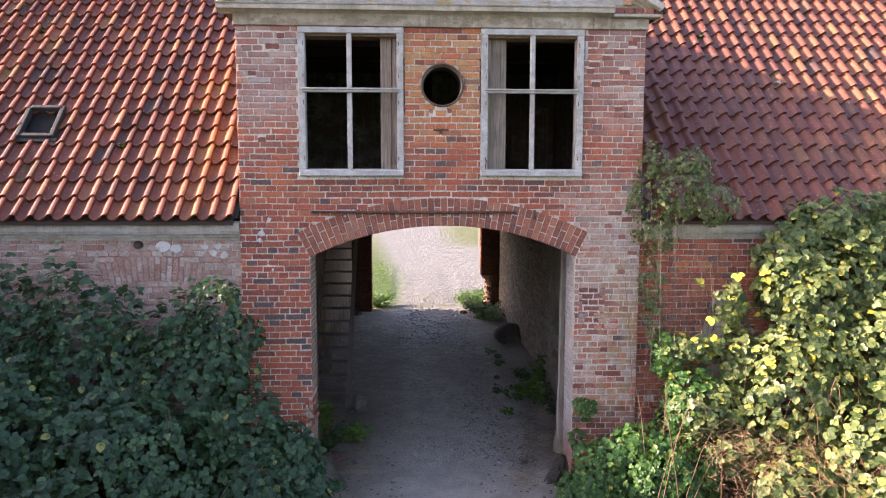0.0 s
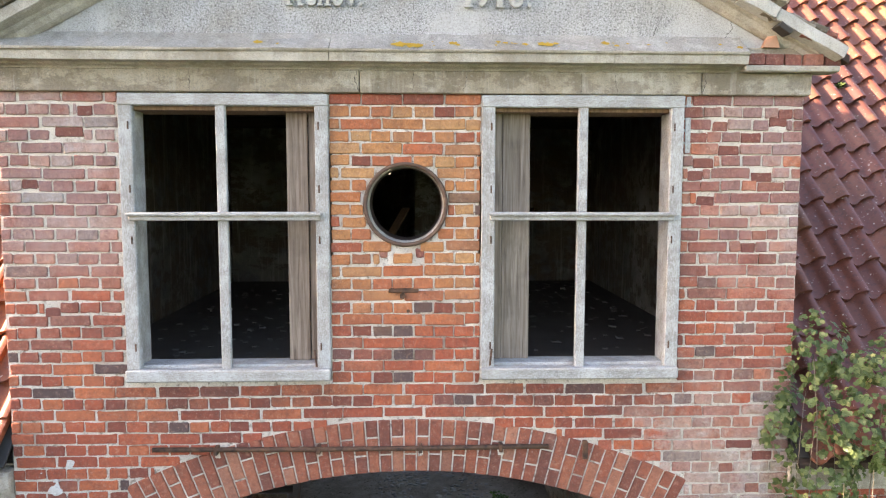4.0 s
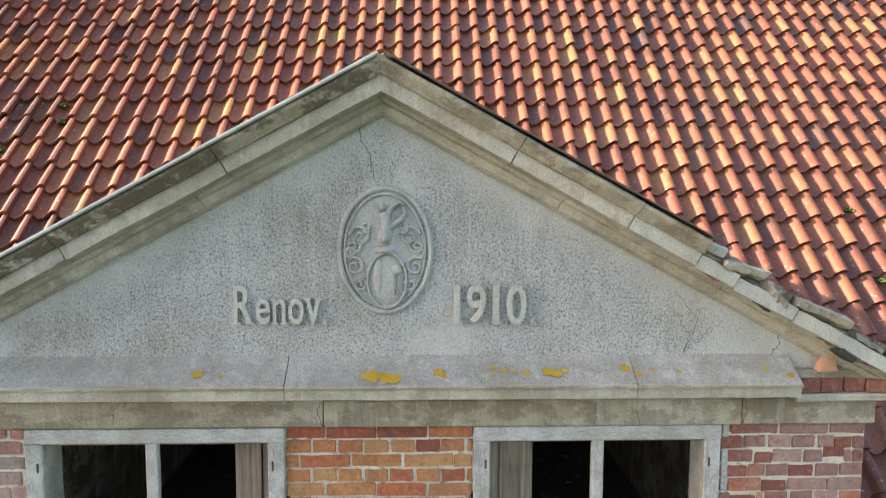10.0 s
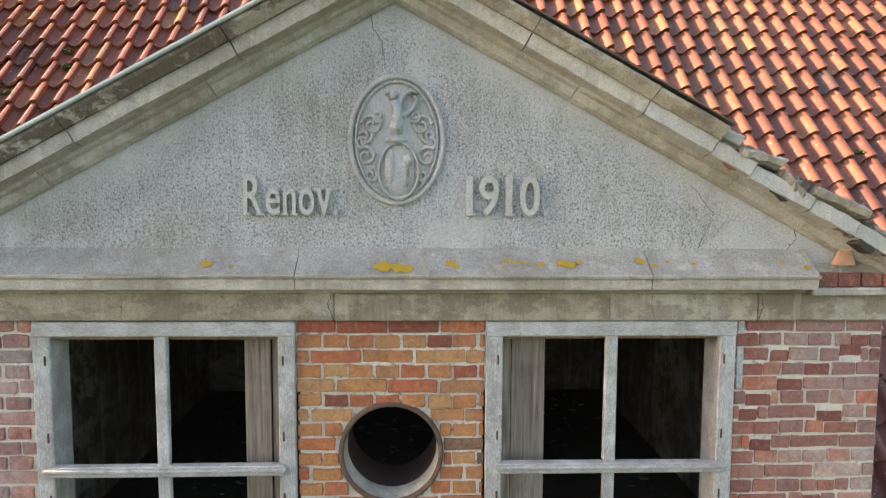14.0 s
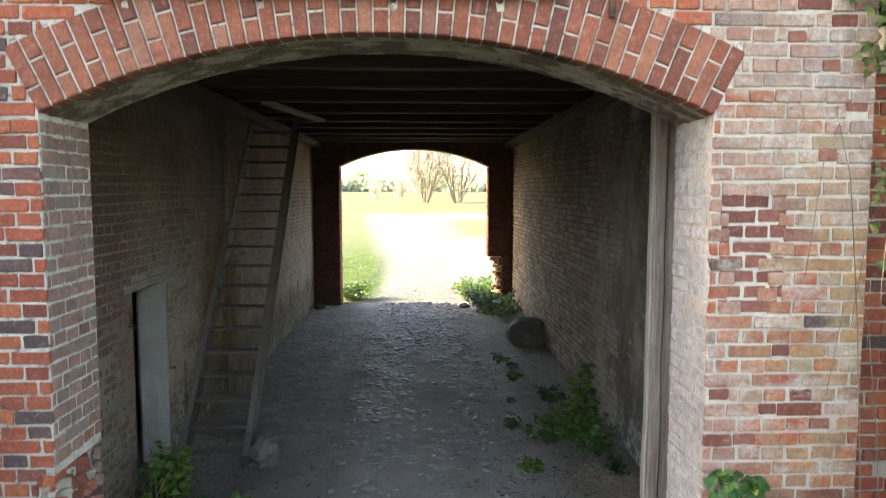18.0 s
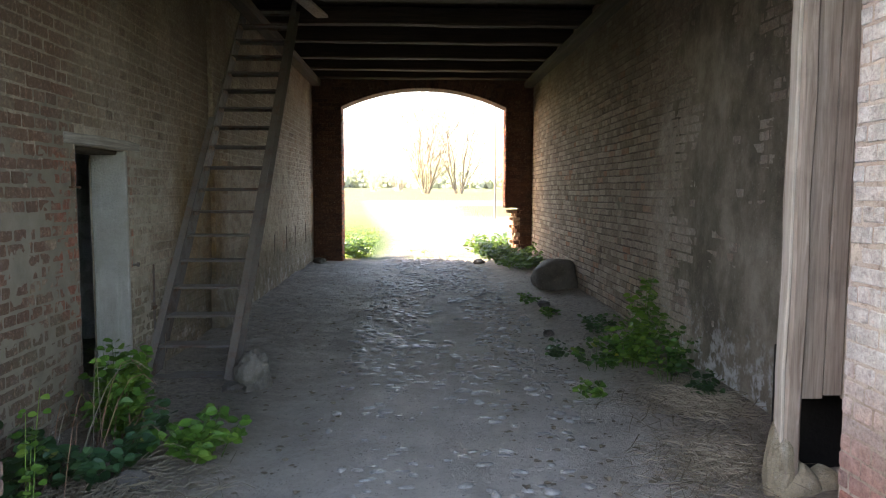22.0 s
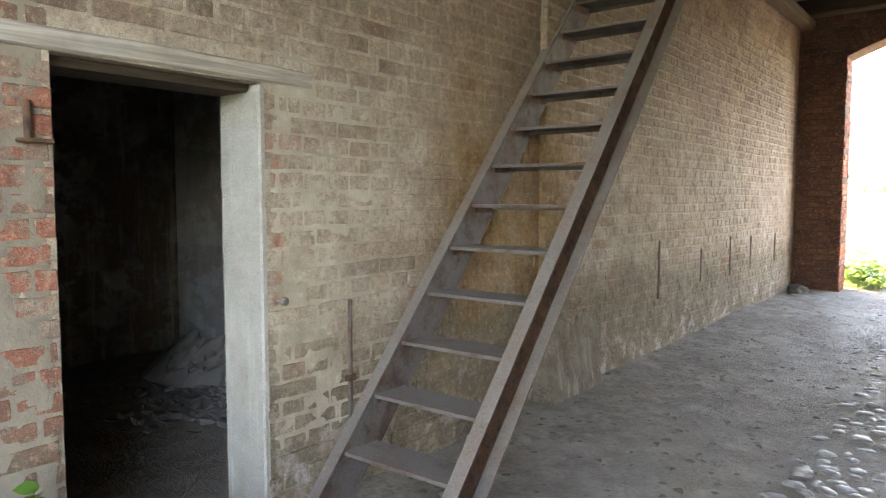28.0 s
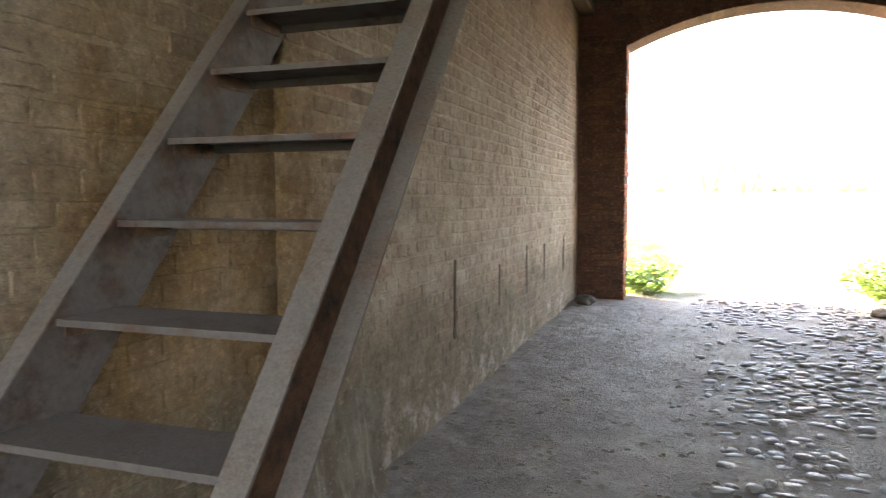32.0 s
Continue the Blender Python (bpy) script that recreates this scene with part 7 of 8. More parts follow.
def front_roof():
    r = new("roof_front")
    tagged(r, "steep roof of red clay pantiles with moss and dark stains", "roof", kind="structure")
    rng = random.Random(77)
    n = Vector((0, -SLOPE, 1)).normalized()
    up = Vector((0, 1, SLOPE)).normalized()
    turn = Matrix((Vector((1, 0, 0)), up, n)).transposed().to_4x4()
    verts, faces, parts = [], [], 0
    rows = int(RIDGE_Y * math.hypot(1, SLOPE) / GAUGE) + 1
    for j in range(rows):
        y = -0.10 + j * GAUGE * up.y
        z = SLOPE_Z + SLOPE * y
        for i in range(-41, 41):
            x = i * TILE_W + 0.03
            if -2.66 < x < 2.50 and z + 0.30 < tower_roof_z(x + 0.1) - 0.03:
                continue
            if any(abs(x + 0.107 - sx) < (0.24 if k < 3 else 0.11) and abs(y + 0.11 - sy) < (0.2 if k < 3 else 0.1) for k, (sx, sy) in enumerate(SKYLIGHTS)):
                continue
            at = Vector((x + rng.uniform(-0.004, 0.004), y, z)) + up * rng.uniform(-0.008, 0.008) + n * (0.03 + rng.uniform(0, 0.005) + (0.012 if rng.random() < 0.04 else 0))
            m = Matrix.Translation(at) @ turn @ Matrix.Rotation(rng.uniform(-0.014, 0.014), 4, "Z") @ Matrix.Rotation(rng.uniform(-0.012, 0.006), 4, "X")
            me = TILES[rng.randrange(5)]
            if parts < 300 and y < 2.0 and 2.5 > abs(x) - 2.4 > 0 and j < 9:
                ob = new("tile", me)
                ob.parent = r
                ob.matrix_basis = m
                parts += 1
                continue
            k = len(verts)
            verts += [m @ v.co for v in me.vertices]
            faces += [tuple(q + k for q in p.vertices) for p in me.polygons]
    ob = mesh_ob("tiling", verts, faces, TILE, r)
    ob["kind"] = "stuff"
    sm = [True] * len(ob.data.polygons)
    per = len(TILES[0].polygons)
    lip = per // 2
    ob.data.polygons.foreach_set("use_smooth", [per - 2 > (i % per) >= lip for i in range(len(sm))])
    # boarding beneath, open above the gatehouse room
    bm = bmesh.new()
    for xa, xb, ya in ((-9.0, -2.55, -0.1), (2.56, 9.0, -0.1), (-2.55, -1.3, 2.55), (-1.3, 1.3, 3.3), (1.3, 2.56, 2.55)):
        q = []
        for off in (-0.01, -0.05):
            q += [bm.verts.new((xx, yy, SLOPE_Z + SLOPE * yy + off)) for xx, yy in ((xa, ya), (xb, ya), (xb, RIDGE_Y), (xa, RIDGE_Y))]
        bm.faces.new(q[:4])
        bm.faces.new(q[4:][::-1])
        for i in range(4):
            bm.faces.new((q[i], q[4 + i], q[4 + (i + 1) % 4], q[(i + 1) % 4]))
    part("boarding", bm, ROOF_UNDER, r)
    # rear slope and ridge
    bm = bmesh.new()
    zr = SLOPE_Z + SLOPE * RIDGE_Y
    a = [bm.verts.new(p) for p in ((-9.0, RIDGE_Y, zr), (9.0, RIDGE_Y, zr), (9.0, 12.5, 3.4), (2.6, 12.5, 3.4), (2.6, 9.6, 6.5), (-2.6, 9.6, 6.5), (-2.6, 12.5, 3.4), (-9.0, 12.5, 3.4))]
    bm.faces.new(a)
    part("rear_slope", bm, TILE, r)
    tube("ridge", [(-9, RIDGE_Y, zr + 0.02), (9, RIDGE_Y, zr + 0.02)], 0.11, TILE, r, "", 10)
    # gatehouse roof
    bm = bmesh.new()
    for sx in (-1, 1):
        xe = 0.03 + sx * 2.72
        ze = tower_roof_z(xe)
        v = [(0.03, -0.1, 7.56), (xe, -0.1, ze - 0.09), (xe, 2.6, ze - 0.09), (0.03, 3.8, 7.56)]
        q = [bm.verts.new(p) for p in v] + [bm.verts.new((p[0], p[1], p[2] - 0.05)) for p in v]
        bm.faces.new(q[:4])
        bm.faces.new(q[4:][::-1])
        for i in range(4):
            bm.faces.new((q[i], q[4 + i], q[4 + (i + 1) % 4], q[(i + 1) % 4]))
    part("gatehouse_boarding", bm, ROOF_UNDER, r)
    verts, faces = [], []
    for sx in (-1, 1):
        up2 = Vector((-sx, 0, 0.54)).normalized()
        n2 = Vector((sx * 0.54, 0, 1)).normalized()
        side = up2.cross(n2)
        turn2 = Matrix((side, up2, n2)).transposed().to_4x4()
        for j in range(10):
            base = Vector((0.03 + sx * 2.74, 0, tower_roof_z(0.03 + sx * 2.74) - 0.075)) + up2 * GAUGE * j
            for i in range(19):
                yy = 0.5 + i * TILE_W + (TILE_W if sx < 0 else 0.0)
                if base.z + 0.15 < SLOPE_Z + SLOPE * yy - 0.25:
                    continue
                m = Matrix.Translation(base + Vector((0, yy, 0)) + n2 * rng.uniform(0, 0.005)) @ turn2 @ Matrix.Rotation(rng.uniform(-0.012, 0.012), 4, "Z")
                me = TILES[rng.randrange(5)]
                k = len(verts)
                verts += [m @ v.co for v in me.vertices]
                faces += [tuple(q + k for q in p.vertices) for p in me.polygons]
    ob = mesh_ob("gatehouse_tiling", verts, faces, TILE, r)
    ob["kind"] = "stuff"
    per2 = len(TILES[0].polygons)
    ob.data.polygons.foreach_set("use_smooth", [per2 - 2 > (i % per2) >= per2 // 2 for i in range(len(ob.data.polygons))])
    tube("gatehouse_ridge", [(0.03, -0.1, 7.62), (0.03, 3.8, 7.62)], 0.09, TILE, r, "clay ridge of the gatehouse", 12)
    # lead flashing beside the gatehouse
    for x in (LEFT - 0.045, RIGHT + 0.045):
        long_box("flashing", (x, -0.1, SLOPE_Z - SLOPE * 0.1 + 0.03), (x, 2.25, SLOPE_Z + SLOPE * 2.25 + 0.03), 0.085, 0.02, ZINC, r, "grey lead flashing", 0.003)


front_roof()


def skylight(sx, sy, kind):
    n = Vector((0, -SLOPE, 1)).normalized()
    up = Vector((0, 1, SLOPE)).normalized()
    m = Matrix((Vector((1, 0, 0)), up, n)).transposed().to_4x4()
    if kind == "hatch":
        s = thing("roof_hatch", "small dark cast-iron roof hatch standing open", "skylight", "roof hatches", at=(0, 0, 0))
        w, l = 0.19, 0.23
        wall = [("frame_side", (-w - 0.06, -l - 0.06, 0.0), (-w, l + 0.06, 0.10)), ("frame_side", (w, -l - 0.06, 0.0), (w + 0.06, l + 0.06, 0.10)), ("frame_foot", (-w, -l - 0.06, 0.0), (w, -l, 0.09)), ("frame_head", (-w, l, 0.0), (w, l + 0.06, 0.11))]
        for nm, lo, hi in wall:
            box(nm, lo, hi, ZINC, s, "", 0.01)
        box("apron", (-w - 0.1, -l - 0.12, 0.02), (w + 0.1, -l - 0.05, 0.05), ZINC, s, "", 0.006)
        # Black sheet in place of a deep, unlit hatch opening.
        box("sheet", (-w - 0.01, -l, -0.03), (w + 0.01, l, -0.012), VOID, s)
    else:
        s = thing("roof_vent", "small clay roof vent with an open mouth", "vent", at=(0, 0, 0))
        box("base_tile", (-0.11, -0.13, 0.0), (0.11, 0.13, 0.03), ZINC, s, "", 0.008)
        verts, faces = [], []
        for k in range(9):
            a = math.pi * k / 8
            for y, r in ((-0.07, 0.07), (0.10, 0.05), (-0.07, 0.055), (0.09, 0.04)):
                verts.append((r * math.cos(a), y, 0.03 + r * 1.1 * math.sin(a)))
        for k in range(8):
            a = k * 4
            faces += [(a, a + 1, a + 5, a + 4), (a + 2, a + 6, a + 7, a + 3), (a, a + 4, a + 6, a + 2)]
        mesh_ob("hood", verts, faces, TILE, s)
        # Dark piece painting the shade within the hood.
        box("mouth", (-0.05, 0.0, 0.03), (0.05, 0.01, 0.09), ROOF_UNDER, s)
    s.matrix_world = Matrix.Translation(Vector((sx, sy, SLOPE_Z + SLOPE * sy)) + n * 0.02) @ m


skylight(*SKYLIGHTS[0], "hatch")
skylight(*SKYLIGHTS[1], "hatch")
skylight(*SKYLIGHTS[2], "hatch")
skylight(*SKYLIGHTS[3], "vent")


# ---- stones ----
def boulder(name, at, size, seed, label, material=BOULDER, rough=0.45, turn=0.0):
    bm = bmesh.new()
    bmesh.ops.create_icosphere(bm, subdivisions=5 if rough > 0.5 else 4, radius=1.0)
    off = Vector((seed * 3.1, seed * 1.7, 0))
    for v in bm.verts:
        d = noise.noise(v.co * 1.1 + off) * rough + noise.noise(v.co * 3 + off) * rough * 0.3 + noise.noise(v.co * 9 + off) * (0.09 if rough > 0.5 else 0.03) + noise.noise(v.co * 24 + off) * (0.04 if rough > 0.5 else 0.01)
        v.co *= 1 + d
        v.co = Vector((v.co.x * size[0], v.co.y * size[1], v.co.z * size[2]))
    bmesh.ops.rotate(bm, verts=bm.verts, matrix=Matrix.Rotation(turn, 3, "Y"))
    ob = part(name, bm, material, None, "", True)
    ob.location = at
    return tagged(ob, label, "stone", "field stones")


boulder("boulder", (2.02, 8.0, 0.22), (0.36, 0.5, 0.30), 1, "large grey field stone against the passage wall")
boulder("guard_stone", (-1.44, 0.12, 0.06), (0.155, 0.17, 0.46), 2, "leaning mossy granite guard stone at the pier", GRANITE, 0.3, -0.62)
boulder("guard_stone", (1.56, 0.24, 0.04), (0.125, 0.17, 0.28), 3, "rough lichen-spotted guard stone at the pier", GRANITE, 0.55, 0.5)
boulder("foot_stone", (-1.28, 3.12, 0.12), (0.12, 0.13, 0.2), 4, "small upright stone at the foot of the stair", FOOT, 0.6, 0.2)
for i, (x, y, s) in enumerate(((-1.4, 3.0, 0.07), (1.55, 6.4, 0.08), (1.35, 5.0, 0.06), (-1.9, 11.2, 0.12), (1.2, 11.6, 0.1), (-1.45, 1.3, 0.09), (1.25, 0.9, 0.05), (-1.2, 0.9, 0.05))):
    boulder("loose_stone", (x, y, rise(x, y) + s * 0.3), (s, s * 0.9, s * 0.6), 10 + i, "small loose stone on the earth floor")
bl = mesh_ob("brick_bat", *brick_shape(random.Random(4), 0.11, 0.06, 0.05, 0.05), BRICK_WING)
bl.matrix_basis = Matrix.Translation((-1.42, 0.95, rise(-1.42, 0.95) + 0.03)) @ Matrix.Rotation(0.6, 4, "Z")
tagged(bl, "broken red brick lying among weeds", "brick")


def cobbles():
    c = new("cobble_lane")
    tagged(c, "worn cobblestone strip sunk in the earth floor", "paving", kind="structure")
    rng = random.Random(12)
    shapes = []
    for k in range(8):
        vs, fs = [], []
        n = 8
        vs.append((0, 0, 1.0))
        for rr, zz in ((0.70, 0.90), (0.97, 0.35), (1.0, -0.6)):
            for i in range(n):
                a = 2 * math.pi * (i + rng.uniform(-0.25, 0.25)) / n
                q = rr * rng.uniform(0.78, 1.12)
                vs.append((q * math.cos(a), q * math.sin(a), zz * rng.uniform(0.85, 1.1)))
        for i in range(n):
            j = (i + 1) % n
            fs.append((0, 1 + i, 1 + j))
            for r in range(2):
                fs.append((1 + r * n + i, 1 + (r + 1) * n + i, 1 + (r + 1) * n + j, 1 + r * n + j))
        me = bpy.data.meshes.new("cobble")
        me.from_pydata(vs, [], fs)
        me.materials.append(COBBLE)
        me.polygons.foreach_set("use_smooth", [True] * len(fs))
        shapes.append(me)
    verts, faces, parts = [], [], 0
    y = 0.9
    while y < 12.2:
        dy = rng.uniform(0.058, 0.10)
        x = -0.72 + rng.uniform(0, 0.12) + 0.12 * noise.noise((0.0, y * 0.9, 2.0))
        while x < 1.22 + 0.15 * noise.noise((0.0, y * 0.9, 6.0)):
            dx = rng.uniform(0.06, 0.17)
            x += dx
            bare = 0.6 * noise.noise((x * 1.3, y * 0.55, 5)) + 0.5 * noise.noise((x * 3.1, y * 2.3, 9)) + rng.uniform(-0.15, 0.15)
            sunk = max(0.0, min(1.0, (4.4 - y) / 1.6))
            edge = max(0.0, (abs(x - 0.28) - 0.6) / 0.5)
            if bare > 0.24 - 0.12 * sunk or rng.random() < 0.18 + 0.45 * edge + 0.12 * sunk:
                continue
            px, py = x - dx / 2, y + rng.uniform(-0.025, 0.025)
            proud = rng.uniform(-0.012, 0.008) - 0.010 * sunk - 0.006 * edge
            m = Matrix.Translation((px, py, rise(px, py) - 0.006 + proud)) @ Matrix.Rotation(rng.uniform(-0.45, 0.45), 4, "Z") @ Matrix.Rotation(rng.uniform(-0.16, 0.16), 4, "X") @ Matrix.Diagonal((dx * rng.uniform(0.38, 0.50), dy * rng.uniform(0.34, 0.50), rng.uniform(0.016, 0.027), 1))
            me = shapes[rng.randrange(8)]
            if parts < 300 and 4.2 < y < 8.5:
                ob = new("cobble", me)
                ob.parent = c
                ob.matrix_basis = m
                parts += 1
                continue
            k = len(verts)
            verts += [m @ v.co for v in me.vertices]
            faces += [tuple(q + k for q in p.vertices) for p in me.polygons]
        y += dy
    ob = mesh_ob("cobble_field", verts, faces, COBBLE, c, "", True)
    ob["kind"] = "stuff"


cobbles()


# ---- plants ----
LEAF_SIDE = ((0.20, 0.06), (0.33, 0.19), (0.335, 0.25), (0.40, 0.40), (0.385, 0.46), (0.385, 0.60), (0.33, 0.70), (0.24, 0.85), (0.11, 0.97))
LEAF_OUT = ((0.0, 0.0), *LEAF_SIDE, (0.0, 1.08), *((-u, v) for u, v in LEAF_SIDE[::-1]))


def add_leaf(verts, faces, at, way, face, size, rng):
    """One pointed leaf from its stalk at `at`, growing along `way`, looking towards `face`."""
    way = way.normalized()
    side = way.cross(face)
    if side.length < 1e-4:
        side = way.orthogonal()
    side.normalize()
    nrm = side.cross(way)
    k = len(verts)
    fold, droop = rng.uniform(0.05, 0.35), rng.uniform(-0.05, 0.25)
    for u, v in LEAF_OUT:
        verts.append(at + (side * u * 1.16 + way * v + nrm * (abs(u) * fold - droop * v * v)) * size)
    faces.append(tuple(range(k, k + 11)))
    faces.append((k, *range(k + 10, k + 20)))


def leaf_cloud(verts, faces, rng, blobs, count, size, trefoil=True, outward=(0, -0.6, 0.6)):
    """Leaves over the skins of lumpy blobs: (x, y, z, rx, ry, rz)."""
    vol = [b[3] * b[5] + b[3] * b[4] for b in blobs]
    tot = sum(vol)
    for b, share in zip(blobs, vol):
        c, r = Vector(b[:3]), b[3:]
        for _ in range(int(count * share / tot)):
            d = Vector((rng.gauss(0, 1), rng.gauss(0, 1), rng.gauss(0, 1))).normalized()
            if d.y > 0.55 or d.z < -0.75:
                d.y = -abs(d.y)
            k = rng.uniform(0.70, 1.03) + 0.36 * noise.noise(Vector((d.x * r[0], d.y * r[1], d.z * r[2])) * 3.1 + c)
            p = c + Vector((d.x * r[0], d.y * r[1], d.z * r[2])) * k
            if p.z < 0.04 or p.y > -0.02 and abs(p.x) > 1.9:
                continue
            face = (d + Vector(outward) * 0.9 + Vector((rng.gauss(0, 0.4), rng.gauss(0, 0.4), rng.gauss(0, 0.4)))).normalized()
            way = Vector((rng.gauss(0, 1), rng.gauss(0, 1), rng.gauss(-0.4, 0.7)))
            way = (way - face * way.dot(face)).normalized()
            s = size * rng.uniform(0.6, 1.25)
            add_leaf(verts, faces, p, way, face, s, rng)
            if trefoil:
                side = way.cross(face)
                for sg in (-1, 1):
                    add_leaf(verts, faces, p, way * 0.25 + side * sg, face, s * 0.85, rng)


def canes(parent, rng, span_x, span_y, count, reach, high, material=CANE, thick=0.006):
    for _ in range(count):
        x, y = rng.uniform(*span_x), rng.uniform(*span_y)
        p = Vector((x, y, 0.0))
        a = rng.uniform(0, 2 * math.pi)
        pts = []
        h = high * rng.uniform(0.5, 1.0)
        for k in range(7):
            t = k / 6
            pts.append(p + Vector((math.cos(a) * reach * t, -abs(math.sin(a)) * reach * 0.6 * t, h * math.sin(t * 2.3) + rng.uniform(-0.03, 0.03))))
        tube("cane", pts, thick * rng.uniform(0.6, 1.2), material, parent, "", 4, 0.4)


def bramble(name, blobs, count, size, material, seed, label, cane=None):
    rng = random.Random(seed)
    b = thing(name, label, "bush", "brambles by the gate", at=(0, 0, 0))
    verts, faces = [], []
    leaf_cloud(verts, faces, rng, blobs, count, size)
    mesh_ob("leaves", verts, faces, material, b)
    if cane:
        canes(b, rng, *cane)
    return b


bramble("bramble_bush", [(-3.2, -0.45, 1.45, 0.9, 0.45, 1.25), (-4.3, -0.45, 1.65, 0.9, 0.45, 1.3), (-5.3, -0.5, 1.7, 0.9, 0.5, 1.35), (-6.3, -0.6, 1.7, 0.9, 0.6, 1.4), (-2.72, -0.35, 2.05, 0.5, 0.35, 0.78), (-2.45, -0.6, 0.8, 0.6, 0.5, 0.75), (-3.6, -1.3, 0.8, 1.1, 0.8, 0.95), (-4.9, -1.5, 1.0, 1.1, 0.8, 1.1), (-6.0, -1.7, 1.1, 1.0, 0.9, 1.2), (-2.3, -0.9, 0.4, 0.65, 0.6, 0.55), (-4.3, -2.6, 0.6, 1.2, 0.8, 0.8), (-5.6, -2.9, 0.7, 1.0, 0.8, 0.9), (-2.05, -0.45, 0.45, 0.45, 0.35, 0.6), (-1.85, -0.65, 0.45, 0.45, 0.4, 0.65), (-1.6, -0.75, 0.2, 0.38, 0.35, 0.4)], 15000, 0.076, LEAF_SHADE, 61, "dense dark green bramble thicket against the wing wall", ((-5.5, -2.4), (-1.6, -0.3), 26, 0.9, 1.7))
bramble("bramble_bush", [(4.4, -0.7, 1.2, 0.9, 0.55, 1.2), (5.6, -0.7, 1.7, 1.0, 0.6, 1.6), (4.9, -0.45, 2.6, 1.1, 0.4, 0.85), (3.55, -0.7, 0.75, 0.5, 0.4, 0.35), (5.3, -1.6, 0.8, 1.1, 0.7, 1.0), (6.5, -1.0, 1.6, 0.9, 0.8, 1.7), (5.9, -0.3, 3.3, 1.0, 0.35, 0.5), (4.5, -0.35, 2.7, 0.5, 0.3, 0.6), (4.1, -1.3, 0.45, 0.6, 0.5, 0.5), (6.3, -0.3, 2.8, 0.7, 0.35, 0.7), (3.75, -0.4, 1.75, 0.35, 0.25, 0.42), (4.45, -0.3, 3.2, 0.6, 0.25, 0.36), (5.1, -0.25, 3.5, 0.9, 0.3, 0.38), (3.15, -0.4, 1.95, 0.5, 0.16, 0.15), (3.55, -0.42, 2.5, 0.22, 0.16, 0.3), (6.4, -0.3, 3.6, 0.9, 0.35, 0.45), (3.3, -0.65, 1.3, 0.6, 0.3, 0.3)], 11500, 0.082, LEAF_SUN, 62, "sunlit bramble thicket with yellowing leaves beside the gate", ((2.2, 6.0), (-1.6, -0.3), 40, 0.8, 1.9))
bramble("bramble_bush", [(2.80, -0.3, 1.85, 0.22, 0.18, 0.30), (2.7, -0.75, 0.45, 0.6, 0.5, 0.5), (2.05, -0.55, 0.4, 0.5, 0.4, 0.5), (3.1, -0.5, 1.15, 0.5, 0.35, 0.55), (2.35, -0.6, 0.7, 0.4, 0.35, 0.4), (1.75, -0.6, 0.22, 0.4, 0.35, 0.3)], 4600, 0.055, LEAF_MID, 66, "green bramble shoots crowding the foot of the pier", ((2.0, 3.2), (-0.9, -0.3), 10, 0.6, 0.9))
bramble("climbing_shrub", [(2.95, -0.25, 3.95, 0.42, 0.3, 0.4), (2.72, -0.15, 3.5, 0.26, 0.2, 0.4), (2.64, -0.12, 2.75, 0.16, 0.16, 0.55), (3.3, -0.3, 3.75, 0.36, 0.28, 0.28), (2.62, -0.12, 4.25, 0.2, 0.14, 0.3), (2.45, -0.06, 3.7, 0.14, 0.06, 0.5), (3.05, -0.3, 4.2, 0.3, 0.2, 0.22), (2.68, -0.14, 2.2, 0.14, 0.12, 0.35)], 1500, 0.036, LEAF_DIM, 63, "straggling shrub climbing the pier corner to the eaves", ((2.5, 3.3), (-0.3, -0.1), 30, 0.5, 4.3, BARK, 0.004))
bramble("yellow_bramble", [(3.05, -0.35, 2.75, 0.3, 0.2, 0.4), (3.4, -0.45, 2.2, 0.4, 0.2, 0.4), (3.9, -0.6, 2.75, 0.5, 0.25, 0.35), (4.1, -0.8, 1.75, 0.6, 0.3, 0.4), (2.8, -0.4, 1.9, 0.2, 0.16, 0.5), (4.9, -0.95, 2.1, 0.6, 0.3, 0.5)], 36, 0.075, LEAF_YELLOW, 67, "bramble shoots with large yellow autumn leaves")
bramble("bramble_sprig", [(-1.78, -0.45, 0.62, 0.32, 0.28, 0.5), (-1.95, -0.5, 0.3, 0.4, 0.4, 0.4)], 620, 0.058, LEAF_SHADE, 64, "bramble shoots with large dark leaves at the pier foot")
bramble("bramble_sprig", [(1.86, -0.12, 1.10, 0.17, 0.08, 0.2), (1.75, -0.1, 0.72, 0.14, 0.08, 0.12)], 80, 0.05, LEAF_MID, 65, "small nettle-like sprig growing from the pier")


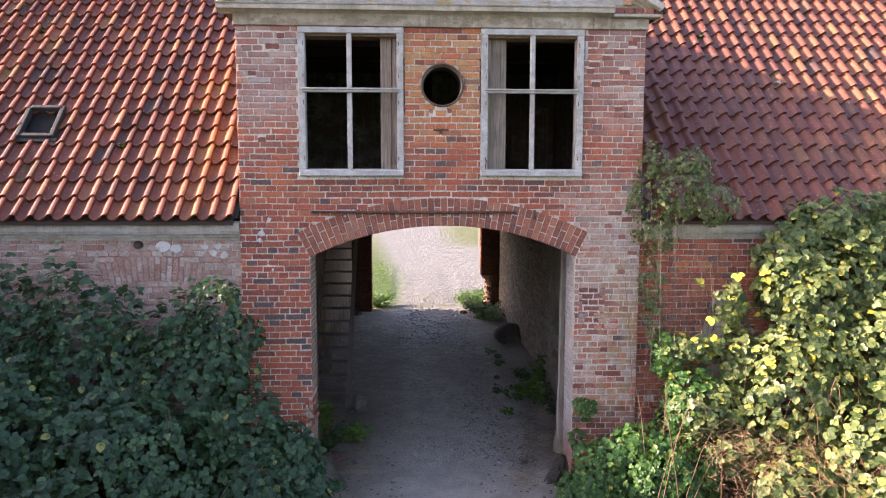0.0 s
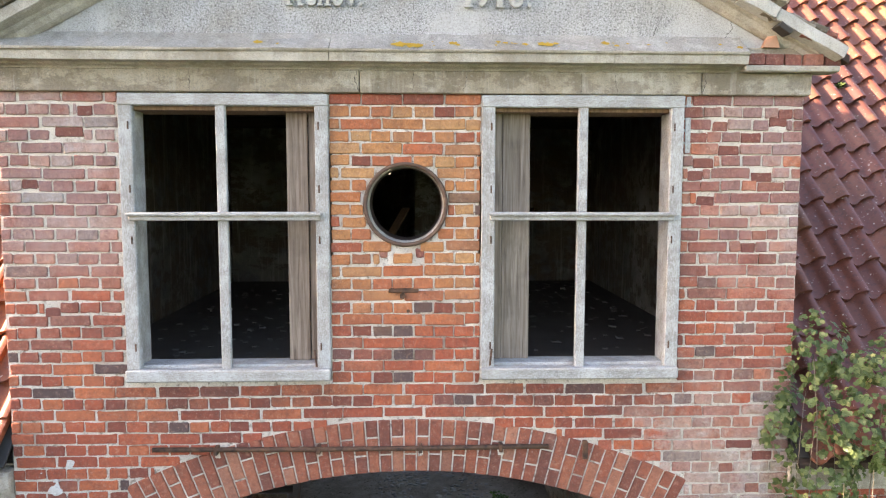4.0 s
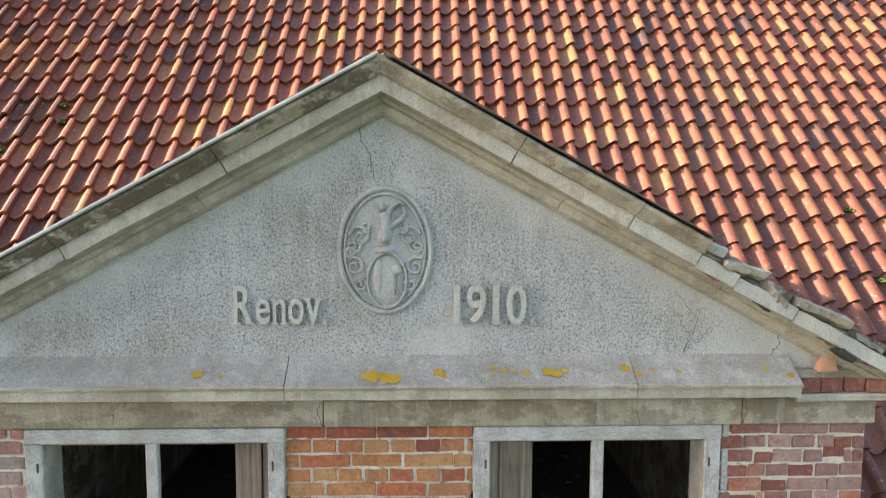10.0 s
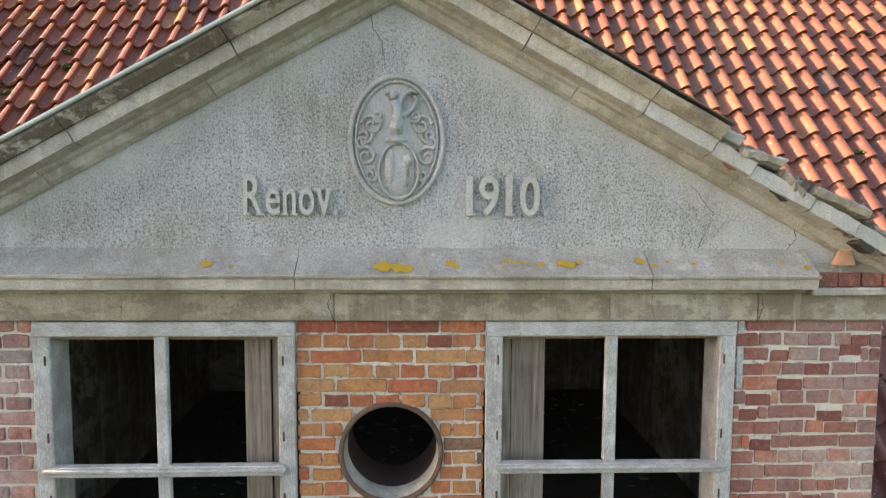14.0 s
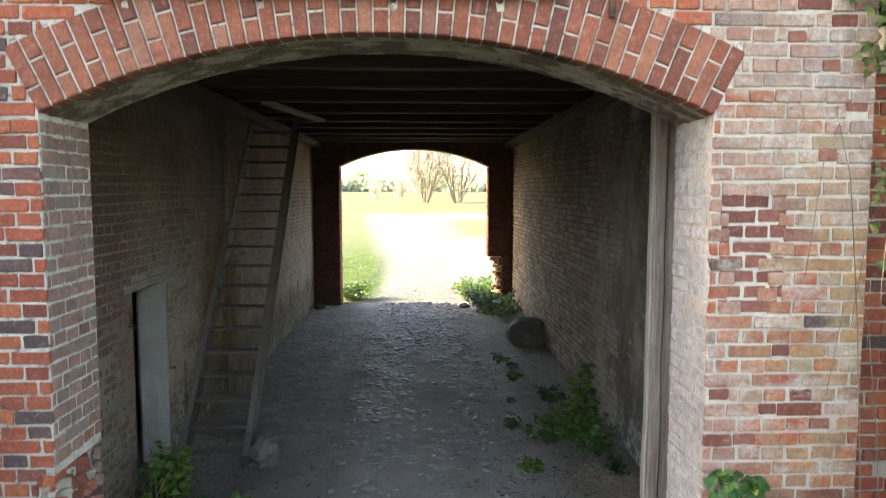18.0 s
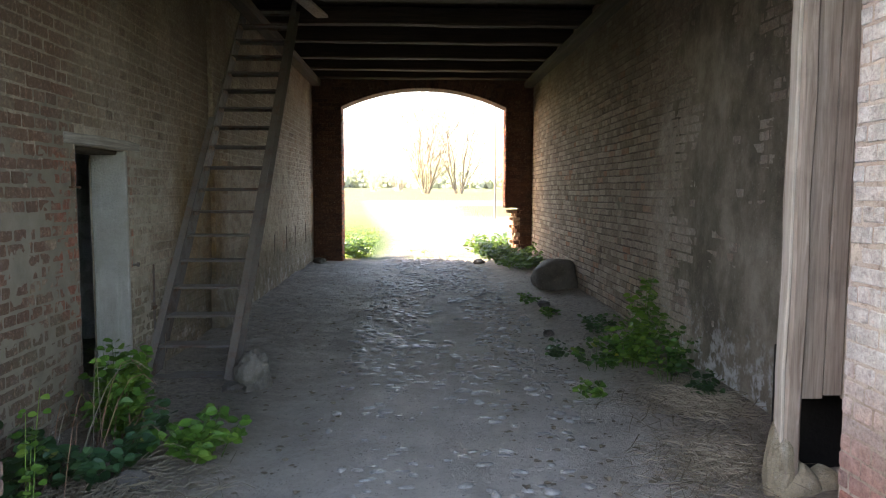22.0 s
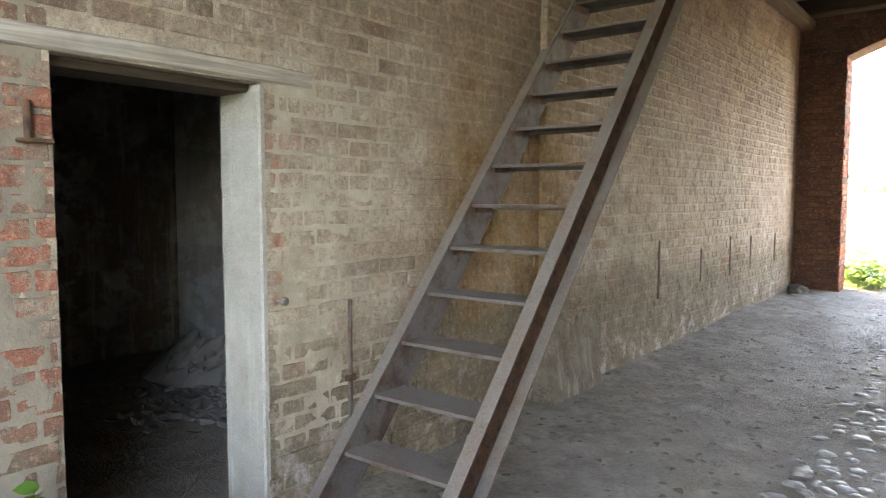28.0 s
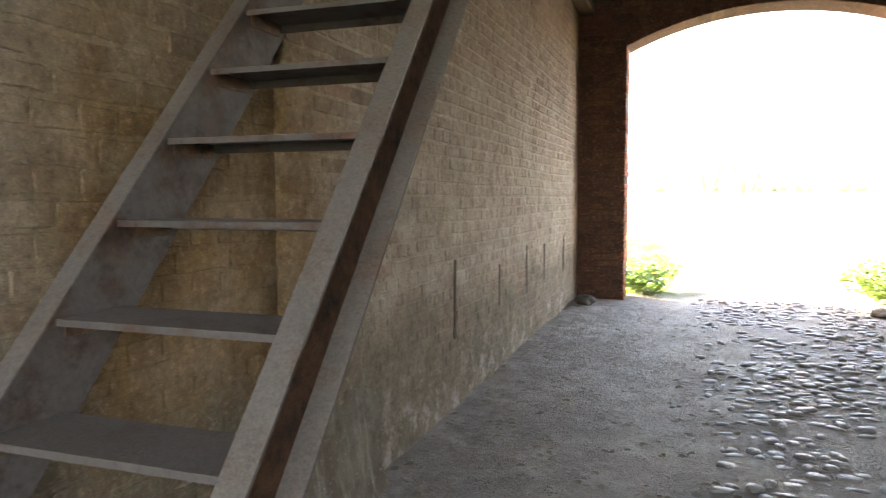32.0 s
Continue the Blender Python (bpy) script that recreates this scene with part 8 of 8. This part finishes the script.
def weed(name, x, y, w, h, count, size, material, seed, label):
    rng = random.Random(seed)
    t = thing(name, label, "weed", "weeds in the passage", at=(x, y, rise(x, y)))
    verts, faces = [], []
    stems = max(3, count // 22)
    for i in range(stems):
        a, q = rng.uniform(0, 6.28), w * math.sqrt(rng.random())
        bx, by = 0.35 * q * math.cos(a), 0.35 * q * math.sin(a)
        tx, ty, tz = q * math.cos(a), q * math.sin(a), h * rng.uniform(0.5, 1.0)
        tube("stem", [(bx, by, -0.02), ((bx + tx) / 2, (by + ty) / 2, tz * 0.6), (tx, ty, tz)], 0.004, material, t, "", 4, 0.4)
        for _ in range(count // stems):
            k = rng.uniform(0.25, 1.05)
            p = Vector((bx + (tx - bx) * k, by + (ty - by) * k, tz * k)) + Vector((rng.gauss(0, 0.03), rng.gauss(0, 0.03), 0))
            b = rng.uniform(0, 6.28)
            add_leaf(verts, faces, p, Vector((math.cos(b), math.sin(b), rng.uniform(-0.3, 0.4))), Vector((rng.gauss(0, 0.4), -0.5, 0.8)), size * rng.uniform(0.6, 1.3), rng)
    mesh_ob("leaves", verts, faces, material, t)


weed("weed", -1.78, 1.95, 0.24, 0.60, 520, 0.055, LEAF_FRESH, 71, "leafy bright green weed by the doorway")
weed("weed", -1.72, 1.4, 0.45, 0.34, 300, 0.06, LEAF_SHADE, 72, "low trailing weed on the earth floor")
weed("weed", -1.2, 1.7, 0.30, 0.28, 260, 0.055, LEAF_FRESH, 73, "small sprawling weed on the earth floor")
weed("weed", -1.9, 0.95, 0.4, 0.32, 240, 0.055, LEAF_SHADE, 74, "dark weed beside the pier")
weed("weed", -1.72, 0.80, 0.10, 0.75, 40, 0.04, LEAF_FRESH, 70, "thin yellow-green shoot rooted at the pier")
weed("weed", 1.80, 3.55, 0.27, 0.46, 420, 0.052, LEAF_FRESH, 75, "leafy green weed at the foot of the wall")
weed("weed", 1.98, 3.95, 0.15, 0.66, 150, 0.06, LEAF_FRESH, 84, "tall yellow-green weed beside the wall")
weed("weed", 1.48, 3.50, 0.20, 0.26, 130, 0.05, LEAF_MID, 76, "low weed on the earth floor")
weed("weed", 1.26, 3.95, 0.14, 0.18, 90, 0.045, LEAF_SHADE, 85, "small dark weed on the earth floor")
weed("weed", 1.90, 3.02, 0.19, 0.40, 220, 0.042, LEAF_MID, 77, "small weed at the foot of the wall")
weed("weed", 1.33, 2.88, 0.15, 0.14, 70, 0.045, LEAF_FRESH, 78, "tiny weed on the earth floor")
weed("weed", 1.96, 2.55, 0.14, 0.22, 110, 0.045, LEAF_SHADE, 86, "dark tuft at the foot of the wall")
weed("weed", 1.82, 4.75, 0.22, 0.18, 120, 0.045, LEAF_SHADE, 87, "straggling dark weed along the wall")
weed("weed", 1.50, 5.75, 0.12, 0.13, 60, 0.045, LEAF_MID, 82, "tiny tuft on the earth floor")
weed("weed", 1.43, 6.8, 0.10, 0.13, 60, 0.045, LEAF_MID, 88, "tiny tuft on the earth floor")
weed("weed", -1.35, 12.6, 0.55, 0.42, 1300, 0.06, LEAF_FRESH, 79, "bright grass tuft at the rear arch")
weed("weed", 1.5, 12.55, 0.6, 0.5, 1300, 0.06, LEAF_FRESH, 80, "sunlit weeds at the rear arch")
weed("weed", 1.68, 11.2, 0.58, 0.4, 1200, 0.06, LEAF_FRESH, 83, "weeds spreading inside the rear arch")
weed("weed", 1.8, 10.2, 0.5, 0.3, 600, 0.055, LEAF_FRESH, 81, "straggling weeds by the passage wall")


def straw(places, material, label, seed):
    rng = random.Random(seed)
    verts, faces = [], []
    for cx, cy, n, sp in places:
        for _ in range(n):
            x, y = cx + rng.gauss(0, sp * 0.5), cy + rng.gauss(0, sp * 0.6)
            if abs(x) > 2.15 and y > -0.1:
                continue
            hi = 1.15 if y < 0 else 0.07
            p = Vector((x, y, rise(x, y) + rng.uniform(0.0, hi)))
            a, l = rng.uniform(0, 6.28), rng.uniform(0.05, 0.22)
            d = Vector((math.cos(a), math.sin(a), rng.uniform(-0.15, 0.2) if y > 0 else rng.uniform(-0.6, 0.9))) * l
            sd = d.cross(Vector((0.2, 0.3, 1))).normalized() * 0.0028
            k = len(verts)
            q = p + d
            if q.z < rise(q.x, q.y) + 0.004:
                q.z = rise(q.x, q.y) + 0.004
            verts += [p - sd, p + sd, q + sd * 0.6, q - sd * 0.6, (p + q) / 2 + Vector((0, 0, 0.004))]
            faces += [(k, k + 1, k + 4), (k + 1, k + 2, k + 4), (k + 2, k + 3, k + 4), (k + 3, k, k + 4)]
    tagged(mesh_ob("dry_stems", verts, faces, material), label, "straw", kind="stuff")


straw(((1.85, 2.5, 450, 0.3), (1.6, 1.5, 600, 0.34), (1.3, 0.9, 200, 0.2), (-1.55, 1.2, 900, 0.5), (-1.45, 0.7, 250, 0.2), (-1.75, 0.75, 500, 0.25)), STRAW, "tangle of dry straw and dead stems on the earth", 19)
straw(((1.92, 2.4, 1200, 0.28), (1.62, 1.45, 420, 0.26), (1.15, 0.35, 260, 0.16), (-1.08, 0.62, 160, 0.18)), STRAW_PALE, "matted pale dry grass on the passage floor", 20)
straw(((4.4, -1.5, 1500, 0.9), (3.5, -0.9, 1500, 0.6), (5.3, -2.0, 900, 0.9), (3.0, -0.7, 500, 0.3)), STEM_RED, "reddish dead bramble stems under the leaves", 21)


def dead_stems():
    """Longer dead stalks among the weeds, each a thing of its own."""
    rng = random.Random(57)
    for cx, cy, n, sp in ((1.62, 2.45, 22, 0.38), (1.55, 1.3, 10, 0.3), (-1.6, 1.2, 22, 0.4), (-1.35, 0.75, 8, 0.25)):
        for _ in range(n):
            x, y, a, l = cx + rng.gauss(0, sp * 0.5), cy + rng.gauss(0, sp * 0.7), rng.uniform(0, 6.28), rng.uniform(0.15, 0.42)
            pts = []
            for k in range(5):
                px, py = x + math.cos(a) * l * k / 4 + rng.gauss(0, 0.012), y + math.sin(a) * l * k / 4 + rng.gauss(0, 0.012)
                px = max(-2.12, min(2.2, px))
                pts.append((px, py, rise(px, py) + 0.012 + 0.05 * rng.random() * math.sin(math.pi * k / 4)))
            ob = tube("dead_stalk", pts, rng.uniform(0.0025, 0.0045), STRAW, None, "", 4, 0.6)
            tagged(ob, "dry grey-brown plant stalk lying on the floor", "stalk", "dead stalks on the floor")
    for i in range(26):
        x, y = -1.78 + rng.gauss(0, 0.16), 1.55 + rng.gauss(0, 0.3)
        a, h, l = rng.uniform(-0.6, 2.2), rng.uniform(0.15, 0.62), rng.uniform(0.1, 0.45)
        pts = []
        for k in range(6):
            t = k / 5
            px = max(-2.12, x + math.cos(a) * l * t)
            py = y + math.sin(a) * l * t
            pts.append((px, py, rise(px, py) - 0.01 + h * math.sin(t * 2.1)))
        ob = tube("dead_stalk", pts, rng.uniform(0.002, 0.0045), CANE if i % 3 else STRAW, None, "", 4, 0.5)
        tagged(ob, "arching dead brown stem rooted among weeds", "stalk", "dead stems among the weeds")


dead_stems()


def litter():
    rng = random.Random(37)
    verts, faces = [], []
    for q in range(21000):
        x, y = (rng.gauss(0, 1.35), rng.uniform(-1.5, 11.7)) if q < 15000 else (-2.05 + abs(rng.gauss(0, 0.55)), rng.uniform(5.7, 11.8))
        if abs(x) > 2.1:
            continue
        s = rng.uniform(0.003, 0.009) * (2.2 if rng.random() < 0.04 else 1)
        z = rise(x, y)
        k = len(verts)
        for i in range(5):
            a = i * 1.2566 + rng.uniform(-0.3, 0.3)
            verts.append((x + s * math.cos(a), y + s * math.sin(a), z - 0.004))
        verts.append((x + rng.uniform(-0.3, 0.3) * s, y, z + s * rng.uniform(0.2, 0.45)))
        faces += [(k + i, k + (i + 1) % 5, k + 5) for i in range(5)]
    g = mesh_ob("gravel", verts, faces, PEBBLE)
    tagged(g, "scattered gravel and crumbs on the earth floor", "gravel", kind="stuff")
    verts, faces = [], []
    for _ in range(1500):
        x, y = rng.choice((-1, 1)) * rng.uniform(0.5, 2.1), rng.uniform(-1.0, 11.5)
        a = rng.uniform(0, 6.28)
        add_leaf(verts, faces, Vector((x, y, rise(x, y) + 0.012)), Vector((math.cos(a), math.sin(a), 0.1)), Vector((0, 0, 1)), rng.uniform(0.02, 0.05), rng)
    g = mesh_ob("dead_leaves", verts, faces, STRAW)
    tagged(g, "dry brown leaves on the passage floor", "leaves", kind="stuff")


litter()


def moss():
    n = Vector((0, -SLOPE, 1)).normalized()
    for i, (x, y) in enumerate(((-3.34, 3.88), (-3.3, 3.72), (-2.98, 4.43), (-3.0, 4.86), (-3.72, 3.45), (4.23, 2.97), (-5.93, 2.39), (-4.14, 0.74), (4.2, 2.43), (6.1, 3.9), (5.0, 4.2), (-3.3, 1.2))):
        bm = bmesh.new()
        bmesh.ops.create_icosphere(bm, subdivisions=3, radius=0.06)
        for v in bm.verts:
            v.co = Vector((v.co.x * 0.75, v.co.y * 0.85, v.co.z * 0.4)) * (1 + 0.9 * noise.noise(v.co * 26 + Vector((i, 0, 0))) + 0.4 * noise.noise(v.co * 70))
        ob = part("moss_clump", bm, MOSS, None, "", False)
        ob.location = Vector((x, y, SLOPE_Z + SLOPE * y)) + n * 0.055
        tagged(ob, "green moss cushion on the roof tiles", "moss", "moss on the roof")
    bm = bmesh.new()
    bmesh.ops.create_icosphere(bm, subdivisions=3, radius=0.07)
    for v in bm.verts:
        v.co = Vector((v.co.x * 1.3, v.co.y * 0.7, v.co.z * 0.6)) * (1 + 0.5 * noise.noise(v.co * 15))
    ob = part("mortar_lump", bm, PLASTER_WHITE)
    ob.location = Vector((5.12, 1.66, SLOPE_Z + SLOPE * 1.66)) + n * 0.06
    tagged(ob, "pale lump of mortar lying on the tiles", "mortar")


moss()


# ---- beyond the rear arch ----
def tuft_field():
    """Grass blades in loose tufts: on both sides of the lane and on its crown."""
    rng = random.Random(23)
    verts, faces = [], []
    for _ in range(9000):
        x, y = rng.uniform(-9, 12), 12.35 + 12 * rng.random() ** 1.4
        side = x < -1.15 + 0.3 * noise.noise((y, 0.5, 0)) or x > 1.9 + 0.25 * noise.noise((y, 2.5, 0))
        crown = abs(x - 0.25) < 0.5 and 12.3 < y < 14.6 and rng.random() < 0.8
        if not (side or crown) or (y > 14.8 + noise.noise((x, 3.0, 0)) and x > -0.8 - 0.1 * (y - 18)):
            continue
        if noise.noise((x * 0.8, y * 0.8, 7)) < -0.12:
            continue
        hi = rng.uniform(0.03, 0.10) * (0.6 if crown else 1.0)
        for _ in range(5):
            px, py, a = x + rng.gauss(0, 0.05), y + rng.gauss(0, 0.05), rng.uniform(0, 6.28)
            z, k = rise(px, py), len(verts)
            w = 0.007
            verts += [(px - w * math.cos(a), py - w * math.sin(a), z - 0.01), (px + w * math.cos(a), py + w * math.sin(a), z - 0.01), (px + rng.gauss(0, hi * 0.5), py + rng.gauss(0, hi * 0.5), z + hi)]
            faces.append((k, k + 1, k + 2))
    g = mesh_ob("meadow_grass", verts, faces, GRASS)
    tagged(g, "sunlit meadow grass beside the lane", "grass", kind="stuff")


tuft_field()


def bare_tree(x, y, h, seed, label, stems=5, bark=None):
    bark = bark or BARK
    rng = random.Random(seed)
    t = thing("bare_tree", label, "tree", "bare trees beyond the gate", at=(x, y, rise(x, y)))
    twigs_v, twigs_f = [], []

    def twig(a, b, r):
        d = (b - a)
        s = d.cross(Vector((0.3, 0.2, 1))).normalized() * r
        u = d.cross(s).normalized() * r
        k = len(twigs_v)
        for q, m in ((a, 1.0), (b, 0.5)):
            twigs_v.extend([q + s * m, q - s * 0.5 * m + u * 0.8 * m, q - s * 0.5 * m - u * 0.8 * m])
        for i in range(3):
            j = (i + 1) % 3
            twigs_f.append((k + i, k + j, k + 3 + j, k + 3 + i))

    def grow(a, d, l, r, depth):
        b = a + d * l
        twig(a, b, r)
        if depth == 0:
            return
        for _ in range(3):
            e = (d + Vector((rng.gauss(0, 0.4), rng.gauss(0, 0.4), rng.gauss(0.12, 0.25)))).normalized()
            grow(a + (b - a) * rng.uniform(0.45, 1.0), e, l * rng.uniform(0.5, 0.75), r * 0.6, depth - 1)

    for i in range(stems):
        a = rng.uniform(0, 6.28)
        lean = rng.uniform(0.05, 0.6)
        pts, p = [], Vector((0.3 * math.cos(a), 0.3 * math.sin(a), -0.1))
        d = Vector((lean * math.cos(a), lean * math.sin(a), 1)).normalized()
        hh = h * rng.uniform(0.4, 1.0)
        for k in range(7):
            pts.append(p + d * hh * 0.8 * k / 6 + Vector((rng.gauss(0, 0.05), rng.gauss(0, 0.05), 0)) * k)
        tube("trunk" if i == 0 else "limb", pts, 0.085 if i < 3 else 0.05, bark, t, "", 6, 0.2)
        for k in range(1, 7):
            for _ in range(3):
                e = (d * 0.8 + Vector((rng.gauss(0, 0.55), rng.gauss(0, 0.55), 0.25))).normalized()
                grow(pts[k], e, hh * 0.19, 0.017, 3)
    mesh_ob("crown", twigs_v, twigs_f, bark, t, "fine bare twigs")


bare_tree(0.8, 70, 13.5, 91, "bare many-stemmed tree in the meadow", 16)
bare_tree(4.1, 70, 14.5, 92, "bare tall tree in the meadow", 12)
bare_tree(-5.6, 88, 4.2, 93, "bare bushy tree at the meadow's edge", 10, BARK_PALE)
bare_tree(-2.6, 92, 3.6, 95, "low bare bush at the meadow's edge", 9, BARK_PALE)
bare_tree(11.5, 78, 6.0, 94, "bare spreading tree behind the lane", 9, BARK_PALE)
pole = thing("pole", "thin wooden pole at the lane's edge", "pole", at=(3.5, 30.0, rise(3.5, 30)))
tube("mast", [(0, 0, -0.1), (0.02, 0, 2.4), (0.0, 0, 5.4)], 0.055, BARK, pole, "", 8, 0.7)


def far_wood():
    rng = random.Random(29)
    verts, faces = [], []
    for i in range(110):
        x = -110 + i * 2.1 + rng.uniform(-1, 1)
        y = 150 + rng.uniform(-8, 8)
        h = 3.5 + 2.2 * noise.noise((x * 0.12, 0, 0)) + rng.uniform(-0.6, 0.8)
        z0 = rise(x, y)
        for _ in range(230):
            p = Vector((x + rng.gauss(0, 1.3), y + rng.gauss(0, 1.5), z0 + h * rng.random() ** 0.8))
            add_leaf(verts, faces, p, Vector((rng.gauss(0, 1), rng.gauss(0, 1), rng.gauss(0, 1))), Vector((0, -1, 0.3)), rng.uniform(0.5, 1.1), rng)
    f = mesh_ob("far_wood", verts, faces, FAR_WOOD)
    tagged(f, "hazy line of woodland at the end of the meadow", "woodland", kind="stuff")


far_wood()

# ---- bricks of the walls ----
lay_bricks(wall_front, BRICK, (0, 0, 0), (1, 0, 0), front_free, -0.05, 77, lambda u, z: abs(u) < 0.5 and z > 4.0 or 1.7 < u < 2.1 and 4.2 < z < 5.9, 300, 71, (-0.001, 0.006), 0.0015)
lay_bricks(wall_front, BRICK_REVEAL_L, (JAMB_L, 0, 0), (0, 1, 0), lambda a, b: [(0.02, DEPTH)] if (a + b) / 2 > 1.22 or (a + b) / 2 < 0.86 else [(0.49, DEPTH)], -0.05, 40, lambda u, z: False, 0, 72)
lay_bricks(wall_front, BRICK_REVEAL, (JAMB_R, 0, 0), (0, -1, 0), lambda a, b: [(-DEPTH, -0.02)], -0.05, 40, lambda u, z: False, 0, 73)
voussoirs(wall_front, BRICK_ARCH, HALF, ARC, ARC_Z, RING, 0.0, 45, 7, 0.12, MID)
verts, n = [], 40
end = math.asin(HALF / ARC)
for j in range(9):
    for i in range(n + 1):
        a = -end + 2 * end * i / n
        k = ARC - 0.006 + 0.006 * noise.noise((i * 0.5, j * 0.9, 0.0))
        verts.append((MID + k * math.sin(a), 0.075 + 0.012 * noise.noise((i * 0.7, 3.0, 0.0)) + j * 0.056, ARC_Z + k * math.cos(a)))
mesh_ob("arch_soffit", verts, [(j * (n + 1) + i, j * (n + 1) + i + 1, (j + 1) * (n + 1) + i + 1, (j + 1) * (n + 1) + i) for j in range(8) for i in range(n)], CEMENT_STAINED, wall_front, "stained plaster under the arch", True)
lay_bricks(wing_l, BRICK_WING_L, (0, 0.06, 0), (1, 0, 0), wing_free_l, 0.98, 30, lambda u, z: u > -4.6 and z > 2.4, 200, 74)
lay_bricks(wing_r, BRICK_WING, (0, 0.06, 0), (1, 0, 0), lambda a, b: [(RIGHT, 8.5)], -0.02, 43, lambda u, z: u < 3.3 and z > 1.4, 150, 75)
